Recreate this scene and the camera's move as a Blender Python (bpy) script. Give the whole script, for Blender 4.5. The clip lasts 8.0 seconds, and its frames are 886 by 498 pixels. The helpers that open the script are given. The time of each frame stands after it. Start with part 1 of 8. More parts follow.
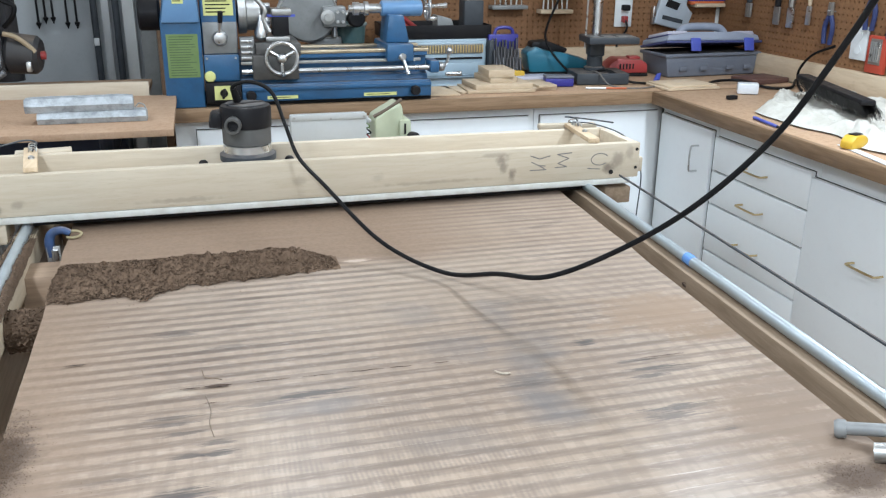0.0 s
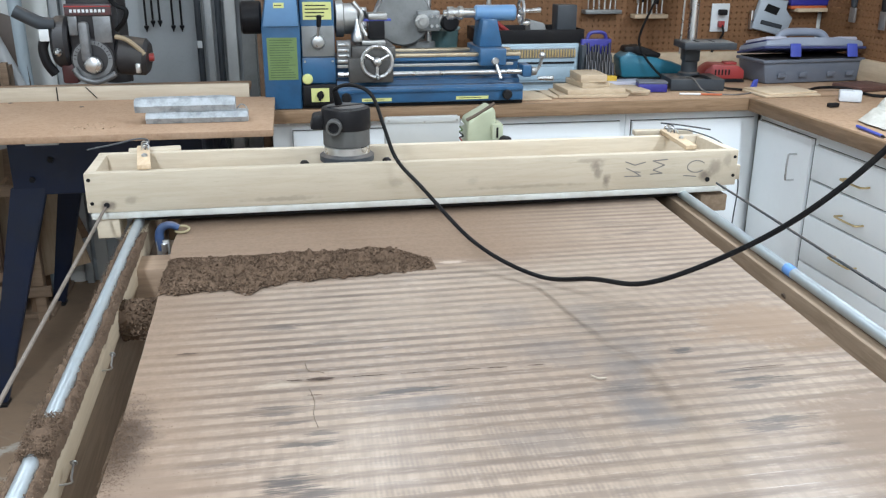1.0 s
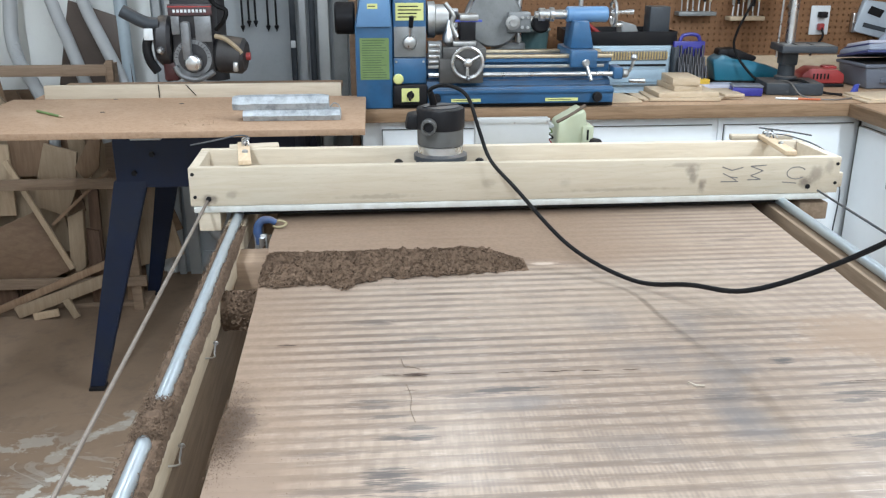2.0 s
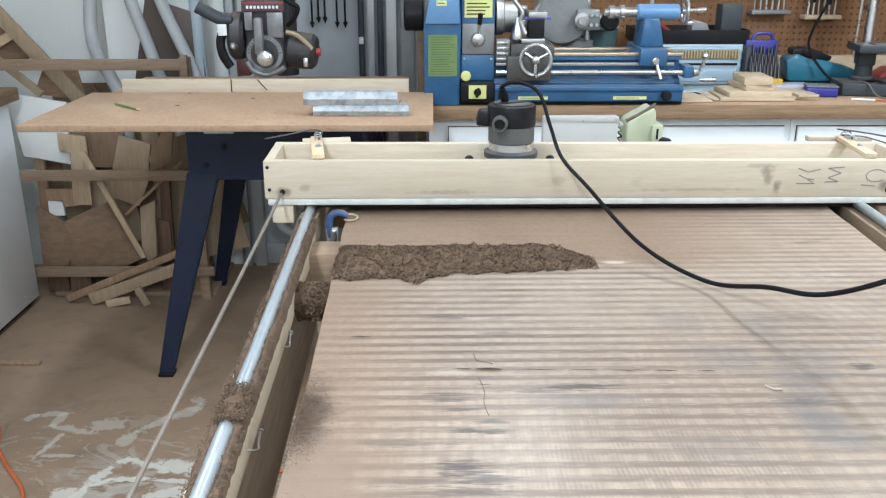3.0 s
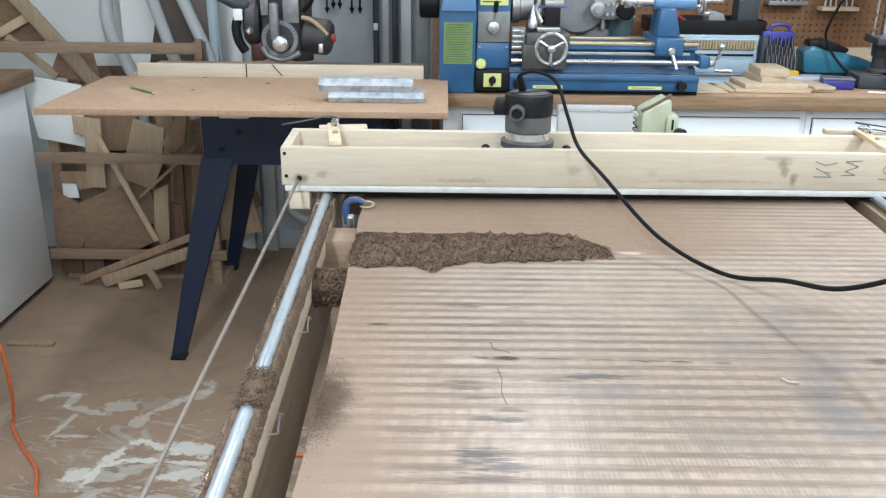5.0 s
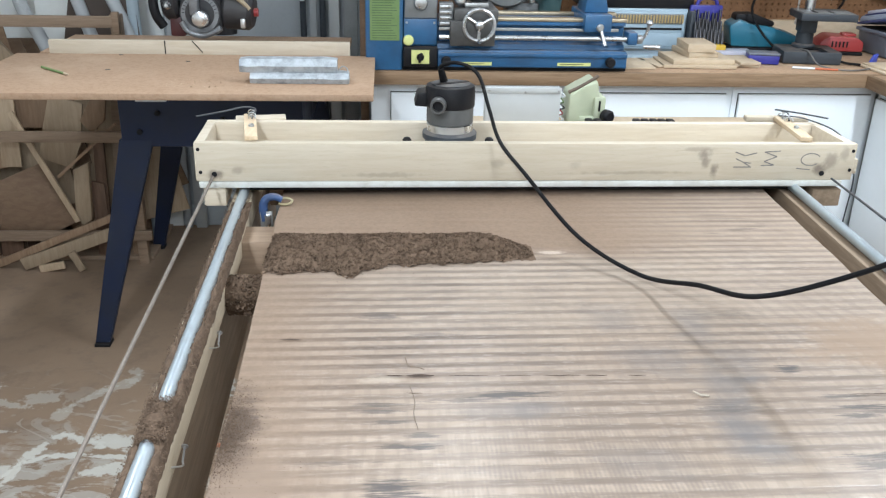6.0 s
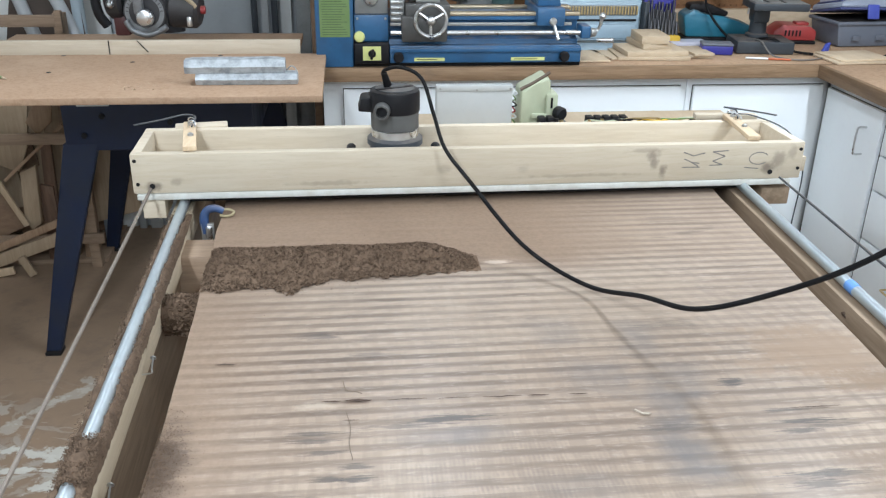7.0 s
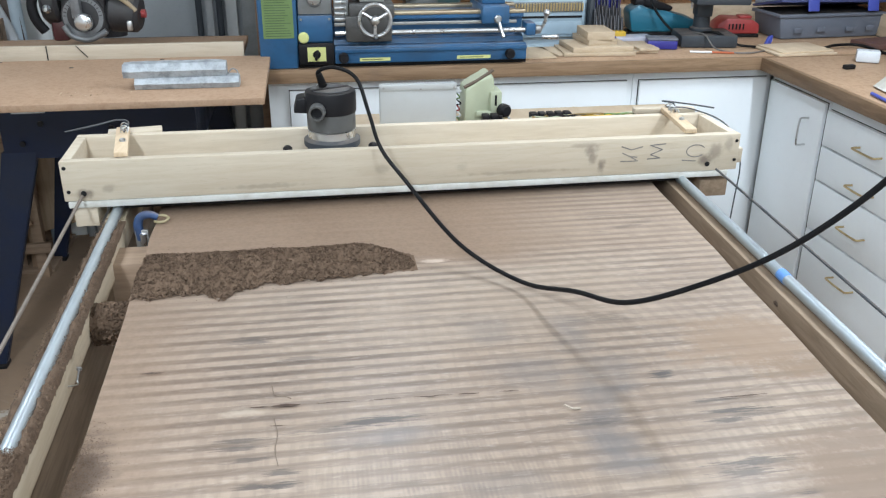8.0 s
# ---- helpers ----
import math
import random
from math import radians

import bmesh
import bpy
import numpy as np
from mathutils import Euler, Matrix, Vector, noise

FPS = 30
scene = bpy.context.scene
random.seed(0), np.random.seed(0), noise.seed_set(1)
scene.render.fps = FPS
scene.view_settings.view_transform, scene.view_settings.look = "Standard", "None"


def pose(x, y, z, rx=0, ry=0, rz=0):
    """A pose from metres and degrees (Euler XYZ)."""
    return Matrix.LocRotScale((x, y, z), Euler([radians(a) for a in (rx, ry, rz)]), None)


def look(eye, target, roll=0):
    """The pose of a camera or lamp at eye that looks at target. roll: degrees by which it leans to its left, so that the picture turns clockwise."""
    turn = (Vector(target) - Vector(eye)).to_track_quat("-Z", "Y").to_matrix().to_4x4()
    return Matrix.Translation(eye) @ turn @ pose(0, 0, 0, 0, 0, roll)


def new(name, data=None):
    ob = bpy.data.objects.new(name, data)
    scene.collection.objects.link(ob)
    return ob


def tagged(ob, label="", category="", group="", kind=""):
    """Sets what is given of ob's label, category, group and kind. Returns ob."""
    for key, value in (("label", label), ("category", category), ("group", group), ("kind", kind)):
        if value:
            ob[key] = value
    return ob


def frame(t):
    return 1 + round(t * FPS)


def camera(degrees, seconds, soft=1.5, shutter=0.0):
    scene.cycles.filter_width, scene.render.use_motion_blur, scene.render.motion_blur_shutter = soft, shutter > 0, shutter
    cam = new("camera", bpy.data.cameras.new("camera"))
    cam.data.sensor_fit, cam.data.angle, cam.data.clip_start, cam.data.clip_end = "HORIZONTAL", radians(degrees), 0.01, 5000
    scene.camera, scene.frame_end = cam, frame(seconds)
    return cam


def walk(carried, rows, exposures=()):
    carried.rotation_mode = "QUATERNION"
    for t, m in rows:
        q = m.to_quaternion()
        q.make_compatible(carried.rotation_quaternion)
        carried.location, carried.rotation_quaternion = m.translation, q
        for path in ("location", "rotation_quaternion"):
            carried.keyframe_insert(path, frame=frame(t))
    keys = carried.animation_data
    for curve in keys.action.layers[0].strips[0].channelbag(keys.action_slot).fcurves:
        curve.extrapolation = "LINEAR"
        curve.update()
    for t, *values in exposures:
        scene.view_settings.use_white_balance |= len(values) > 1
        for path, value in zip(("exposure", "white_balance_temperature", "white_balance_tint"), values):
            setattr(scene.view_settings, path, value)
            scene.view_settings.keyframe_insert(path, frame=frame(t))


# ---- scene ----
# camera and its way: eye, target, roll
cam = camera(54.0, 8.0, soft=1.25)
PATH = [
    (0, (0.059, 0.282, 1.429), (0.564, 2.101, 0.767), 0.5),
    (0.5, (0.043, 0.275, 1.433), (0.455, 2.118, 0.774), 0.3),
    (1, (0.031, 0.27, 1.434), (0.356, 2.131, 0.778), 0.2),
    (1.5, (0.018, 0.269, 1.435), (0.25, 2.146, 0.783), 0.1),
    (3, (-0.022, 0.258, 1.435), (-0.002, 2.146, 0.775), 0.0),
    (3.5, (-0.027, 0.256, 1.431), (-0.061, 2.143, 0.77), 0.0),
    (4, (-0.038, 0.245, 1.433), (-0.104, 2.132, 0.775), 0.0),
    (4.2, (-0.043, 0.242, 1.433), (-0.112, 2.129, 0.774), 0.1),
    (5.5, (-0.021, 0.273, 1.458), (0.054, 2.134, 0.73), 1.1),
    (6, (0.003, 0.305, 1.499), (0.138, 2.143, 0.724), 1.3),
    (6.5, (0.021, 0.34, 1.528), (0.2, 2.167, 0.733), 1.3),
    (7, (0.049, 0.345, 1.529), (0.253, 2.164, 0.724), 0.9),
    (7.5, (0.075, 0.344, 1.528), (0.316, 2.157, 0.72), 0.7),
    (8, (0.1, 0.346, 1.526), (0.381, 2.155, 0.721), 0.3),
]
walk(cam, [(t, look(eye, target, roll)) for t, eye, target, roll in PATH], [(0.0, -0.02), (1.0, 0.02), (2.0, 0.12), (3.0, 0.2), (4.2, 0.22), (5.5, 0.2), (6.5, 0.1), (8.0, -0.02)])

# the room's light: rows of ceiling tubes, and a dim grey world outside
world = bpy.data.worlds.new("world")
scene.world = world
world.use_nodes = True
world.node_tree.nodes["Background"].inputs[0].default_value = (0.75, 0.8, 0.9, 1)
world.node_tree.nodes["Background"].inputs[1].default_value = 0.1
CEIL = 2.45
TUBE_LIGHTS = [(-0.6, 0.3, 46), (-0.95, 2.6, 15), (0.3, 2.9, 8), (0.4, -0.6, 44), (1.58, 1.85, 44)]
for lx, ly, watts in TUBE_LIGHTS:
    lamp = bpy.data.lights.new("tube_light", "AREA")
    lamp.shape, lamp.size, lamp.size_y, lamp.energy, lamp.color = "RECTANGLE", 0.14, 1.2, watts, (0.86, 0.97, 1.09)
    new("tube_light", lamp).matrix_world = pose(lx, ly, CEIL - 0.085)


# ---- mesh helpers ----
def thing(name, loc, label="", category="", group="", kind=""):
    ob = new(name)
    ob.empty_display_size = 0.05
    ob.matrix_world = Matrix.Translation(loc)
    return tagged(ob, label, category, group, kind)


def origin_of(ob):
    v = Vector((0, 0, 0))
    while ob is not None:
        v += ob.matrix_basis.translation
        ob = ob.parent
        break
    return v


def mesh_of(name, bm, material, smooth=True):
    bmesh.ops.recalc_face_normals(bm, faces=bm.faces)
    me = bpy.data.meshes.new(name)
    bm.to_mesh(me)
    bm.free()
    me.materials.append(material)
    if smooth:
        me.shade_smooth()
        me.set_sharp_from_angle(angle=radians(38))
    return me


def part(name, bm, material, parent=None, label="", m=None):
    if m is not None:
        bmesh.ops.transform(bm, matrix=m, verts=bm.verts)
    ob = new(name, mesh_of(name, bm, material))
    if parent is not None:
        ob.parent = parent
        ob.matrix_parent_inverse = Matrix.Translation(-origin_of(parent))
    return tagged(ob, label)


def solo(name, bm, material, label, category, group="", kind="", m=None):
    return tagged(part(name, bm, material, None, "", m), label, category, group, kind)


def nb():
    return bmesh.new()


def box(bm, x0, x1, y0, y1, z0, z1, bevel=0.0, m=None, seg=2):
    made = bmesh.ops.create_cube(bm, size=1.0)["verts"]
    mm = Matrix.Translation(((x0 + x1) / 2, (y0 + y1) / 2, (z0 + z1) / 2)) @ Matrix.Diagonal((abs(x1 - x0), abs(y1 - y0), abs(z1 - z0), 1))
    bmesh.ops.transform(bm, matrix=mm if m is None else m @ mm, verts=made)
    if bevel > 0:
        edges = list({e for v in made for e in v.link_edges})
        bmesh.ops.bevel(bm, geom=edges, offset=bevel, segments=seg, affect="EDGES", profile=0.5)
    return bm


def along(p, q):
    p, q = Vector(p), Vector(q)
    return Matrix.Translation(p) @ (q - p).to_track_quat("Z", "Y").to_matrix().to_4x4()


def turned(bm, profile, m, seg=24, cap=True):
    """A turned body: profile of (radius, height) about the local z of m."""
    rings = []
    for r, h in profile:
        rings.append([bm.verts.new(m @ Vector((r * math.cos(2 * math.pi * k / seg), r * math.sin(2 * math.pi * k / seg), h))) for k in range(seg)])
    for a, b in zip(rings, rings[1:]):
        for k in range(seg):
            bm.faces.new((a[k], a[(k + 1) % seg], b[(k + 1) % seg], b[k]))
    if cap:
        bm.faces.new(rings[0])
        bm.faces.new(rings[-1])
    return bm


def rod(bm, p, q, r, r2=None, seg=14, ease=0.0):
    far = (Vector(q) - Vector(p)).length
    r2 = r if r2 is None else r2
    prof = [(r, 0), (r2, far)] if ease == 0 else [(r - ease, 0), (r, ease), (r2, far - ease), (r2 - ease, far)]
    return turned(bm, prof, along(p, q), seg)


def spline(points, n=8):
    pts = [Vector(p) for p in points]
    pts = [2 * pts[0] - pts[1]] + pts + [2 * pts[-1] - pts[-2]]
    out = []
    for i in range(1, len(pts) - 2):
        a, b, c, d = pts[i - 1 : i + 3]
        for k in range(n):
            u = k / n
            out.append(0.5 * ((2 * b) + (c - a) * u + (2 * a - 5 * b + 4 * c - d) * u * u + (3 * b - a - 3 * c + d) * u**3))
    out.append(pts[-2])
    return out


def tube(bm, points, r, seg=10, n=8, smooth=True):
    pts = spline(points, n) if smooth else [Vector(p) for p in points]
    rings, side = [], None
    for i, p in enumerate(pts):
        d = (pts[min(i + 1, len(pts) - 1)] - pts[max(i - 1, 0)]).normalized()
        side = d.orthogonal().normalized() if side is None else (side - d * side.dot(d)).normalized()
        up = d.cross(side)
        rr = r(i / (len(pts) - 1)) if callable(r) else r
        rings.append([bm.verts.new(p + rr * (math.cos(2 * math.pi * k / seg) * side + math.sin(2 * math.pi * k / seg) * up)) for k in range(seg)])
    for a, b in zip(rings, rings[1:]):
        for k in range(seg):
            bm.faces.new((a[k], a[(k + 1) % seg], b[(k + 1) % seg], b[k]))
    bm.faces.new(rings[0])
    bm.faces.new(rings[-1])
    return bm


def prism(bm, outline, thick, m, bevel=0.0):
    """An outline in the local x, z plane of m, thick along local y."""
    a = [bm.verts.new(m @ Vector((x, 0, z))) for x, z in outline]
    b = [bm.verts.new(m @ Vector((x, thick, z))) for x, z in outline]
    n = len(a)
    faces = [bm.faces.new(a), bm.faces.new(list(reversed(b)))]
    for k in range(n):
        faces.append(bm.faces.new((a[k], b[k], b[(k + 1) % n], a[(k + 1) % n])))
    if bevel:
        edges = list({e for f in faces for e in f.edges})
        bmesh.ops.bevel(bm, geom=edges, offset=bevel, segments=2, affect="EDGES", profile=0.5)
    return bm


# ---- materials ----
def material(name):
    m = bpy.data.materials.new(name)
    m.use_nodes = True
    return m, m.node_tree.nodes, m.node_tree.links, m.node_tree.nodes["Principled BSDF"]


def mix(N, L, fac, a, b, blend="MIX"):
    n = N.new("ShaderNodeMix")
    n.data_type, n.blend_type = "RGBA", blend
    for sock, v in ((n.inputs[0], fac), (n.inputs[6], a), (n.inputs[7], b)):
        if hasattr(v, "links"):
            L.new(v, sock)
        elif isinstance(v, (int, float)):
            sock.default_value = v
        else:
            sock.default_value = (*v[:3], 1)
    return n.outputs[2]


def ramp(N, L, value, lo, hi, a=0.0, b=1.0):
    n = N.new("ShaderNodeMapRange")
    n.interpolation_type = "SMOOTHSTEP"
    L.new(value, n.inputs[0])
    for k, v in enumerate((lo, hi, a, b)):
        n.inputs[1 + k].default_value = v
    return n.outputs[0]


def noise_tex(N, L, coords, scale, detail=4.0, stretch=(1, 1, 1), rough=0.55, distort=0.0):
    mp = N.new("ShaderNodeMapping")
    L.new(coords, mp.inputs[0])
    mp.inputs[3].default_value = stretch
    n = N.new("ShaderNodeTexNoise")
    L.new(mp.outputs[0], n.inputs[0])
    n.inputs["Scale"].default_value, n.inputs["Detail"].default_value = scale, detail
    n.inputs["Roughness"].default_value, n.inputs["Distortion"].default_value = rough, distort
    return n.outputs[0]


def math_node(N, L, op, a, b=None):
    n = N.new("ShaderNodeMath")
    n.operation = op
    for k, v in enumerate((a, b)):
        if v is None:
            continue
        if hasattr(v, "links"):
            L.new(v, n.inputs[k])
        else:
            n.inputs[k].default_value = v
    return n.outputs[0]


def bump(N, L, P, height, strength, dist):
    b = N.new("ShaderNodeBump")
    b.inputs["Strength"].default_value, b.inputs["Distance"].default_value = strength, dist
    L.new(height, b.inputs["Height"])
    L.new(b.outputs[0], P.inputs["Normal"])


def place(N):
    return N.new("ShaderNodeTexCoord").outputs["Object"]


def worn(name, base, dark=None, rough=0.5, metal=0.0, scale=6.0, fine=90.0, vary=0.5, relief=0.15, dust=0.0, coat=0.0, shine=0.5):
    """Painted, moulded or cast surface: large stains, fine grain, a little dust on what faces up."""
    m, N, L, P = material(name)
    c = place(N)
    dark = tuple(v * 0.72 for v in base) if dark is None else dark
    big, small = noise_tex(N, L, c, scale, 5), noise_tex(N, L, c, fine, 3)
    col = mix(N, L, ramp(N, L, big, 0.35, 0.75, 0, vary), base, dark)
    col = mix(N, L, ramp(N, L, small, 0.5, 0.8, 0, vary * 0.5), col, dark)
    if dust > 0:
        up = N.new("ShaderNodeSeparateXYZ")
        L.new(N.new("ShaderNodeNewGeometry").outputs["Normal"], up.inputs[0])
        cover = math_node(N, L, "MULTIPLY", ramp(N, L, up.outputs[2], 0.55, 0.95, 0, dust), ramp(N, L, noise_tex(N, L, c, 22, 6), 0.3, 0.65))
        col = mix(N, L, cover, col, (0.36, 0.28, 0.21))
    L.new(col, P.inputs["Base Color"])
    P.inputs["Metallic"].default_value = metal
    L.new(ramp(N, L, big, 0.3, 0.8, rough * 0.8, min(1, rough * 1.3)), P.inputs["Roughness"])
    P.inputs["Coat Weight"].default_value = coat
    P.inputs["Specular IOR Level"].default_value = shine
    bump(N, L, P, small, relief, 0.002)
    return m


def wood(name, light, dark, grain=(1, 12, 12), scale=7.0, rough=0.6, blotch=0.35, stain=(0.2, 0.14, 0.1), stained=0.25, per_object=0.12):
    """Sawn wood: grain drawn out along one axis, pores, stains, and a tone of its own for each piece."""
    m, N, L, P = material(name)
    c = place(N)
    info = N.new("ShaderNodeObjectInfo")
    shift = N.new("ShaderNodeVectorMath")
    shift.operation = "ADD"
    L.new(c, shift.inputs[0])
    L.new(math_node(N, L, "MULTIPLY", info.outputs["Random"], 7.0), shift.inputs[1])
    c = shift.outputs[0]
    g = noise_tex(N, L, c, scale, 6, grain, 0.6, 0.6)
    pores = noise_tex(N, L, c, scale * 6, 3, grain, 0.6)
    big = noise_tex(N, L, c, 4.5, 4)
    col = mix(N, L, ramp(N, L, g, 0.32, 0.7), light, dark)
    col = mix(N, L, ramp(N, L, pores, 0.55, 0.75, 0, 0.35), col, tuple(v * 0.75 for v in dark))
    col = mix(N, L, ramp(N, L, big, 0.5, 0.8, 0, blotch), col, tuple(v * 0.8 for v in dark))
    spots = noise_tex(N, L, c, 11, 5, (1, 1, 1), 0.65)
    col = mix(N, L, ramp(N, L, spots, 0.6, 0.75, 0, stained), col, stain)
    tone = math_node(N, L, "MULTIPLY", math_node(N, L, "SUBTRACT", info.outputs["Random"], 0.5), per_object * 2)
    hsv = N.new("ShaderNodeHueSaturation")
    L.new(math_node(N, L, "ADD", tone, 1.0), hsv.inputs["Value"])
    L.new(col, hsv.inputs["Color"])
    L.new(hsv.outputs[0], P.inputs["Base Color"])
    P.inputs["Roughness"].default_value = rough
    P.inputs["Specular IOR Level"].default_value = 0.3
    bump(N, L, P, g, 0.2, 0.002)
    return m


def speckled(name, base, fleck, scale=60, rough=0.75, stain=(0.2, 0.15, 0.1), stained=0.3, relief=0.3):
    """Particle board, dust or chips: flecks of two tones over slow stains."""
    m, N, L, P = material(name)
    c = place(N)
    f1, f2 = noise_tex(N, L, c, scale, 2, (1, 1, 1), 0.7), noise_tex(N, L, c, scale * 3.3, 2)
    col = mix(N, L, ramp(N, L, f1, 0.45, 0.65), base, fleck)
    col = mix(N, L, ramp(N, L, f2, 0.55, 0.75, 0, 0.5), col, tuple(v * 0.7 for v in base))
    col = mix(N, L, ramp(N, L, noise_tex(N, L, c, 3.5, 6, (1, 1, 1), 0.65), 0.48, 0.75, 0, stained), col, stain)
    L.new(col, P.inputs["Base Color"])
    P.inputs["Roughness"].default_value = rough
    P.inputs["Specular IOR Level"].default_value = 0.2
    bump(N, L, P, f1, relief, 0.002)
    return m


def metal(name, base, rough=0.3, scale=14.0, grime=0.35, dirt=(0.1, 0.08, 0.06)):
    m, N, L, P = material(name)
    c = place(N)
    big, fine = noise_tex(N, L, c, scale, 6, (1, 1, 1), 0.65), noise_tex(N, L, c, 28, 4)
    col = mix(N, L, ramp(N, L, big, 0.5, 0.75, 0, grime), base, dirt)
    L.new(col, P.inputs["Base Color"])
    L.new(ramp(N, L, big, 0.45, 0.8, 1.0, 1.0 - grime), P.inputs["Metallic"])
    L.new(ramp(N, L, fine, 0.3, 0.7, rough * 0.9, rough * 1.25), P.inputs["Roughness"])
    return m


def plain(name, base, rough=0.5, metal_=0.0, emit=None):
    m, N, L, P = material(name)
    P.inputs["Base Color"].default_value = (*base, 1)
    P.inputs["Roughness"].default_value, P.inputs["Metallic"].default_value = rough, metal_
    return m


PINE = wood("pine", (0.56, 0.49, 0.39), (0.50, 0.425, 0.325), stained=0.12, stain=(0.33, 0.25, 0.18))
PINE_Y = wood("pine_along", (0.62, 0.49, 0.34), (0.50, 0.37, 0.24), (12, 1, 12), stained=0.35)
PALE_BEAM = wood("pale_beam", (0.64, 0.54, 0.40), (0.54, 0.44, 0.31), (12, 1, 12), stained=0.5, stain=(0.2, 0.15, 0.11))
DIRTY_WOOD = wood("dirty_timber", (0.29, 0.215, 0.15), (0.21, 0.15, 0.1), (12, 1, 12), stained=0.5, stain=(0.12, 0.08, 0.06))
SCRAP = wood("scrap_wood", (0.32, 0.215, 0.14), (0.25, 0.16, 0.1), (10, 10, 1), per_object=0.3)
SCRAP_PALE = wood("pale_scrap_wood", (0.46, 0.35, 0.24), (0.38, 0.28, 0.185), (10, 10, 1), per_object=0.3)
RACK_WOOD = wood("rack_wood", (0.30, 0.215, 0.15), (0.23, 0.16, 0.108), (1, 12, 12))
COUNTER_EDGE = wood("counter_edging", (0.29, 0.19, 0.115), (0.20, 0.125, 0.07), (1, 12, 12), stained=0.4)
COUNTER_EDGE_Y = wood("counter_edging_side", (0.29, 0.19, 0.115), (0.20, 0.125, 0.07), (12, 1, 12), stained=0.4)
COUNTER_TOP = speckled("counter_board", (0.47, 0.32, 0.21), (0.40, 0.26, 0.165), 70, 0.6, (0.30, 0.2, 0.13), 0.5)
PLY = wood("plywood", (0.60, 0.485, 0.35), (0.52, 0.405, 0.28), (3, 1, 8), per_object=0.15)
SAW_BOARD = speckled("particle_board", (0.40, 0.268, 0.178), (0.35, 0.226, 0.145), 80, 0.65, (0.54, 0.39, 0.275), 0.5)
WHITE_CABINET = worn("cabinet_paint", (0.84, 0.88, 0.90), (0.74, 0.77, 0.78), 0.42, 0, 2.5, 60, 0.35, 0.05)
WHITE_WALL = worn("wall_paint", (0.82, 0.84, 0.82), (0.70, 0.71, 0.69), 0.7, 0, 1.5, 70, 0.4, 0.1)
GREY_WALL = worn("grey_wall_paint", (0.40, 0.43, 0.45), (0.29, 0.315, 0.335), 0.6, 0, 3, 70, 0.5, 0.1)
PEGBOARD = speckled("pegboard_hardboard", (0.24, 0.125, 0.062), (0.20, 0.10, 0.05), 90, 0.6, (0.28, 0.16, 0.09), 0.4)
CEILING_PAINT = worn("ceiling_paint", (0.78, 0.78, 0.76), None, 0.85, 0, 1.2, 60, 0.2)
STEEL = metal("steel", (0.62, 0.63, 0.64), 0.28)
CAST = metal("cast_steel", (0.42, 0.42, 0.41), 0.42, 20, 0.45)
PIPE = worn("galvanised_pipe", (0.50, 0.57, 0.61), (0.34, 0.35, 0.35), 0.4, 0.75, 9, 40, 0.45, 0.0)
BRASS = metal("brass", (0.62, 0.48, 0.26), 0.3, 30, 0.3)
ALU = worn("weathered_aluminium", (0.46, 0.50, 0.53), (0.10, 0.11, 0.125), 0.5, 0.15, 34, 160, 0.65, 0.6)
BLUE = worn("lathe_blue_enamel", (0.03, 0.115, 0.245), (0.025, 0.07, 0.14), 0.35, 0, 11, 80, 0.6, 0.08, 0.4)
BLUE_PALE = worn("pale_blue_enamel", (0.13, 0.27, 0.47), (0.09, 0.19, 0.36), 0.35, 0, 7, 80, 0.4, 0.08, 0.25)
GREY_CAST = worn("grey_casting", (0.24, 0.25, 0.25), (0.14, 0.14, 0.14), 0.45, 0.2, 12, 90, 0.6, 0.2)
NAVY = worn("navy_steel", (0.014, 0.022, 0.05), (0.022, 0.026, 0.036), 0.5, 0, 8, 70, 0.7, 0.15, 0.3, shine=0.25)
BLACK = worn("black_plastic", (0.012, 0.012, 0.014), (0.022, 0.02, 0.019), 0.5, 0, 12, 90, 0.5, 0.05, 0.05, shine=0.16)
RUBBER = worn("black_rubber", (0.007, 0.007, 0.008), (0.014, 0.013, 0.012), 0.45, 0, 25, 90, 0.5, 0.05, shine=0.12)
DARK_GREY = worn("dark_grey_plastic", (0.05, 0.058, 0.068), (0.03, 0.035, 0.04), 0.5, 0, 10, 90, 0.5, 0.12, 0.25, shine=0.3)
GREY_PLASTIC = worn("grey_plastic", (0.145, 0.165, 0.205), (0.10, 0.118, 0.15), 0.45, 0, 8, 90, 0.4, 0.08, 0.2)
ROUTER_GREY = worn("router_grey", (0.095, 0.095, 0.092), (0.06, 0.06, 0.058), 0.5, 0.2, 12, 90, 0.5, 0.1)
LABEL_GREEN = worn("green_label", (0.155, 0.24, 0.085), (0.11, 0.18, 0.06), 0.6, 0, 20, 90, 0.4, 0.03)
LABEL_YELLOW = worn("yellow_label", (0.66, 0.68, 0.27), (0.56, 0.58, 0.2), 0.5, 0, 20, 90, 0.3, 0.03)
WHITE_STRIP = worn("white_plastic", (0.70, 0.74, 0.76), (0.55, 0.57, 0.57), 0.4, 0, 9, 70, 0.4, 0.05)
RUNNER = worn("scuffed_runner", (0.56, 0.57, 0.54), (0.40, 0.38, 0.33), 0.5, 0, 26, 160, 0.7, 0.1)
CREAM = worn("cream_green_enamel", (0.46, 0.50, 0.36), (0.34, 0.37, 0.26), 0.4, 0, 9, 80, 0.4, 0.06, 0.2)
CHASSIS = worn("grey_chassis", (0.52, 0.54, 0.54), (0.44, 0.45, 0.44), 0.4, 0.1, 5, 80, 0.4, 0.05)
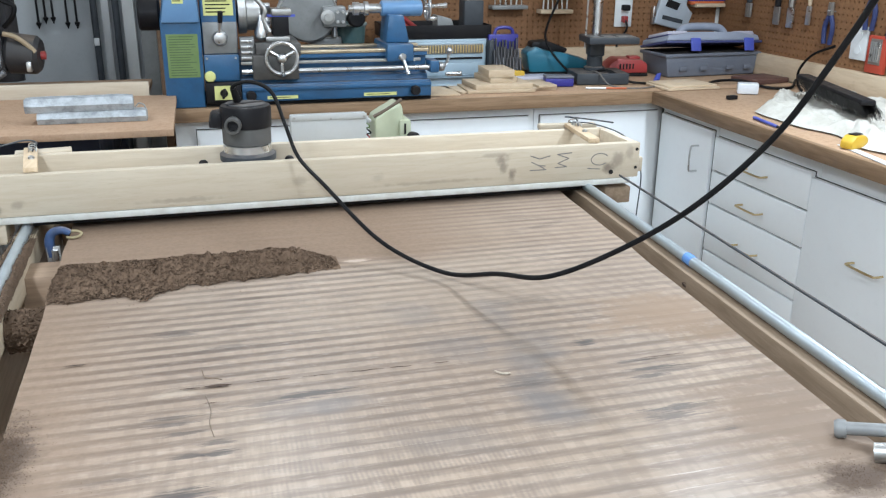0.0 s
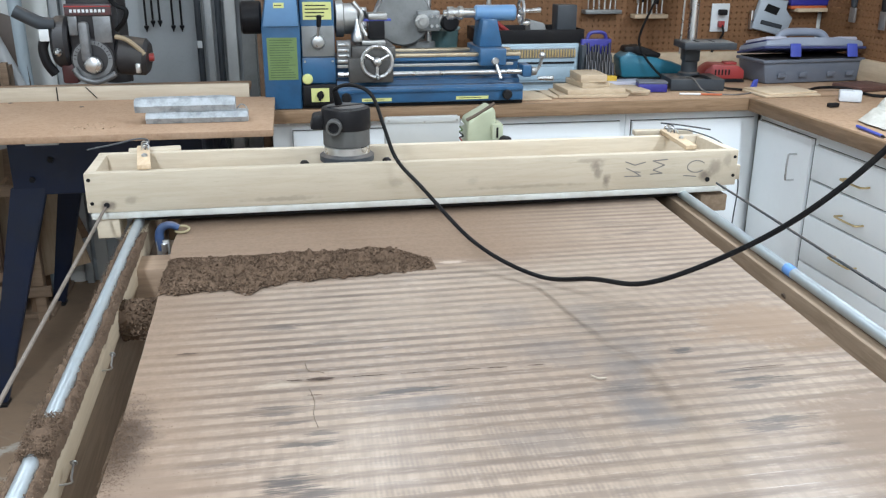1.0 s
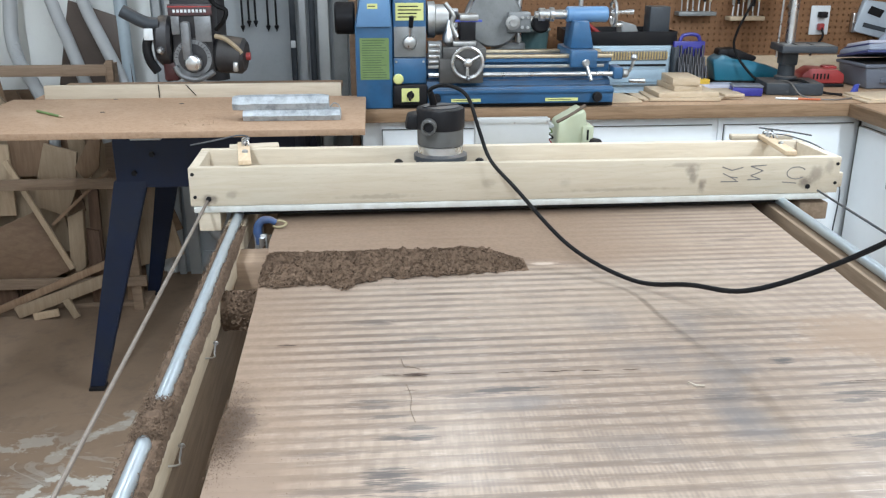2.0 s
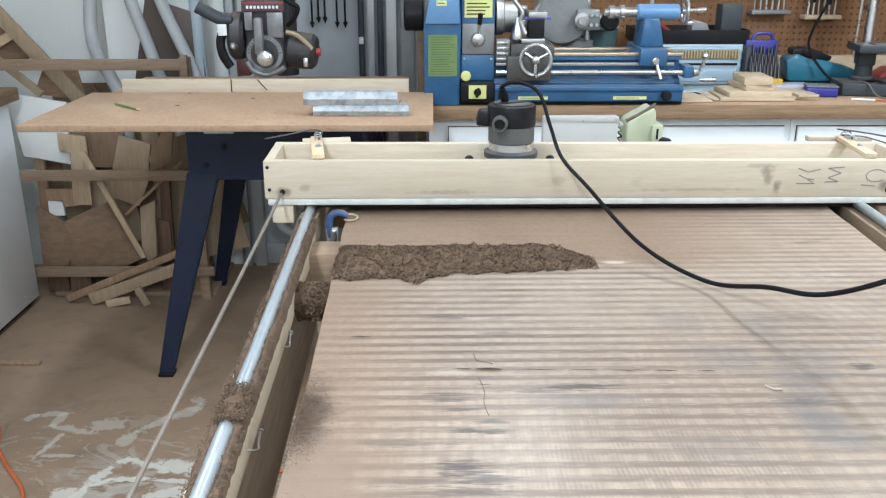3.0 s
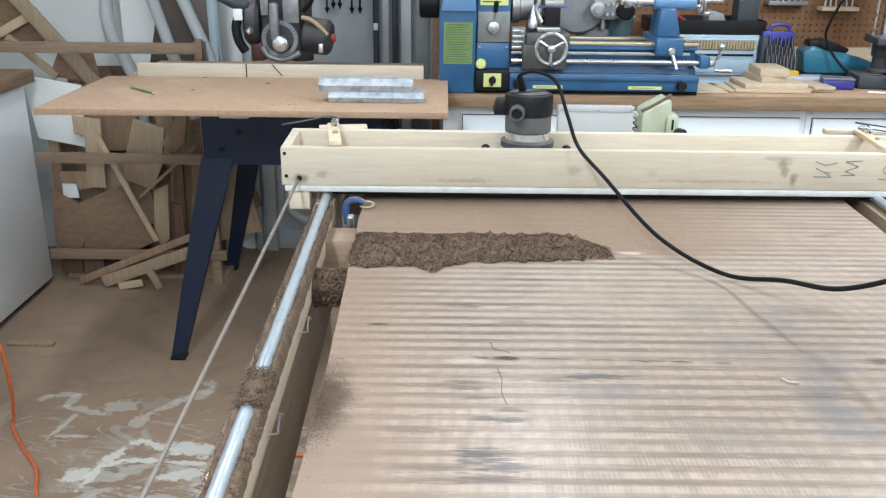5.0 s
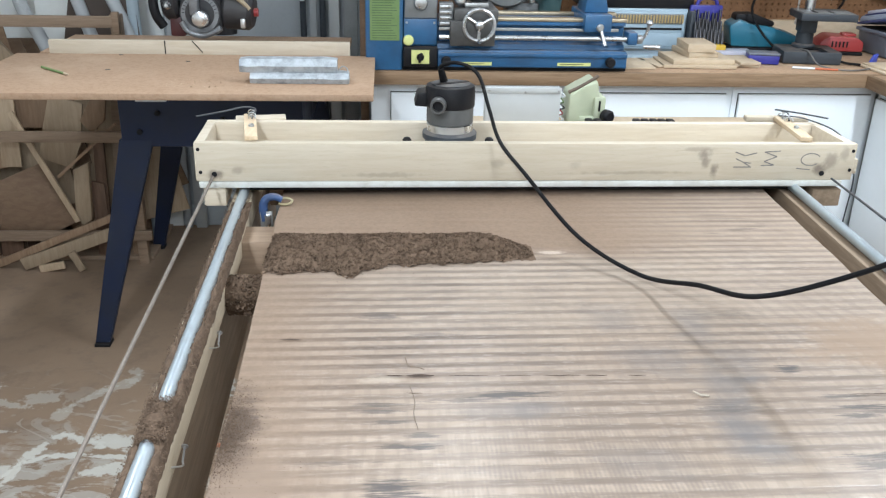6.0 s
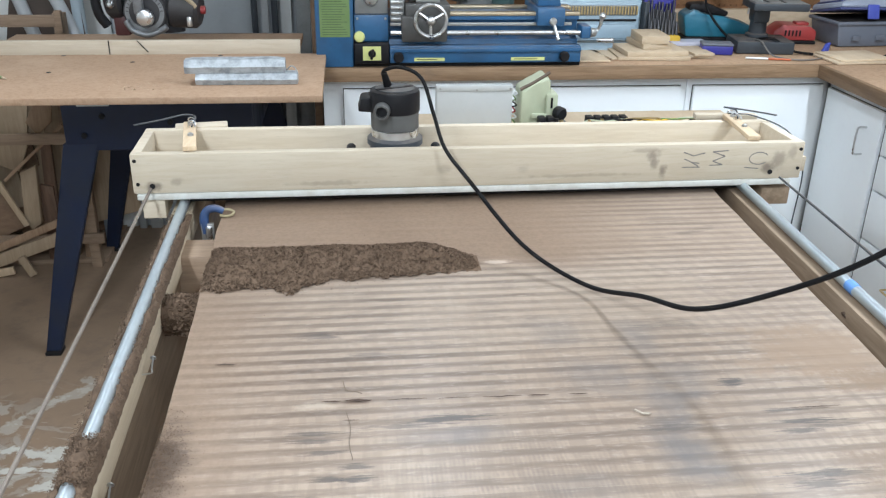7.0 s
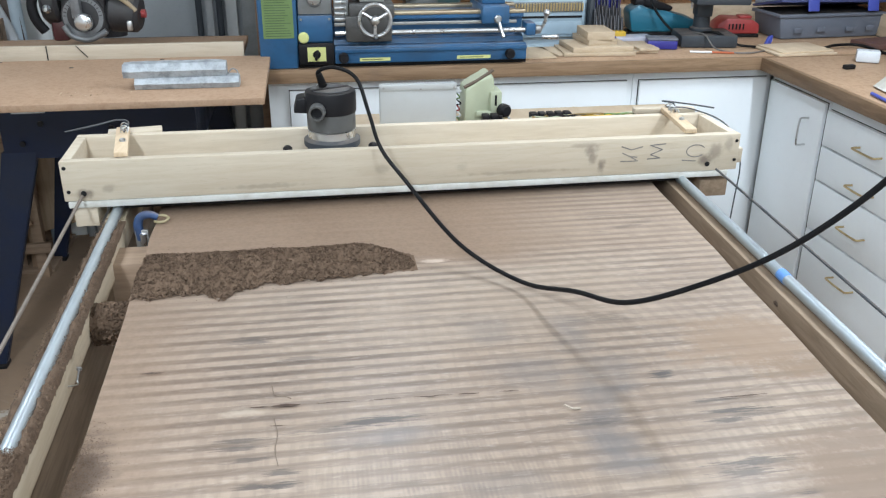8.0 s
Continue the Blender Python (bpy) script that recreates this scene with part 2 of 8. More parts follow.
TEAL = worn("teal_plastic", (0.02, 0.165, 0.25), (0.015, 0.11, 0.17), 0.4, 0, 9, 80, 0.4, 0.06, 0.4)
RED = worn("red_plastic", (0.36, 0.045, 0.045), (0.25, 0.03, 0.03), 0.4, 0, 9, 80, 0.4, 0.06, 0.3)
INDIGO = worn("indigo_plastic", (0.035, 0.035, 0.28), (0.02, 0.02, 0.16), 0.4, 0, 9, 80, 0.4, 0.06, 0.2)
DULL_BLUE = worn("dull_blue_plastic", (0.055, 0.07, 0.19), (0.04, 0.05, 0.13), 0.45, 0, 9, 80, 0.4, 0.06, 0.25)
LATCH_BLUE = worn("latch_blue", (0.07, 0.10, 0.45), (0.05, 0.07, 0.3), 0.4, 0, 9, 80, 0.4, 0.06)
YELLOW = worn("yellow_plastic", (0.62, 0.40, 0.04), (0.5, 0.3, 0.03), 0.45, 0, 9, 80, 0.4, 0.06)
ORANGE = worn("orange_rubber", (0.55, 0.13, 0.04), (0.4, 0.09, 0.03), 0.5, 0, 9, 80, 0.4, 0.06)
TAPE_BLUE = worn("blue_tape", (0.12, 0.28, 0.62), None, 0.6, 0, 9, 80, 0.4, 0.06)
HOSE = worn("grey_hose", (0.42, 0.44, 0.45), (0.33, 0.34, 0.35), 0.5, 0, 6, 70, 0.5, 0.08)
FLEECE = worn("white_fleece", (0.56, 0.55, 0.50), (0.40, 0.38, 0.33), 0.95, 0, 18, 140, 0.7, 1.0)
def chip_material(name, tones):
    """Loose chips: each flake has a tone of its own."""
    m, N, L, P = material(name)
    c = place(N)
    rnd_ = N.new("ShaderNodeNewGeometry").outputs["Random Per Island"]
    col = mix(N, L, ramp(N, L, rnd_, 0.0, 0.55), tones[0], tones[1])
    col = mix(N, L, ramp(N, L, rnd_, 0.6, 1.0), col, tones[2])
    col = mix(N, L, ramp(N, L, noise_tex(N, L, c, 14, 5), 0.45, 0.7, 0, 0.5), col, tones[0])
    L.new(col, P.inputs["Base Color"])
    P.inputs["Roughness"].default_value = 0.9
    P.inputs["Specular IOR Level"].default_value = 0.08
    bump(N, L, P, noise_tex(N, L, c, 420, 2), 0.6, 0.002)
    return m


CHIPS = chip_material("walnut_chips", ((0.08, 0.053, 0.036), (0.102, 0.068, 0.046), (0.165, 0.112, 0.078)))
DUST_HEAP = speckled("brown_dust", (0.12, 0.08, 0.054), (0.085, 0.056, 0.038), 120, 0.95, (0.13, 0.09, 0.065), 0.5, 0.4)


# ---- special surfaces ----
# where feet and brooms have bared the floor's white paint: a line, its half width, its strength
SCRAPES = [
    ([(-1.02, 2.25), (-1.0, 2.35), (-0.96, 2.47), (-0.92, 2.49), (-0.81, 2.43)], 0.016, 0.85), ([(-1.0, 2.35), (-0.94, 2.385), (-0.83, 2.385), (-0.7, 2.37)], 0.012, 0.9),
    ([(-1.34, 2.72), (-1.3, 2.75), (-1.22, 2.76), (-1.23, 2.68), (-1.1, 2.64)], 0.015, 0.45), ([(-1.2, 2.51), (-1.06, 2.51)], 0.01, 0.5), ([(-1.21, 2.5), (-1.18, 2.63)], 0.01, 0.5),
    ([(-0.98, 2.57), (-0.95, 2.64), (-0.88, 2.73), (-0.81, 2.78), (-0.79, 2.82), (-0.83, 2.85)], 0.022, 0.4), ([(-1.1, 2.68), (-1.0, 2.7)], 0.03, 0.4),
    ([(-0.82, 2.46), (-0.7, 2.43)], 0.03, 0.85), ([(-0.8, 2.31), (-0.7, 2.33)], 0.025, 0.8), ([(-1.08, 2.3), (-1.02, 2.32)], 0.03, 0.8), ([(-0.64, 2.5), (-0.5, 2.52)], 0.07, 0.9),
    ([(-0.56, 2.72), (-0.48, 2.7)], 0.06, 0.85), ([(-0.68, 2.28), (-0.54, 2.3)], 0.05, 0.9), ([(-0.64, 2.4), (-0.55, 2.62)], 0.05, 0.8),
]


def floor_material():
    """Dusty concrete with smeared pale paint near the bench."""
    m, N, L, P = material("dusty_concrete")
    c = place(N)
    big, mid, fine = noise_tex(N, L, c, 1.6, 6, (1, 1, 1), 0.6), noise_tex(N, L, c, 9, 6, (1, 1, 1), 0.65), noise_tex(N, L, c, 120, 3)
    col = mix(N, L, ramp(N, L, big, 0.35, 0.7), (0.30, 0.208, 0.138), (0.235, 0.162, 0.107))
    col = mix(N, L, ramp(N, L, mid, 0.45, 0.75, 0, 0.5), col, (0.15, 0.11, 0.083))
    sep = N.new("ShaderNodeSeparateXYZ")
    L.new(c, sep.inputs[0])
    # bare, scraped paint shows where feet have moved the dust
    swirl = noise_tex(N, L, c, 3.2, 3, (1.0, 1.9, 1), 0.5, 2.2)
    ridge = math_node(N, L, "ABSOLUTE", math_node(N, L, "SUBTRACT", swirl, 0.5))
    streak = ramp(N, L, ridge, 0.012, 0.035, 1.0, 0.0)
    rag = ramp(N, L, mid, 0.46, 0.54)
    near = math_node(N, L, "MULTIPLY", ramp(N, L, sep.outputs[1], 2.55, 2.95, 1, 0), ramp(N, L, sep.outputs[0], -1.6, -1.25))
    zone = math_node(N, L, "MULTIPLY", ramp(N, L, sep.outputs[0], -0.1, 0.15, 1, 0), ramp(N, L, sep.outputs[1], 1.0, 1.4))
    near = math_node(N, L, "MULTIPLY", near, zone)
    bare = math_node(N, L, "MULTIPLY", math_node(N, L, "MULTIPLY", streak, rag), near)
    col = mix(N, L, math_node(N, L, "MULTIPLY", bare, 0.35), col, (0.46, 0.42, 0.36))
    near2 = math_node(N, L, "MULTIPLY", ramp(N, L, sep.outputs[1], 2.35, 2.62, 1, 0), ramp(N, L, sep.outputs[0], -1.2, -0.95))
    flake = math_node(N, L, "MULTIPLY", ramp(N, L, noise_tex(N, L, c, 6.5, 7, (1, 1.9, 1), 0.68, 0.7), 0.50, 0.535), math_node(N, L, "MULTIPLY", near2, zone))
    col = mix(N, L, math_node(N, L, "MULTIPLY", math_node(N, L, "MULTIPLY", flake, ramp(N, L, mid, 0.4, 0.5, 0.35, 1.0)), 0.5), col, (0.5, 0.48, 0.43))
    # scraped strokes and bare patches of the old white paint
    rough_rim = math_node(N, L, "ADD", centred(N, L, mid, 3.2), centred(N, L, noise_tex(N, L, c, 34, 5, (1, 1, 1), 0.65), 2.6))
    for points, wide, deep in SCRAPES:
        for (x0, y0), (x1, y1) in zip(points, points[1:]):
            far = spot_distance(N, L, c, (x0 + x1) / 2, (y0 + y1) / 2, math.hypot(x1 - x0, y1 - y0) * 0.62, wide, math.atan2(y1 - y0, x1 - x0), 0.0)
            col = mix(N, L, ramp(N, L, math_node(N, L, "ADD", far, rough_rim), 0.75, 1.15, deep, 0.0), col, (0.57, 0.55, 0.49))
    L.new(col, P.inputs["Base Color"])
    P.inputs["Roughness"].default_value = 0.8
    bump(N, L, P, fine, 0.2, 0.002)
    return m


# the cutter's lanes: their pitch, their lean across the slab, and the middle of one of them
LANE, LEAN, LANE_AT = 0.0247, 0.004, 1.493

# stains in the slab's face: x, y, half length, half width, depth
NEAR_STREAKS = [
    (0.01, 1.045, 0.032, 0.018, 0.85), (0.032, 1.023, 0.03, 0.01, 0.7), (-0.043, 1.021, 0.05, 0.008, 0.6), (0.008, 1.003, 0.06, 0.01, 0.65),
    (0.012, 1.119, 0.02, 0.006, 0.7), (0.044, 1.117, 0.02, 0.006, 0.8), (0.046, 1.138, 0.02, 0.006, 0.7), (-0.066, 1.09, 0.06, 0.005, 0.55),
    (-0.005, 1.204, 0.035, 0.006, 0.65), (-0.006, 1.19, 0.03, 0.005, 0.65), (0.007, 1.166, 0.03, 0.005, 0.65), (0.152, 1.221, 0.06, 0.01, 0.8), (0.1, 1.212, 0.06, 0.006, 0.5),
]
SIDE_STREAKS = [
    (0.535, 1.272, 0.018, 0.011, 0.9), (0.575, 1.205, 0.03, 0.005, 0.65), (0.59, 1.181, 0.045, 0.006, 0.8), (0.578, 1.162, 0.03, 0.005, 0.75), (0.62, 1.168, 0.04, 0.005, 0.55),
    (0.576, 1.082, 0.05, 0.008, 0.75), (0.557, 1.065, 0.045, 0.007, 0.65), (0.608, 1.024, 0.02, 0.004, 0.7), (0.421, 1.182, 0.05, 0.01, 0.55), (0.5, 1.43, 0.06, 0.008, 0.4),
]
FAR_STREAKS = [
    (-0.005, 1.436, 0.034, 0.013, 0.6), (0.069, 1.379, 0.05, 0.008, 0.45), (-0.151, 1.363, 0.02, 0.004, 0.75), (0.693, 1.813, 0.05, 0.006, 0.5), (0.607, 1.754, 0.02, 0.004, 0.45),
    (0.668, 1.773, 0.04, 0.008, 0.5), (0.7, 1.79, 0.03, 0.006, 0.5), (0.64, 1.85, 0.05, 0.005, 0.4), (0.66, 1.83, 0.06, 0.005, 0.4),
]
# blue-grey clouds in the wood
CLOUDS = [
    (0.418, 1.131, 0.045, 0.075, 0.6), (0.435, 1.248, 0.05, 0.045, 0.45), (0.45, 1.4, 0.035, 0.07, 0.35), (0.17, 1.185, 0.07, 0.02, 0.45),
    (0.36, 1.31, 0.05, 0.05, 0.3), (0.34, 1.42, 0.05, 0.05, 0.25), (0.28, 1.08, 0.08, 0.03, 0.25), (0.48, 1.3, 0.05, 0.05, 0.3),
]
# drifted dust and torn pale fibre, each with its own colour
DRIFTS = [
    (-0.172, 1.155, 0.034, 0.1, 1.0, (0.1, 0.069, 0.049)), (-0.155, 1.02, 0.06, 0.1, 0.75, (0.2, 0.142, 0.103)), (0.69, 1.34, 0.13, 0.08, 0.85, (0.245, 0.17, 0.116)),
    (0.735, 1.262, 0.08, 0.03, 0.85, (0.205, 0.138, 0.09)), (0.71, 1.0, 0.14, 0.17, 0.9, (0.205, 0.147, 0.107)), (0.672, 0.905, 0.05, 0.034, 0.98, (0.09, 0.06, 0.042)),
    (0.29, 1.668, 0.028, 0.008, 0.8, (0.5, 0.4, 0.32)), (0.0, 1.262, 0.035, 0.009, 0.5, (0.45, 0.38, 0.3)), (0.04, 1.265, 0.03, 0.006, 0.45, (0.2, 0.14, 0.1)),
]


def spot_distance(N, L, c, x, y, half_x, half_y, turn=0.0, z=0.916):
    """How far a place lies from a spot's middle, 1 at its rim."""
    mp = N.new("ShaderNodeMapping")
    mp.vector_type = "TEXTURE"
    L.new(c, mp.inputs[0])
    mp.inputs[1].default_value, mp.inputs[2].default_value, mp.inputs[3].default_value = (x, y, z), (0, 0, turn), (half_x, half_y, 1)
    ln = N.new("ShaderNodeVectorMath")
    ln.operation = "LENGTH"
    L.new(mp.outputs[0], ln.inputs[0])
    return ln.outputs["Value"]


def centred(N, L, value, gain):
    return math_node(N, L, "MULTIPLY", math_node(N, L, "SUBTRACT", value, 0.5), gain)


def slab_material():
    """Walnut fresh from the cutter: lanes across the slab, growth figure, dark mineral stains, a film of dust."""
    m, N, L, P = material("walnut_slab")
    c = place(N)
    sep = N.new("ShaderNodeSeparateXYZ")
    L.new(c, sep.inputs[0])
    X, Y = sep.outputs[0], sep.outputs[1]
    big = noise_tex(N, L, c, 2.6, 5, (1, 1.3, 1), 0.55, 0.4)
    fig = noise_tex(N, L, c, 3.2, 6, (3.0, 0.7, 1), 0.6, 1.6)
    drag = noise_tex(N, L, c, 9.0, 5, (0.55, 7.0, 1), 0.6)
    fine = noise_tex(N, L, c, 40.0, 4, (1.0, 5.0, 1), 0.6)
    blot = noise_tex(N, L, c, 22.0, 5, (1.0, 1.6, 1), 0.65)
    col = mix(N, L, ramp(N, L, big, 0.3, 0.72), (0.38, 0.3, 0.232), (0.285, 0.218, 0.166))
    col = mix(N, L, ramp(N, L, fig, 0.42, 0.72, 0, 0.3), col, (0.25, 0.195, 0.155))
    col = mix(N, L, ramp(N, L, blot, 0.48, 0.7, 0, 0.5), col, (0.215, 0.168, 0.135))
    # growth rings show faintly where the cutter went flat through them
    rings = N.new("ShaderNodeTexWave")
    rings.wave_type, rings.rings_direction = "RINGS", "Z"
    mp = N.new("ShaderNodeMapping")
    L.new(c, mp.inputs[0])
    mp.inputs[1].default_value, mp.inputs[3].default_value = (-0.16, -0.60, 0), (1.0, 0.62, 1)
    L.new(mp.outputs[0], rings.inputs[0])
    for key, v in (("Scale", 13.0), ("Distortion", 3.0), ("Detail", 3.0), ("Detail Scale", 1.4)):
        rings.inputs[key].default_value = v
    open_grain = math_node(N, L, "MULTIPLY", ramp(N, L, rings.outputs[1], 0.3, 0.95, 0, 0.3), ramp(N, L, noise_tex(N, L, c, 2.2, 3), 0.45, 0.62))
    col = mix(N, L, open_grain, col, (0.2, 0.155, 0.125))
    # the lanes: each pass leaves one soft dark band, weaker where the wood is denser
    wob = centred(N, L, noise_tex(N, L, c, 1.3, 2), 0.006)
    across = math_node(N, L, "SUBTRACT", math_node(N, L, "ADD", Y, wob), math_node(N, L, "MULTIPLY", X, LEAN))
    lane = math_node(N, L, "ADD", math_node(N, L, "DIVIDE", math_node(N, L, "SUBTRACT", across, LANE_AT), LANE), 100.5)
    off = math_node(N, L, "ABSOLUTE", math_node(N, L, "SUBTRACT", math_node(N, L, "FRACT", lane), 0.5))
    tone = N.new("ShaderNodeTexWhiteNoise")
    tone.noise_dimensions = "1D"
    L.new(math_node(N, L, "FLOOR", lane), tone.inputs["W"])
    off = math_node(N, L, "ADD", off, centred(N, L, blot, 0.22))
    band = math_node(N, L, "MULTIPLY", ramp(N, L, off, 0.12, 0.33, 1, 0), ramp(N, L, drag, 0.34, 0.56, 0.55, 1.0))
    weak = math_node(N, L, "MULTIPLY", ramp(N, L, noise_tex(N, L, c, 3.4, 3, (1, 0.7, 1)), 0.34, 0.5, 0.65, 1.0), ramp(N, L, tone.outputs[0], 0.0, 0.6, 0.7, 1.0))
    weak = math_node(N, L, "MULTIPLY", weak, ramp(N, L, X, 0.08, 0.34, 1.0, 0.75))
    weak = math_node(N, L, "MULTIPLY", weak, ramp(N, L, Y, 1.12, 1.32, 0.88, 1.0))
    col = mix(N, L, math_node(N, L, "MULTIPLY", math_node(N, L, "MULTIPLY", band, weak), 1.0), col, (0.12, 0.088, 0.069))
    line = ramp(N, L, math_node(N, L, "ABSOLUTE", math_node(N, L, "SUBTRACT", off, 0.25)), 0.03, 0.1, 1, 0)
    col = mix(N, L, math_node(N, L, "MULTIPLY", math_node(N, L, "MULTIPLY", line, ramp(N, L, fine, 0.4, 0.6)), 0.25), col, (0.15, 0.116, 0.094))
    col = mix(N, L, ramp(N, L, fine, 0.5, 0.8, 0, 0.35), col, (0.52, 0.44, 0.37))
    # a watered figure across the grain where the slab is cleanest
    water = N.new("ShaderNodeTexWave")
    water.wave_type, water.bands_direction = "BANDS", "X"
    L.new(c, water.inputs[0])
    for key, v in (("Scale", 58.0), ("Distortion", 9.0), ("Detail", 2.0), ("Detail Scale", 0.12)):
        water.inputs[key].default_value = v
    ripple = noise_tex(N, L, c, 11.0, 4, (7.0, 0.9, 1), 0.55, 0.3)
    clean = ramp(N, L, math_node(N, L, "ADD", spot_distance(N, L, c, 0.23, 1.04, 0.19, 0.2), centred(N, L, big, 1.2)), 0.45, 1.1, 1.0, 0.0)
    col = mix(N, L, math_node(N, L, "MULTIPLY", math_node(N, L, "MULTIPLY", water.outputs[1], ramp(N, L, blot, 0.36, 0.6)), math_node(N, L, "MULTIPLY", clean, 0.42)), col, (0.165, 0.13, 0.108))
    col = mix(N, L, math_node(N, L, "MULTIPLY", ramp(N, L, ripple, 0.44, 0.6, 0, 0.3), ramp(N, L, Y, 1.15, 1.6, 1.0, 0.3)), col, (0.18, 0.139, 0.11))
    # blue-grey mineral clouds and the darker streaks drawn out along the lanes
    cloudy = noise_tex(N, L, c, 13.0, 5, (0.9, 1.5, 1), 0.6)
    for sx, sy, sa, sb, deep in CLOUDS:
        far = math_node(N, L, "ADD", spot_distance(N, L, c, sx, sy, sa, sb), centred(N, L, cloudy, 2.4))
        col = mix(N, L, ramp(N, L, far, 0.1, 1.3, deep, 0.0), col, (0.115, 0.115, 0.122))
    torn = math_node(N, L, "ADD", centred(N, L, drag, 1.2), centred(N, L, noise_tex(N, L, c, 75.0, 4, (0.45, 5.0, 1), 0.65), 3.4))
    for sx, sy, sa, sb, deep in NEAR_STREAKS + SIDE_STREAKS + FAR_STREAKS:
        far = math_node(N, L, "ADD", spot_distance(N, L, c, sx, sy, sa, sb, LEAN), torn)
        col = mix(N, L, ramp(N, L, far, 0.35, 1.15, deep, 0.0), col, (0.07, 0.062, 0.06))
    # dust film: thick by the sled, a thinner one along the west edge
    edge = math_node(N, L, "ADD", Y, centred(N, L, big, 0.25))
    film = math_node(N, L, "MULTIPLY", ramp(N, L, edge, 1.58, 1.7), ramp(N, L, X, 0.35, 0.66, 0.97, 0.3))
    west = ramp(N, L, math_node(N, L, "ADD", X, centred(N, L, cloudy, 0.14)), -0.2, 0.04, 0.85, 0.0)
    film = math_node(N, L, "MAXIMUM", film, west)
    grit = noise_tex(N, L, c, 150, 3)
    dust = mix(N, L, ramp(N, L, grit, 0.35, 0.7), (0.225, 0.154, 0.105), (0.196, 0.133, 0.09))
    col = mix(N, L, film, col, dust)
    soft = math_node(N, L, "ADD", centred(N, L, cloudy, 2.2), math_node(N, L, "ADD", centred(N, L, drag, 1.2), centred(N, L, grit, 0.9)))
    for sx, sy, sa, sb, deep, tint in DRIFTS:
        far = math_node(N, L, "ADD", spot_distance(N, L, c, sx, sy, sa, sb), soft)
        col = mix(N, L, ramp(N, L, far, 0.3, 1.2, deep, 0.0), col, tint)
    L.new(col, P.inputs["Base Color"])
    rough = math_node(N, L, "ADD", ramp(N, L, drag, 0.3, 0.7, 0.28, 0.42), math_node(N, L, "MAXIMUM", math_node(N, L, "MULTIPLY", film, 0.5), ramp(N, L, X, 0.5, 0.66, 0.0, 0.4)))
    L.new(rough, P.inputs["Roughness"])
    P.inputs["Specular IOR Level"].default_value = 0.42
    bump(N, L, P, math_node(N, L, "ADD", math_node(N, L, "MULTIPLY", drag, 0.4), math_node(N, L, "MULTIPLY", fine, 0.4)), 0.1, 0.0012)
    return m


def marked_pine():
    """Pale pine with oil smudges and finger marks in a few places."""
    m = wood("marked_pine", (0.56, 0.49, 0.385), (0.51, 0.435, 0.33), stained=0.1, stain=(0.42, 0.35, 0.27))
    N, L = m.node_tree.nodes, m.node_tree.links
    P = N["Principled BSDF"]
    col = P.inputs["Base Color"].links[0].from_socket
    c = place(N)
    speck = noise_tex(N, L, c, 60, 4)
    for sx, sz, sa, sb, deep in ((0.655, 1.0, 0.02, 0.012, 0.6), (0.68, 0.965, 0.012, 0.018, 0.7), (0.66, 0.985, 0.01, 0.02, 0.55), (0.93, 0.985, 0.02, 0.025, 0.5), (0.905, 0.97, 0.02, 0.016, 0.75), (0.955, 1.0, 0.012, 0.02, 0.35), (0.64, 1.012, 0.04, 0.006, 0.35), (0.0, 0.963, 0.1, 0.006, 0.3), (0.5, 0.963, 0.15, 0.005, 0.3), (-0.325, 0.967, 0.02, 0.012, 0.75), (-0.28, 0.975, 0.015, 0.010, 0.35), (0.23, 0.985, 0.02, 0.012, 0.25), (0.39, 0.98, 0.015, 0.012, 0.2)):
        mp2 = N.new("ShaderNodeMapping")
        mp2.vector_type = "TEXTURE"
        L.new(c, mp2.inputs[0])
        mp2.inputs[1].default_value, mp2.inputs[3].default_value = (sx, 1.96, sz), (sa, 0.2, sb)
        ln = N.new("ShaderNodeVectorMath")
        ln.operation = "LENGTH"
        L.new(mp2.outputs[0], ln.inputs[0])
        ragged = math_node(N, L, "ADD", ln.outputs["Value"], math_node(N, L, "MULTIPLY", math_node(N, L, "SUBTRACT", speck, 0.5), 1.6))
        col = mix(N, L, ramp(N, L, ragged, 0.2, 1.1, deep, 0.0), col, (0.14, 0.11, 0.09))
    L.new(col, P.inputs["Base Color"])
    return m


FLOOR_MAT, WALNUT, PINE_FRONT = floor_material(), slab_material(), marked_pine()

# ---- the room ----
X0, X1, Y0, Y1 = -2.35, 2.41, -1.3, 4.18
solo("floor", box(nb(), X0 - 0.15, X1 + 0.15, Y0 - 0.15, Y1 + 0.15, -0.12, 0), FLOOR_MAT, "dusty concrete floor with scraped pale paint", "floor", kind="structure")
solo("ceiling", box(nb(), X0 - 0.15, X1 + 0.15, Y0 - 0.15, Y1 + 0.15, CEIL, CEIL + 0.12), CEILING_PAINT, "flat white painted workshop ceiling", "ceiling", kind="structure")
solo("wall_north", box(nb(), X0, X1, Y1, Y1 + 0.15, 0, CEIL), GREY_WALL, "grey painted wall behind the saw", "wall", kind="structure")
solo("wall_east", box(nb(), X1, X1 + 0.15, Y0, Y1 + 0.15, 0, CEIL), WHITE_WALL, "white painted wall behind the side counter", "wall", kind="structure")
solo("wall_west", box(nb(), X0 - 0.15, X0, Y0, Y1 + 0.15, 0, CEIL), WHITE_WALL, "white painted side wall", "wall", kind="structure")
solo("wall_south", box(nb(), X0 - 0.15, X1 + 0.15, Y0 - 0.15, Y0, 0, CEIL), WHITE_WALL, "white painted wall across the room", "wall", kind="structure")
solo("wall_lining", box(nb(), -0.02, X1 - 0.003, 3.97, Y1 - 0.003, 0, CEIL - 0.003), WHITE_WALL, "boxed-out wall that carries the pegboard", "wall", kind="structure")
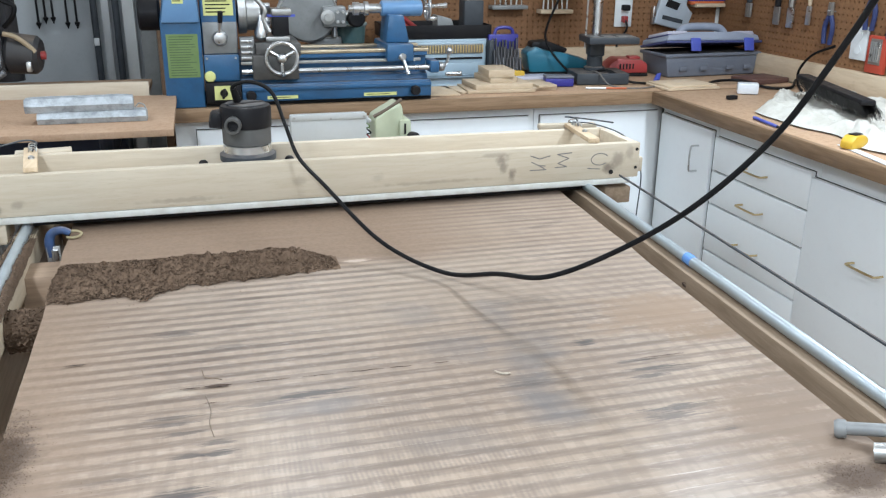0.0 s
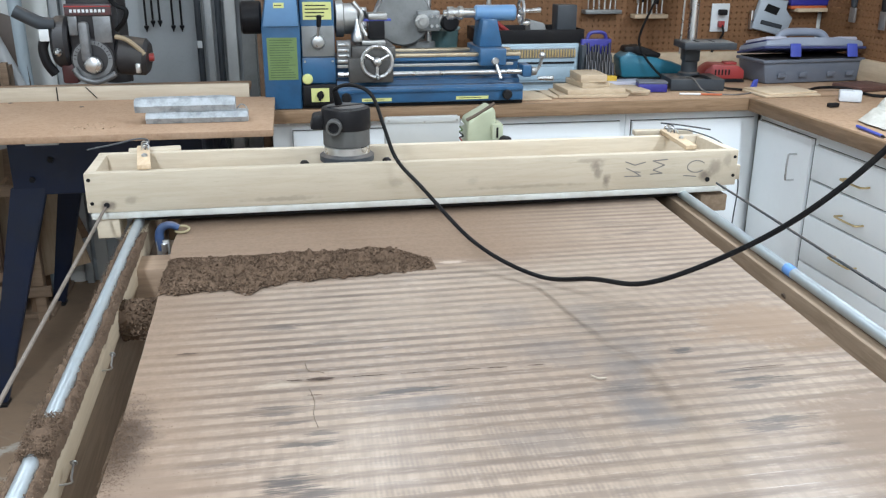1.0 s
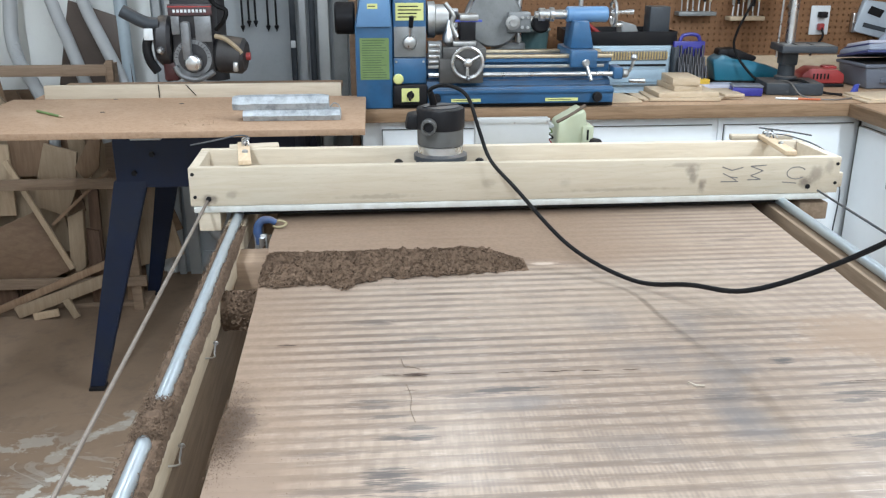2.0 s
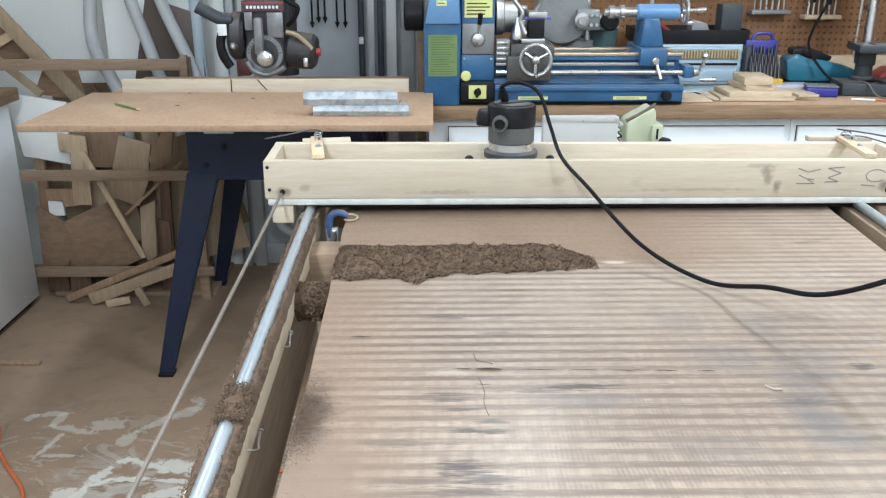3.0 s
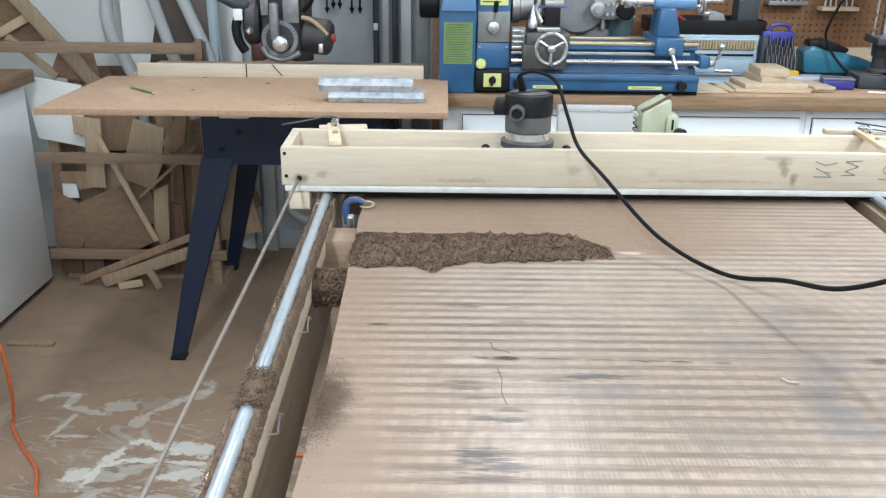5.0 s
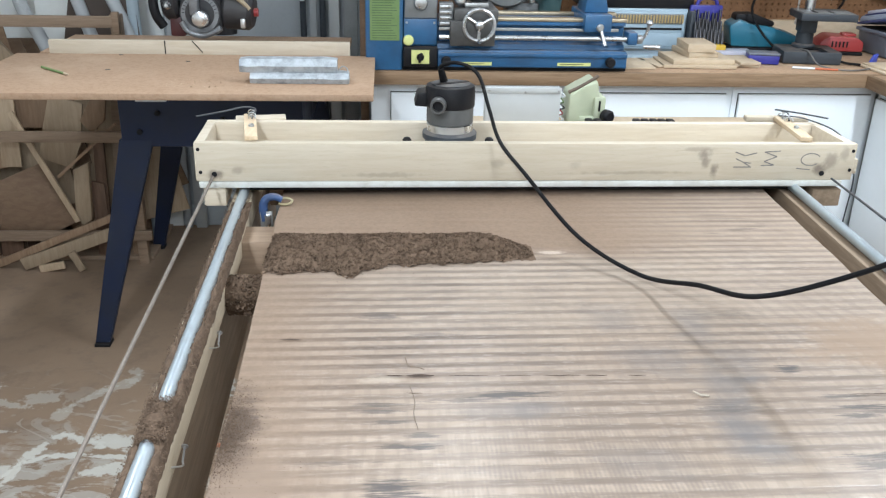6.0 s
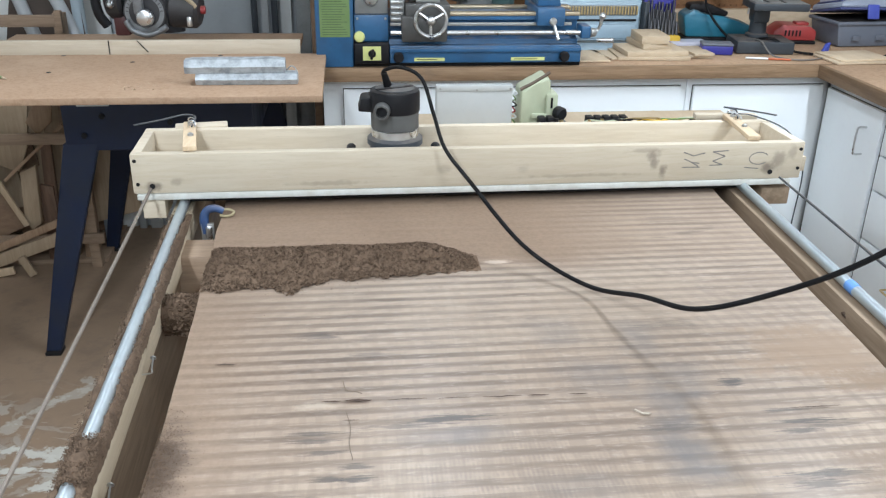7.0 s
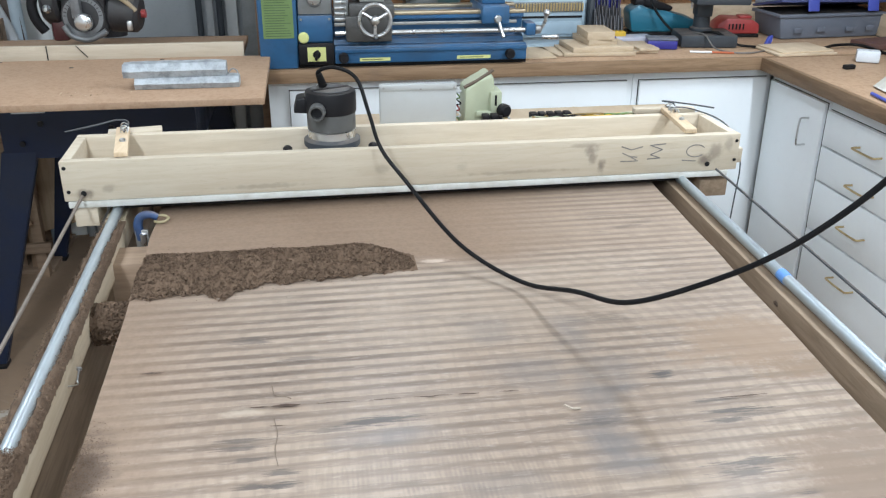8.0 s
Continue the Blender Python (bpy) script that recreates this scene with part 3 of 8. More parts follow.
solo("wall_panel", box(nb(), X0 + 0.003, -0.93, Y1 - 0.02, Y1 - 0.003, 0.0, CEIL - 0.003), WHITE_WALL, "white wallboard behind the scrap rack", "wall", kind="structure")


def pegboard(name, m, width, height):
    """Hardboard with rows of real holes an inch apart, hole by hole in one sheet."""
    bm = nb()
    step, r = 0.0254, 0.0042
    nx, nz = int(width / step), int(height / step)
    for i in range(nx):
        for k in range(nz):
            x, z = i * step, k * step
            sq = [bm.verts.new(m @ Vector((x + a * step, 0, z + b * step))) for a, b in ((0, 0), (1, 0), (1, 1), (0, 1))]
            hole = [bm.verts.new(m @ Vector((x + step / 2 + r * a, 0, z + step / 2 + r * b))) for a, b in ((-0.8, -0.8), (0.8, -0.8), (0.8, 0.8), (-0.8, 0.8))]
            deep = [bm.verts.new(m @ Vector((x + step / 2 + r * a, 0.008, z + step / 2 + r * b))) for a, b in ((-0.8, -0.8), (0.8, -0.8), (0.8, 0.8), (-0.8, 0.8))]
            for j in range(4):
                bm.faces.new((sq[j], sq[(j + 1) % 4], hole[(j + 1) % 4], hole[j]))
                bm.faces.new((hole[j], hole[(j + 1) % 4], deep[(j + 1) % 4], deep[j]))
            bm.faces.new(deep)
    bmesh.ops.remove_doubles(bm, verts=bm.verts, dist=0.0004)
    return solo(name, bm, PEGBOARD, "brown hardboard pegboard with rows of holes", "pegboard", kind="structure")


pegboard("pegboard_north", pose(-0.01, 3.955, 1.0), 2.41, 0.60)
pegboard("pegboard_east", pose(X1 - 0.013, 3.955, 1.0, 0, 0, -90), 2.3, 0.60)
solo("backsplash_north", box(nb(), -0.02, X1 - 0.05, 3.925, 3.966, 0.911, 1.0, 0.003), PLY, "bare wooden upstand along the back counter", "upstand", kind="structure")
solo("backsplash_east", box(nb(), X1 - 0.045, X1 - 0.003, 1.2, 3.966, 0.911, 1.0, 0.003), PLY, "bare wooden upstand along the side counter", "upstand", kind="structure")


def tube_fixture(x, y):
    t = thing("ceiling_light", (x, y, CEIL), "white strip light on the ceiling", "ceiling light", "ceiling lights")
    part("housing", box(nb(), x - 0.09, x + 0.09, y - 0.63, y + 0.63, CEIL - 0.07, CEIL, 0.006), WHITE_STRIP, t)


for lx, ly, _ in TUBE_LIGHTS:
    tube_fixture(lx, ly)


# ---- counters and cabinets ----
def handle(parent, a, b, out, mat_):
    """A bow handle from a to b, standing out by the vector."""
    a, b, o = Vector(a), Vector(b), Vector(out)
    part("handle", tube(nb(), [a, a + o * 0.85, a + o + (b - a) * 0.12, (a + b) / 2 + o * 1.05, b + o + (a - b) * 0.12, b + o * 0.85, b], 0.0034, 8, 5), mat_, parent, "thin bent metal pull")


def counter_top(name, x0, x1, y0, y1, label, edge_mat, front):
    t = thing(name, ((x0 + x1) / 2, (y0 + y1) / 2, 0.866), label, "countertop")
    part("top", box(nb(), x0, x1, y0, y1, 0.868, 0.91, 0.002), COUNTER_TOP, t)
    if front == "s":
        part("edging", box(nb(), x0, x1, y0 - 0.02, y0 - 0.0005, 0.866, 0.9115, 0.003), edge_mat, t, "worn solid wood edging")
    else:
        part("edging", box(nb(), x0 - 0.02, x0 - 0.0005, y0, y1, 0.866, 0.9115, 0.003), edge_mat, t, "worn solid wood edging")
    return t


counter_top("countertop", -0.06, X1 - 0.05, 3.26, 3.924, "worn brown board countertop with wooden edging under the lathe", COUNTER_EDGE, "s")
counter_top("countertop", 1.712, X1 - 0.047, 0.2, 3.238, "worn brown board countertop with wooden edging along the side wall", COUNTER_EDGE_Y, "w")


def cabinet_north(x0, x1, doors, pull=None):
    t = thing("base_cabinet", ((x0 + x1) / 2, 3.6, 0), "white painted base cabinet under the back counter", "cabinet", "base cabinets")
    part("body", box(nb(), x0 + 0.001, x1 - 0.001, 3.3, 3.92, 0.09, 0.866, 0.002), WHITE_CABINET, t)
    part("toe_kick", box(nb(), x0 + 0.002, x1 - 0.002, 3.36, 3.9, 0, 0.089), BLACK, t)
    for a, b in doors:
        d = part("door", box(nb(), a, b, 3.2835, 3.2985, 0.12, 0.83, 0.003), WHITE_CABINET, t)
        shadow_gap = 0.0018
        part("gap", box(nb(), a - shadow_gap, b + shadow_gap, 3.2985, 3.2998, 0.118, 0.832), BLACK, t, "dark gap round the door")
        if pull:
            handle(d, (pull - 0.05, 3.283, 0.742), (pull + 0.05, 3.283, 0.742), (0, -0.03, 0), BRASS)


cabinet_north(-0.04, 1.243, [(0.03, 1.218)], 1.074)
cabinet_north(1.243, 1.775, [(1.265, 1.752)])


def cabinet_east(y0, y1, fronts, label):
    """Side cabinets; fronts: (y0, y1, z0, z1, handle) with handle None, 'h' or 'v'."""
    t = thing("base_cabinet", (2.05, (y0 + y1) / 2, 0), label, "cabinet", "base cabinets")
    part("body", box(nb(), 1.772, X1 - 0.02, y0 + 0.001, y1 - 0.001, 0.09, 0.866, 0.002), WHITE_CABINET, t)
    part("toe_kick", box(nb(), 1.84, X1 - 0.02, y0 + 0.002, y1 - 0.002, 0, 0.089), BLACK, t)
    for a, b, z0, z1, h in fronts:
        d = part("drawer_front" if h == "h" else "door", box(nb(), 1.755, 1.7705, a, b, z0, z1, 0.003), WHITE_CABINET, t)
        part("gap", box(nb(), 1.7705, 1.7718, a - 0.0012, b + 0.0012, z0 - 0.0016, z1 + 0.0016), BLACK, t, "dark gap round the front")
        if h == "h":
            mid, z = (a + b) / 2, z1 - (0.066 if z1 - z0 < 0.15 else 0.088 if z1 - z0 < 0.2 else 0.096 if z1 - z0 < 0.4 else 0.187)
            handle(d, (1.755, mid - 0.055, z), (1.755, mid + 0.055, z), (-0.03, 0, 0), BRASS)
        elif h == "v":
            handle(d, (1.755, a + 0.075, 0.665), (1.755, a + 0.075, 0.757), (-0.032, 0, 0), STEEL)


cabinet_east(2.895, 3.282, [(2.91, 3.265, 0.12, 0.825, "v")], "white painted cabinet with a door in the counter's corner")
cabinet_east(2.355, 2.895, [(2.375, 2.888, 0.694, 0.81, "h"), (2.375, 2.888, 0.576, 0.688, "h"), (2.375, 2.888, 0.405, 0.570, "h"), (2.375, 2.888, 0.12, 0.399, "h")], "white painted drawer unit with brass pulls")
cabinet_east(1.79, 2.355, [(1.82, 2.3725, 0.12, 0.795, "h")], "white painted cabinet with a wide front and brass pull")
cabinet_east(0.25, 1.79, [(1.03, 1.77, 0.12, 0.79, "h"), (0.28, 1.02, 0.12, 0.79, "h")], "white painted cabinet near the bench")

# the counter by the west wall
west = thing("west_counter", (-2.02, 2.6, 0), "white cabinet with a brown board top by the side wall", "cabinet")
part("body", box(nb(), X0 + 0.01, -1.70, 1.0, 3.70, 0.03, 0.852, 0.003), WHITE_CABINET, west)
part("top", box(nb(), X0 + 0.01, -1.668, 0.98, 3.735, 0.854, 0.905, 0.004), COUNTER_EDGE_Y, west, "brown wooden top")
part("toe_kick", box(nb(), X0 + 0.01, -1.73, 1.0, 3.69, 0, 0.029), BLACK, west)


# ---- the slab on its bench ----
def slab():
    """One thick board; its top is milled in lanes, each a shallow step from the next."""
    t = thing("walnut_slab", (0.3, 1.5, 0.85), "wide walnut slab with milled stripes, knots and dust", "slab")
    bm = nb()
    nx, rows = 16, []
    y, lane = LANE_AT + LANE * (0.3 - 48), 0
    ys = []
    while y < 2.36:
        drop = random.Random(lane).uniform(-0.00015, 0.00015)
        ys += [(y, drop), (y + LANE * 0.90, drop), (y + LANE * 0.96, drop + 0.00012)]
        y += LANE
        lane += 1
    for y, dz in ys:
        row = []
        for i in range(nx + 1):
            f = i / nx
            lx = -0.181 - 0.0185 * max(0, (y - 1.2) / 0.75) + 0.003 * noise.noise((0, y * 9, 0))
            rx = 0.739 + 0.0617 * (y - 0.938) + 0.004 * noise.noise((5, y * 7, 0))
            x = lx + (rx - lx) * f
            row.append(bm.verts.new((x, y + LEAN * x, 0.916 + dz)))
        rows.append(row)
    for a, b in zip(rows, rows[1:]):
        for i in range(nx):
            bm.faces.new((a[i], a[i + 1], b[i + 1], b[i]))
    rim = rows[0] + [r[-1] for r in rows[1:]] + list(reversed(rows[-1][:-1])) + [r[0] for r in reversed(rows[1:-1])]
    low = [bm.verts.new((v.co.x, v.co.y, 0.852)) for v in rim]
    for k in range(len(rim)):
        bm.faces.new((rim[k], rim[(k + 1) % len(rim)], low[(k + 1) % len(rim)], low[k]))
    bm.faces.new(low)
    board = part("board", bm, WALNUT, t)
    board.data.shade_flat()
    return t


SLAB = slab()


def along_rail(side, y):
    if side == "w":
        return -0.2345 - 0.022 * y
    return 0.749 + 0.0541 * y


KNOT_DARK = worn("knot_dark", (0.07, 0.045, 0.03), (0.12, 0.08, 0.055), 0.9)


def rail(side):
    s = -1 if side == "w" else 1
    t = thing("guide_rail", (along_rail(side, 1.3), 1.3, 0.0), "timber guide rail with galvanised pipe" + (", caked with brown dust" if side == "w" else " and blue tape"), "rail", "rails of the sled")
    bm, y0, y1 = nb(), 0.25, 2.44
    d = Vector((along_rail(side, y1) - along_rail(side, y0), y1 - y0, 0))
    m = Matrix.Translation((along_rail(side, y0), y0, 0)) @ pose(0, 0, 0, 0, 0, -math.degrees(math.atan2(d.x, d.y)))
    far = d.length
    low = 0.862 if side == "w" else 0.80
    box(bm, -0.019, 0.019, 0, far, low, 0.9155, 0.003, m)
    part("beam", bm, PALE_BEAM if side == "w" else DIRTY_WOOD, t, "sawn timber on edge")
    part("pipe", rod(nb(), m @ Vector((0.004, -0.02, 0.9265)), m @ Vector((0.004, far, 0.9265)), 0.0094, seg=20), PIPE, t, "bright galvanised pipe")
    part("lower_beam", box(nb(), -0.045 if s < 0 else -0.02, 0.013 if s < 0 else 0.045, 0, far, 0.70, low - 0.003, 0.003, m), DIRTY_WOOD, t, "dark lower timber")
    for yy in (0.35, far - 0.12):
        part("post", box(nb(), -0.04, 0.04, yy, yy + 0.08, 0, 0.699, 0.003, m), DIRTY_WOOD, t)
    if side == "e":
        y = 1.508 - y0
        part("notch", rod(nb(), m @ Vector((-0.0198, y - 0.03, 0.893)), m @ Vector((-0.015, y - 0.03, 0.895)), 0.0065, seg=9), KNOT_DARK, t, "dark notch")
        part("tape", rod(nb(), m @ Vector((0.004, y - 0.012, 0.9265)), m @ Vector((0.004, y + 0.012, 0.9265)), 0.0099, seg=20), TAPE_BLUE, t, "turn of blue tape")
    return t


RAIL_W, RAIL_E = rail("w"), rail("e")
for k, (y, zt) in enumerate(((0.5, 0.851), (1.9, 0.851), (2.3, 0.851))):
    bm = nb()
    box(bm, along_rail("w", y) + 0.02, along_rail("e", y) - 0.021, y - 0.045, y + 0.045, 0.79, zt, 0.004)
    solo("cross_beam", bm, DIRTY_WOOD, "dust-covered timber cross beam under the slab", "beam", "cross beams")


# ---- the router sled ----
SL = Matrix.Translation((-0.369, 1.945, 0)) @ pose(0, 0, 0, 0, 0.42, 1.6)
SLEN = 1.343


def sled():
    t = thing("router_sled", (0.3, 2.03, 0.93), "long pale pine router sled, an open box on the rails", "sled")
    zb, zt = 0.953, 1.031
    part("front_board", box(nb(), 0, SLEN, 0, 0.019, zb, zt, 0.0025, SL), PINE_FRONT, t, "pale pine board with pencil marks and oil stains")
    part("back_board", box(nb(), 0, SLEN, 0.161, 0.18, zb, zt, 0.0025, SL), PINE, t)
    part("end_board", box(nb(), 0.0, 0.019, 0.0195, 0.1605, zb, zt - 0.001, 0.002, SL), PINE, t)
    part("end_board", box(nb(), SLEN - 0.019, SLEN, 0.0195, 0.1605, zb, zt - 0.001, 0.002, SL), PINE, t)
    part("bottom", box(nb(), 0.02, SLEN - 0.02, 0.02, 0.16, zb, zb + 0.013, 0.001, SL), PINE, t)
    part("runner", box(nb(), 0.006, SLEN - 0.02, -0.002, 0.182, 0.940, zb - 0.0005, 0.002, SL), RUNNER, t, "white plastic runner strip")
    # added black strip: stands in for the shade between runner and slab
    part("shade_strip", box(nb(), 0.1, SLEN - 0.12, 0.012, 0.17, 0.931, 0.9395, 0.001, SL), BLACK, t, "black strip standing in for the shade under the runner")
    part("side_block", box(nb(), SLEN + 0.0005, SLEN + 0.03, 0.035, 0.12, 0.955, 0.988, 0.003, SL), PINE, t, "pine stop block on the end")
    part("foot_block", box(nb(), SLEN - 0.075, SLEN - 0.012, 0.005, 0.09, 0.893, 0.9305, 0.003, SL), DIRTY_WOOD, t, "brown wooden guide block")
    part("foot_block", box(nb(), 0.012, 0.055, 0.005, 0.09, 0.90, 0.9395, 0.003, SL), PINE, t, "small pine guide block")
    for x, z in ((0.004, 1.018), (0.006, 0.972), (SLEN - 0.012, 1.016), (SLEN - 0.012, 0.975)):
        part("screw", rod(nb(), SL @ Vector((x + 0.004, -0.0012, z)), SL @ Vector((x + 0.004, 0.004, z)), 0.0036, seg=10), BLACK, t)
    for x in (0.036, SLEN - 0.068):
        part("hole", rod(nb(), SL @ Vector((x, -0.0014, 0.968)), SL @ Vector((x, 0.003, 0.968)), 0.0052, seg=14), BLACK, t, "oily cord hole")
    return t


SLED = sled()


# ---- radial arm saw table ----
def leg_plate(foot, top, wf, wt, deep=0.03):
    """A tapered folded leg between foot and top, wider above."""
    bm = nb()
    rings = []
    for f in (0.0, 0.5, 1.0):
        p, w = foot.lerp(top, f), wf + (wt - wf) * f
        rings.append([bm.verts.new(p + Vector((dx * w / 2, dy * deep / 2, 0))) for dx, dy in ((-1, -1), (1, -1), (1, 1), (-1, 1))])
    for a, b in zip(rings, rings[1:]):
        for k in range(4):
            bm.faces.new((a[k], a[(k + 1) % 4], b[(k + 1) % 4], b[k]))
    bm.faces.new(rings[0])
    bm.faces.new(rings[-1])
    bmesh.ops.bevel(bm, geom=list(bm.edges), offset=0.003, segments=2, affect="EDGES")
    return bm


def saw_stand():
    t = thing("saw_stand", (-0.55, 3.3, 0), "navy blue steel stand of the radial arm saw", "stand")
    part("apron", box(nb(), -0.82, -0.25, 3.02, 3.045, 0.71, 0.935, 0.006), NAVY, t)
    part("apron", box(nb(), -0.82, -0.795, 3.046, 3.76, 0.71, 0.934, 0.006), NAVY, t)
    part("apron", box(nb(), -0.275, -0.25, 3.046, 3.76, 0.71, 0.934, 0.006), NAVY, t)
    part("apron", box(nb(), -0.82, -0.25, 3.761, 3.79, 0.71, 0.935, 0.006), NAVY, t)
    for foot, top in (((-0.968, 3.03, 0.012), (-0.775, 3.035, 0.735)), ((-0.98, 3.9, 0.012), (-0.80, 3.775, 0.735)), ((-0.10, 3.03, 0.012), (-0.295, 3.035, 0.735)), ((-0.10, 3.9, 0.012), (-0.295, 3.775, 0.735))):
        foot, top = Vector(foot), Vector(top)
        leg = part("leg", leg_plate(foot, top, 0.05, 0.105), NAVY, t, "splayed sheet steel leg")
        part("foot_pad", box(nb(), foot.x - 0.026, foot.x + 0.026, foot.y - 0.026, foot.y + 0.026, 0, 0.012, 0.002), BLACK, leg)
    for x, z in ((-0.70, 0.82), (-0.76, 0.76), (-0.5, 0.8)):
        part("bolt", rod(nb(), (x, 3.012, z), (x, 3.021, z), 0.009, seg=6), BLACK, t)
    part("latch_plate", box(nb(), -0.68, -0.596, 2.72, 2.775, 0.926, 0.9355, 0.002), CHASSIS, t, "pale metal bracket under the table")
    return t


saw_stand()
table = thing("saw_table", (-0.65, 3.3, 0.936), "particle board table of the radial arm saw with a fence", "table")
part("front_top", box(nb(), -1.20, -0.024, 2.695, 3.279, 0.936, 0.955, 0.002), SAW_BOARD, table)
part("fence", box(nb(), -1.096, -0.108, 3.28, 3.30, 0.936, 0.999, 0.002), PINE, table, "pale wooden fence strip")
part("rear_top", box(nb(), -1.135, -0.115, 3.301, 3.66, 0.936, 0.955, 0.002), SAW_BOARD, table)
for x in (-0.719,):
    part("kerf", box(nb(), x - 0.0015, x + 0.0015, 3.2775, 3.2798, 0.9555, 1.0, 0), BLACK, table, "saw cut in the fence")

part("kerf", rod(nb(), (-0.629, 3.279, 0.999), (-0.597, 3.279, 0.962), 0.0016, seg=6), BLACK, table, "slanting saw cut in the fence")


# ---- the blue lathe ----
def label_plate(parent, x0, x1, z0, z1, y, mat_, lines=0, ink=None):
    """A thin plate on a front that faces -y, with plain bars for its writing."""
    p = part("label", box(nb(), x0, x1, y - 0.0012, y, z0, z1), mat_, parent, "printed metal label")
    if lines:
        bm = nb()
        rnd = random.Random(int(1000 * (x0 + z0)))
        h = (z1 - z0) / (lines + 1)
        for k in range(lines):
            z = z1 - (k + 1) * h
            a = x0 + (x1 - x0) * 0.08
            b = x0 + (x1 - x0) * rnd.uniform(0.7, 0.93)
            box(bm, a, b, y - 0.0018, y - 0.0012, z - h * 0.16, z + h * 0.16)
        part("lettering", bm, ink or BLACK, p, "rows of small dark print")
    return p


def handwheel(parent, centre, axis, r, mat_):
    """A spoked wheel with a crank knob."""
    c, ax = Vector(centre), Vector(axis).normalized()
    m = along(c, c + ax)
    bm = nb()
    ring = [m @ Vector((r * math.cos(a), r * math.sin(a), 0)) for a in [2 * math.pi * k / 28 for k in range(29)]]
    tube(bm, ring, r * 0.13, 8, 1, False)
    turned(bm, [(r * 0.28, -0.012), (r * 0.32, 0.0), (r * 0.25, 0.012), (r * 0.12, 0.016)], m, 16)
    for k in range(3):
        a = 2 * math.pi * k / 3 + 0.5
        rod(bm, c, m @ Vector((r * math.cos(a), r * math.sin(a), 0)), r * 0.11, seg=8)
    w = part("handwheel", bm, mat_, parent, "polished spoked handwheel")
    k = m @ Vector((r * 0.0, -r * 0.95, 0))
    part("crank_knob", turned(nb(), [(0.004, 0), (0.007, 0.008), (0.008, 0.025), (0.004, 0.034)], along(k, k + ax), 12), STEEL, w)


LABEL_INK = worn("faded_print", (0.075, 0.125, 0.05), None, 0.6, 0, 30)


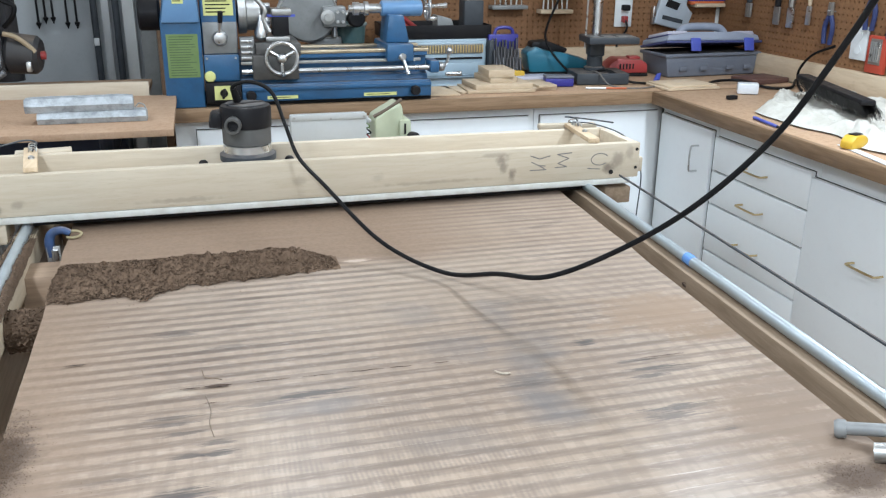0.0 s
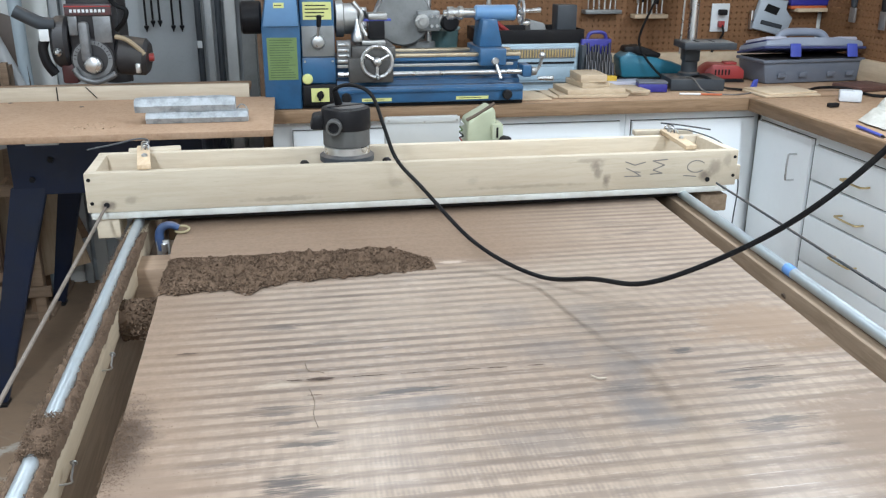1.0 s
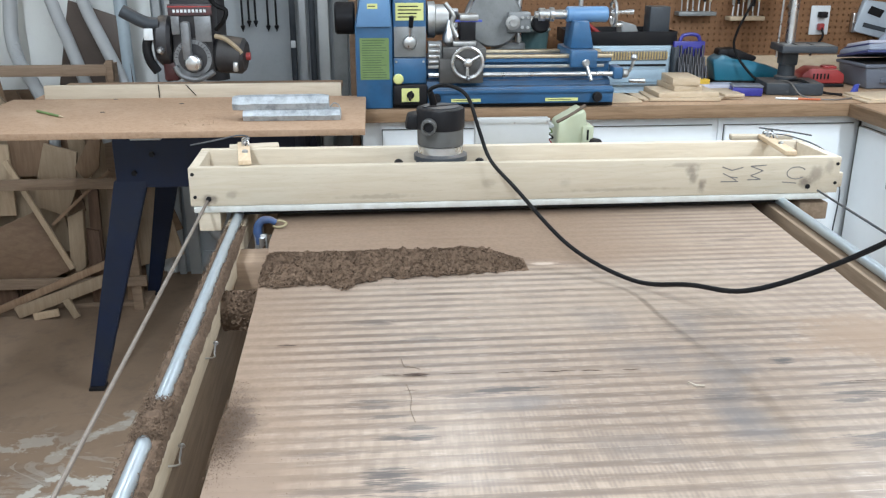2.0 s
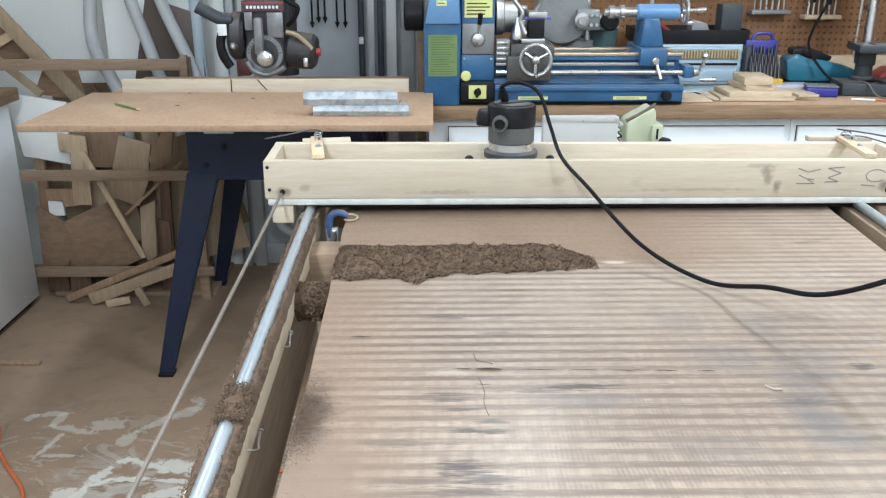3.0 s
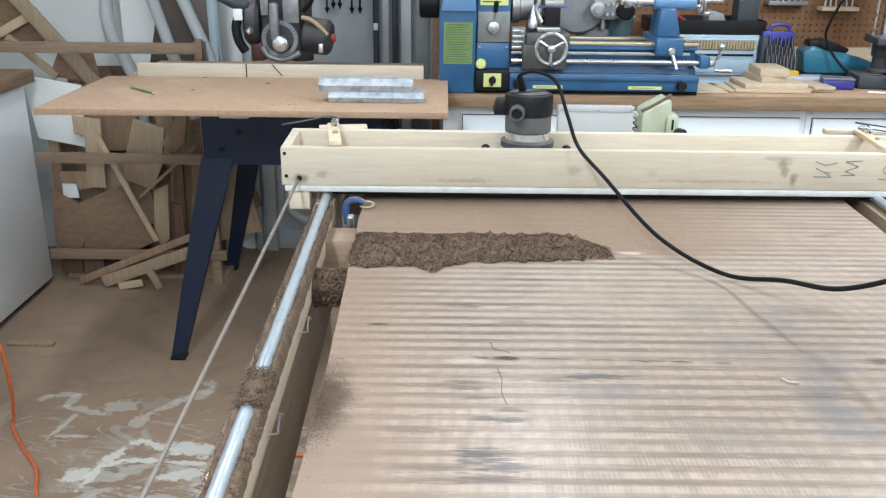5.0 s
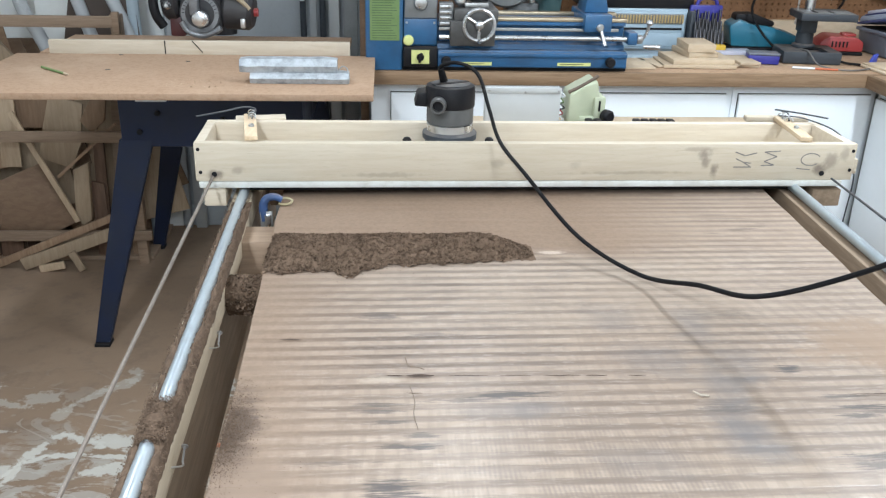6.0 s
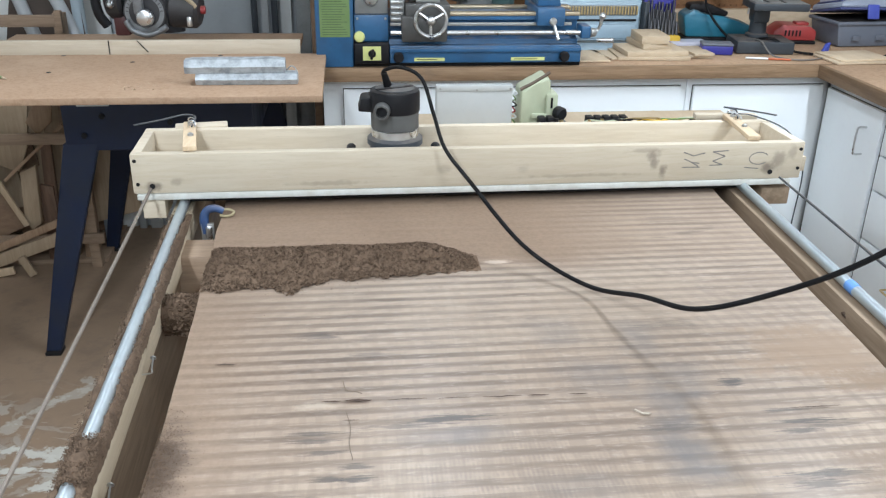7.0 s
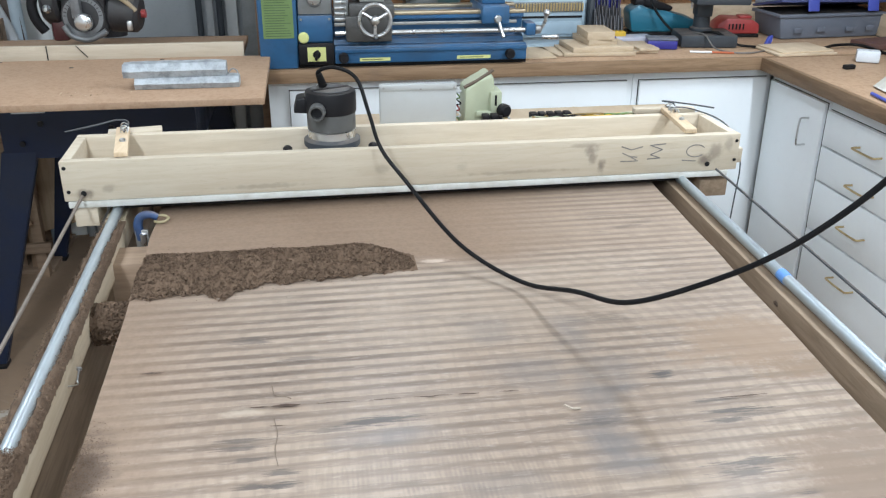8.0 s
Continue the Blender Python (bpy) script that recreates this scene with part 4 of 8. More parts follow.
def lathe():
    t = thing("metal_lathe", (0.4, 3.45, 0.91), "blue bench metalworking lathe with chuck, carriage and tailstock", "lathe")
    # gear cover, headstock and controls
    g = part("gear_cover", prism(nb(), [(-0.055, 0.912), (0.068, 0.912), (0.07, 1.185), (0.064, 1.32), (-0.03, 1.32), (-0.055, 1.19)], 0.30, pose(0, 3.255, 0), 0.006), BLUE, t)
    part("upper_cover", prism(nb(), [(-0.05, 1.186), (0.066, 1.186), (0.06, 1.318), (-0.028, 1.318)], 0.02, pose(0, 3.243, 0), 0.004), BLUE_PALE, t, "pale blue upper cover")
    label_plate(g, -0.04, 0.058, 1.012, 1.15, 3.2545, LABEL_GREEN, 16, LABEL_INK)
    label_plate(g, -0.012, 0.022, 1.245, 1.262, 3.2425, LABEL_YELLOW, 1)
    h = part("headstock", box(nb(), 0.071, 0.185, 3.275, 3.56, 0.925, 1.34, 0.008), BLUE, t)
    part("base_plate", box(nb(), 0.069, 0.84, 3.27, 3.54, 0.911, 0.925, 0.003), BLACK, t)
    label_plate(h, 0.082, 0.176, 1.205, 1.262, 3.2745, LABEL_YELLOW, 4)
    part("gear_plate", box(nb(), 0.075, 0.183, 3.266, 3.2747, 1.085, 1.185, 0.002), GREY_CAST, h, "oily grey lever plate")
    knob = part("lever_boss", turned(nb(), [(0.024, 0), (0.024, 0.012), (0.019, 0.02), (0.008, 0.022)], along((0.128, 3.266, 1.135), (0.128, 3.2, 1.135)), 22), STEEL, h, "round steel lever boss")
    part("lever", rod(nb(), (0.128, 3.25, 1.15), (0.131, 3.235, 1.19), 0.004, 0.0055, 10), STEEL, knob)
    part("lever_grip", rod(nb(), (0.131, 3.236, 1.185), (0.134, 3.228, 1.222), 0.0075, 0.0085, 12, 0.002), BLACK, knob)
    part("control_panel", box(nb(), 0.072, 0.184, 3.262, 3.2747, 0.997, 1.082, 0.003), BLUE, h, "blue control panel")
    for x in (0.082, 0.174):
        part("screw", rod(nb(), (x, 3.262, 1.07), (x, 3.2595, 1.07), 0.004, seg=10), STEEL, h)
    part("start_button", turned(nb(), [(0.018, 0), (0.018, 0.008), (0.015, 0.013), (0.01, 0.014)], along((0.088, 3.262, 1.012), (0.088, 3.2, 1.012)), 20), LABEL_YELLOW, h, "round yellow push button")
    sw = part("switch_box", box(nb(), 0.07, 0.186, 3.245, 3.2745, 0.925, 0.993, 0.006), BLACK, h, "black switch box")
    label_plate(sw, 0.098, 0.158, 0.937, 0.983, 3.2448, LABEL_YELLOW, 0)
    part("switch_knob", box(turned(nb(), [(0.013, 0), (0.012, 0.006)], along((0.128, 3.2436, 0.959), (0.128, 3.2, 0.959)), 18), 0.1235, 0.1325, 3.226, 3.238, 0.942, 0.976, 0.003, Matrix.Translation((0.128, 0, 0.959)) @ pose(0, 0, 0, 0, 12, 0) @ Matrix.Translation((-0.128, 0, -0.959))), BLACK, sw, "black rotary knob")
    part("pulley_guard", rod(nb(), (-0.125, 3.40, 1.205), (-0.056, 3.40, 1.205), 0.055, seg=24, ease=0.006), BLACK, t, "black round pulley guard")
    # bed, ways, screws
    b = part("bed", prism(nb(), [(0, 0.985), (0.005, 1.0), (0.028, 1.005), (0.028, 1.06), (0.004, 1.064), (0.004, 1.076), (0.19, 1.076), (0.19, 1.064), (0.17, 1.06), (0.17, 1.005), (0.2, 1.0), (0.2, 0.985)], 0.64, pose(0.186, 3.27, 0, 0, 0, 90) @ Matrix.Diagonal((1, -1, 1, 1)), 0.0), BLUE, t, "blue cast lathe bed")
    part("chip_tray", prism(nb(), [(0.187, 0.926), (0.835, 0.926), (0.835, 0.975), (0.83, 0.984), (0.187, 0.984)], 0.25, pose(0, 3.248, 0), 0.004), BLUE, t, "blue plinth under the bed")
    part("plinth_step", box(nb(), 0.187, 0.834, 3.241, 3.2478, 0.962, 0.976, 0.002), BLUE, t, "raised lip along the plinth")
    for dy in (0.002, 0.155):
        part("way", box(nb(), 0.24, 0.83, 3.27 + dy, 3.27 + dy + 0.034, 1.0765, 1.088, 0.002), WAY_STEEL, b, "oily ground steel way")
    part("lead_screw", rod(nb(), (0.19, 3.243, 1.026), (0.825, 3.243, 1.026), 0.0085, seg=16), STEEL, t, "bright lead screw")
    part("gear_rack", box(nb(), 0.19, 0.8, 3.262, 3.272, 1.046, 1.056, 0.001), CAST, t)
    br = part("end_bracket", box(nb(), 0.826, 0.858, 3.225, 3.30, 1.008, 1.05, 0.005), BLUE, t)
    part("screw_end", rod(nb(), (0.858, 3.243, 1.026), (0.88, 3.243, 1.026), 0.016, 0.014, 16, 0.003), CAST, br)
    part("crank", tube(nb(), [(0.88, 3.243, 1.028), (0.89, 3.235, 1.05), (0.893, 3.23, 1.075)], 0.006, 8), STEEL, br)
    part("crank_ball", turned(nb(), [(0.003, -0.012), (0.009, -0.008), (0.0125, 0), (0.009, 0.008), (0.003, 0.012)], pose(0.894, 3.228, 1.082), 14), STEEL, br)
    part("crank_grip", rod(nb(), (0.882, 3.236, 1.002), (0.935, 3.215, 1.004), 0.006, 0.009, 12, 0.002), STEEL, br)
    for x, r in ((0.775, 0.017), (0.215, 0.017)):
        part("plinth_knob", turned(nb(), [(r, 0), (r, 0.012), (r * 0.8, 0.018)], along((x, 3.241, 0.948), (x, 3.1, 0.948)), 20), BLACK, t, "black round plinth knob")
    label_plate(t, 0.595, 0.71, 0.933, 0.944, 3.2475, LABEL_YELLOW, 1)
    label_plate(t, 0.268, 0.37, 0.933, 0.944, 3.2475, LABEL_YELLOW, 1)
    # chuck and spindle
    ck = part("chuck", turned(nb(), [(0.03, 0), (0.062, 0.004), (0.062, 0.028), (0.052, 0.032), (0.052, 0.075), (0.046, 0.08), (0.018, 0.081)], along((0.19, 3.37, 1.20), (0.4, 3.37, 1.20)), 32), CAST, t, "steel three-jaw chuck")
    for k in range(3):
        a = 2 * math.pi * k / 3 + 0.6
        part("jaw", box(nb(), 0.268, 0.30, -0.009, 0.009, 0.014, 0.042, 0.002, pose(0, 3.37, 1.20, math.degrees(a))), STEEL, ck)
    # carriage
    ca = part("saddle", box(nb(), 0.238, 0.385, 3.235, 3.50, 1.072, 1.118, 0.005), DARK_CAST, t, "grey cast saddle")
    part("apron_plate", box(nb(), 0.225, 0.375, 3.222, 3.262, 1.0, 1.082, 0.006), DARK_CAST, ca)
    part("rack_cover", box(nb(), 0.19, 0.236, 3.255, 3.30, 1.06, 1.135, 0.002), GREY_CAST, ca)
    for k in range(4):
        part("guard_fin", box(nb(), 0.192, 0.23, 3.247, 3.2548, 1.066 + k * 0.018, 1.074 + k * 0.018, 0.001), STEEL, ca)
    cs = part("cross_slide", box(nb(), 0.275, 0.355, 3.27, 3.46, 1.1185, 1.135, 0.003), CAST, ca)
    part("tool_block", box(nb(), 0.302, 0.356, 3.30, 3.37, 1.1355, 1.20, 0.003), BLACK, cs, "black steel tool block")
    part("tool_post", box(nb(), 0.30, 0.365, 3.295, 3.375, 1.2, 1.222, 0.004), CAST, cs)
    part("tool_clamp", box(nb(), 0.285, 0.378, 3.30, 3.32, 1.196, 1.2035, 0.001), LATCH_BLUE, cs, "blue clamp strip")
    part("post_handle", rod(nb(), (0.325, 3.33, 1.222), (0.35, 3.30, 1.28), 0.006, 0.008, 10), STEEL, cs)
    part("oil_spout", turned(nb(), [(0.006, 0), (0.02, 0.012), (0.022, 0.03), (0.012, 0.05), (0.004, 0.085)], pose(0.262, 3.29, 1.12), 16), STEEL, cs, "small steel oil cup")
    part("clamp_arm", tube(nb(), [(0.25, 3.29, 1.26), (0.278, 3.285, 1.22), (0.272, 3.285, 1.19), (0.29, 3.28, 1.15)], 0.008, 8), CAST, cs)
    handwheel(ca, (0.318, 3.195, 1.073), (0, -1, 0), 0.05, STEEL)
    part("wheel_shaft", rod(nb(), (0.318, 3.2, 1.073), (0.318, 3.224, 1.073), 0.01, seg=14), STEEL, ca)
    # tailstock
    ts = part("tailstock_base", box(nb(), 0.678, 0.772, 3.245, 3.48, 1.046, 1.105, 0.006), BLUE, t, "blue tailstock foot")
    part("tailstock_body", prism(nb(), [(0.682, 1.106), (0.765, 1.106), (0.745, 1.20), (0.692, 1.20)], 0.12, pose(0, 3.28, 0), 0.006), BLUE, ts, "tapered blue upright")
    part("barrel", rod(nb(), (0.675, 3.335, 1.218), (0.82, 3.335, 1.218), 0.027, seg=24, ease=0.004), BLUE_PALE, ts, "pale blue barrel")
    part("quill", turned(nb(), [(0.012, 0), (0.012, 0.012), (0.022, 0.014), (0.022, 0.034), (0.018, 0.036), (0.018, 0.05), (0.024, 0.052), (0.024, 0.066), (0.016, 0.068), (0.016, 0.115)], along((0.565, 3.335, 1.218), (0.8, 3.335, 1.218)), 20), STEEL, ts, "stepped steel quill and centre")
    handwheel(ts, (0.842, 3.335, 1.222), (1, 0, 0), 0.042, STEEL)
    part("wheel_handle", rod(nb(), (0.846, 3.31, 1.225), (0.905, 3.305, 1.228), 0.006, 0.009, 12, 0.002), STEEL, ts)
    part("clamp_lever", rod(nb(), (0.732, 3.24, 1.06), (0.748, 3.222, 1.005), 0.0055, 0.0075, 10, 0.002), STEEL, ts)
    part("lever_boss", turned(nb(), [(0.013, 0), (0.013, 0.012), (0.009, 0.016)], along((0.73, 3.246, 1.063), (0.73, 3.1, 1.063)), 16), STEEL, ts)
    part("lock_screw", rod(nb(), (0.725, 3.335, 1.245), (0.725, 3.335, 1.285), 0.008, 0.01, 12), STEEL, ts)
    return t


DARK_CAST = worn("oily_dark_casting", (0.10, 0.098, 0.094), (0.05, 0.048, 0.045), 0.45, 0.3, 16, 90, 0.6, 0.2)
WAY_STEEL = metal("oily_way", (0.56, 0.47, 0.34), 0.4, 20, 0.35)
lathe()


# ---- behind the lathe ----
def grinder():
    t = thing("bench_grinder", (0.5, 3.6, 0.91), "grey bench grinder with a round wheel guard", "grinder")
    part("foot", box(nb(), 0.40, 0.64, 3.56, 3.72, 0.911, 0.95, 0.006), GREY_CAST, t)
    part("pedestal", box(nb(), 0.46, 0.58, 3.59, 3.69, 0.9505, 1.10, 0.01), GREY_CAST, t)
    part("wheel_guard", turned(nb(), [(0.03, 0), (0.098, 0.004), (0.105, 0.012), (0.105, 0.05), (0.098, 0.058), (0.03, 0.06)], along((0.45, 3.60, 1.19), (0.45, 3.5, 1.19)), 40), GREY_CAST, t, "round grey wheel guard")
    part("bearing_bracket", box(nb(), 0.50, 0.585, 3.515, 3.56, 1.14, 1.215, 0.008), GREY_CAST, t)
    hub = part("hub", turned(nb(), [(0.026, 0), (0.026, 0.02), (0.014, 0.022), (0.014, 0.034)], along((0.515, 3.514, 1.178), (0.515, 3.4, 1.178)), 20), CAST, t)
    for a in range(4):
        x, z = 0.552 + 0.02 * (a % 2), 1.16 + 0.035 * (a // 2)
        part("bolt", rod(nb(), (x, 3.515, z), (x, 3.505, z), 0.006, seg=6), STEEL, hub)
    part("end_cap", turned(nb(), [(0.033, 0), (0.033, 0.03), (0.026, 0.036)], along((0.625, 3.56, 1.17), (0.625, 3.4, 1.17)), 24), BLACK, t, "black round end cap")
    part("shaft", rod(nb(), (0.47, 3.56, 1.18), (0.66, 3.575, 1.175), 0.02, seg=16), CAST, t)
    part("post", rod(nb(), (0.55, 3.58, 1.1), (0.55, 3.58, 1.32), 0.012, seg=12), STEEL, t)


grinder()
bk = thing("bucket", (0.64, 3.62, 0.91), "dusty dark teal plastic bucket with a rolled rim", "bucket")
part("body", turned(nb(), [(0.058, 0), (0.078, 0.225), (0.073, 0.225), (0.054, 0.006)], pose(0.61, 3.70, 0.912), 32), worn("smoky_green_plastic", (0.06, 0.12, 0.125), (0.11, 0.15, 0.15), 0.4, 0, 20, 80, 0.8, 0.1), bk)
part("rim", tube(nb(), [pose(0.61, 3.70, 1.137) @ Vector((0.079 * math.cos(a), 0.079 * math.sin(a), 0)) for a in [2 * math.pi * k / 28 for k in range(29)]], 0.006, 8, 1, False), worn("smoky_rim", (0.2, 0.25, 0.25), None, 0.4, 0, 20), bk)


def parts_cabinet():
    """A pale blue steel parts case with a glazed rack front and a black tray on it."""
    t = thing("parts_case", (1.0, 3.75, 0.91), "pale blue metal parts case with a black tray on top", "case")
    pale = worn("pale_blue_steel", (0.40, 0.52, 0.60), (0.28, 0.36, 0.43), 0.35, 0.1, 8, 80, 0.5, 0.05, 0.2)
    part("body", box(nb(), 0.79, 1.17, 3.66, 3.9, 0.911, 1.075, 0.004), pale, t)
    f = part("front_frame", prism(nb(), [(0.80, 0.925), (1.16, 0.925), (1.16, 1.065), (0.80, 1.065)], 0.012, pose(0, 3.646, 0), 0.003), pale, t)
    part("upper_window", box(nb(), 0.812, 1.148, 3.6425, 3.6458, 1.02, 1.058, 0.001), GREY_CAST, f, "ribbed rack behind the opening")
    bm = nb()
    for k in range(30):
        box(bm, 0.816 + k * 0.0113, 0.822 + k * 0.0113, 3.637, 3.6422, 1.024, 1.054, 0)
    part("rib", bm, BRASS, f, "row of small brass pieces")
    part("slot", box(nb(), 0.812, 1.148, 3.6425, 3.6458, 0.998, 1.006, 0.001), BLACK, f)
    part("lower_panel", box(nb(), 0.812, 1.148, 3.6415, 3.6458, 0.935, 0.985, 0.003), pale, f)
    part("sheet", box(nb(), 0.86, 1.16, 3.50, 3.63, 0.911, 0.919, 0.002), pale, t, "pale blue metal sheet lying in front")
    part("end_panel", box(nb(), 1.1705, 1.19, 3.62, 3.9, 0.911, 1.07, 0.002), DARK_GREY, t)
    tr = thing("tool_tray", (0.98, 3.78, 1.076), "black steel tray of pliers on the parts case", "tray")
    part("base", box(nb(), 0.77, 1.185, 3.67, 3.9, 1.076, 1.082, 0.002), BLACK, tr)
    for a in ((0.77, 1.185, 3.664, 3.67), (0.77, 1.185, 3.9, 3.906), (0.764, 0.77, 3.664, 3.906), (1.185, 1.191, 3.664, 3.906)):
        part("side", box(nb(), *a, 1.076, 1.128, 0.001), BLACK, tr)
    p = thing("pliers", (0.87, 3.75, 1.09), "red-handled pliers lying in the tray", "pliers")
    for d in (0, 0.03):
        part("grip", tube(nb(), [(0.80 + d, 3.72, 1.165), (0.84 + d, 3.73, 1.135), (0.875 + d, 3.74, 1.11)], 0.009, 8), RED, p, "red dipped handle")
    part("jaw", rod(nb(), (0.878, 3.735, 1.112), (0.95, 3.75, 1.10), 0.012, 0.006, 8), STEEL, p)
    solo("grey_block", box(nb(), 1.085, 1.165, 3.69, 3.77, 1.083, 1.22, 0.004, pose(0, 0, 0)), DARK_GREY, "dark grey upright box in the tray", "box")
    solo("grey_wedge", prism(nb(), [(0.98, 1.083), (1.06, 1.083), (1.035, 1.15), (0.975, 1.165)], 0.08, pose(0, 3.70, 0), 0.004), GREY_CAST, "worn grey metal wedge in the tray", "wedge")


parts_cabinet()


# ---- router, cords and sled fittings ----
def router():
    x, y = 0.138, 2.035
    t = thing("router", (x, y, 0.967), "black and grey fixed-base router standing in the sled", "router")
    at = pose(x, y, 0)
    part("base_ring", turned(nb(), [(0.05, 0.967), (0.062, 0.969), (0.062, 0.98), (0.05, 0.986), (0.05, 1.016), (0.0555, 1.02), (0.0555, 1.031), (0.047, 1.036)], at, 36), DARK_GREY, t, "dark cast base")
    part("clamp_collar", turned(nb(), [(0.045, 1.035), (0.047, 1.036), (0.047, 1.05), (0.045, 1.0515)], at, 36), STEEL, t, "bright steel collar")
    part("motor_body", turned(nb(), [(0.0455, 1.0512), (0.0475, 1.053), (0.0475, 1.084), (0.047, 1.0855)], at, 36), ROUTER_GREY, t, "grey motor body")
    cap = part("motor_cap", turned(nb(), [(0.049, 1.0855), (0.0498, 1.088), (0.0498, 1.122), (0.048, 1.127), (0.042, 1.129)], at, 36), BLACK, t, "black motor cap")
    part("top_plate", turned(nb(), [(0.039, 1.1292), (0.039, 1.1303)], at, 30), DARK_GREY, cap, "scuffed dark top plate")
    part("top_slot", box(nb(), x - 0.04, x + 0.04, y - 0.006, y + 0.006, 1.1304, 1.1318, 0.001, Matrix.Translation((x, y, 0)) @ pose(0, 0, 0, 0, 0, 25) @ Matrix.Translation((-x, -y, 0))), BLACK, cap)
    pt = part("port", turned(nb(), [(0.016, 0), (0.016, 0.016), (0.0145, 0.02), (0.011, 0.02), (0.0105, 0.004)], along((x - 0.026, y - 0.043, 1.097), (x - 0.038, y - 0.12, 1.095)), 20), ROUTER_GREY, cap, "round grey brush port")
    part("port_core", turned(nb(), [(0.0104, 0), (0.0104, 0.002)], along((x - 0.0275, y - 0.051, 1.0968), (x - 0.038, y - 0.12, 1.095)), 16), BLACK, pt)
    part("switch_housing", prism(nb(), [(-0.073, 1.085), (-0.044, 1.083), (-0.044, 1.115), (-0.066, 1.112)], 0.05, pose(x, y - 0.01, 0), 0.004), BLACK, t, "black switch housing")
    for dx in (-0.088, 0.078):
        k = part("hold_down_knob", turned(nb(), [(0.004, 0), (0.009, 0.004), (0.009, 0.008), (0.005, 0.012)], pose(x + dx, y - 0.035, 1.016), 14), BLACK, t, "dark hold-down knob")
        part("stud", rod(nb(), (x + dx, y - 0.035, 0.966), (x + dx, y - 0.035, 1.018), 0.004, seg=8), STEEL, k)
    part("sub_base", box(nb(), x - 0.105, x + 0.10, y - 0.062, y + 0.062, 0.9665, 0.9705, 0.001), DARK_GREY, t, "dark sub-base plate")


router()
cord = thing("power_cord", (0.14, 2.04, 1.145), "black rubber power cord looping up over the slab", "cord")
part("cable", tube(nb(), [(0.125, 2.046, 1.134), (0.116, 2.036, 1.162), (0.149, 2.012, 1.175), (0.188, 1.995, 1.156), (0.207, 1.949, 1.099), (0.222, 1.883, 1.052), (0.256, 1.785, 1.021), (0.329, 1.647, 0.955), (0.41, 1.54, 0.931), (0.462, 1.429, 0.965), (0.503, 1.337, 0.991), (0.568, 1.267, 1.046), (0.625, 1.184, 1.127), (0.68, 1.123, 1.222), (0.704, 1.07, 1.318), (0.72, 1.016, 1.424), (0.732, 0.955, 1.56), (0.738, 0.9, 1.75), (0.742, 0.86, 2.05), (0.742, 0.84, CEIL - 0.01)], 0.0037, 12, 8), RUBBER, cord)
part("strain_relief", rod(nb(), (0.125, 2.046, 1.132), (0.117, 2.037, 1.16), 0.0085, 0.006, 12, 0.001), RUBBER, cord, "ribbed strain relief")
hook = thing("ceiling_hook", (0.742, 0.84, CEIL), "steel hook in the ceiling holding the cord", "hook")
part("shank", tube(nb(), [(0.742, 0.84, CEIL), (0.742, 0.84, CEIL - 0.03), (0.752, 0.84, CEIL - 0.045), (0.742, 0.84, CEIL - 0.055), (0.732, 0.84, CEIL - 0.045)], 0.003, 8), STEEL, hook)

solo("pull_rope", tube(nb(), [(-0.329, 1.944, 0.963), (-0.333, 1.6, 0.936), (-0.342, 1.0, 0.888), (-0.353, 0.3, 0.833), (-0.36, -0.2, 0.80), (-0.36, -0.25, 0.79)], 0.0031, 8, 6), worn("grey_rope", (0.18, 0.15, 0.125), (0.13, 0.105, 0.085), 0.8, 0, 40, 200, 0.6, 0.5), "taut grey-brown pull rope tied to the sled", "rope", "pull ropes")
solo("pull_rope", tube(nb(), [(0.912, 1.936, 0.962), (0.87, 1.45, 0.968), (0.827, 1.0, 0.977), (0.76, 0.3, 0.99), (0.72, -0.2, 1.0)], 0.0023, 8, 6), DARK_GREY, "taut dark grey pull rope tied to the sled", "rope", "pull ropes")
post = thing("pull_post", (0.2, -0.27, 0), "wooden post frame that the pull ropes are tied to", "frame")
part("crossbar", box(nb(), -0.45, 0.85, -0.30, -0.24, 0.76, 1.03, 0.004), DIRTY_WOOD, post)
for x in (-0.40, 0.78):
    part("post", box(nb(), x - 0.04, x + 0.04, -0.36, -0.301, 0, 1.03, 0.004), DIRTY_WOOD, post)


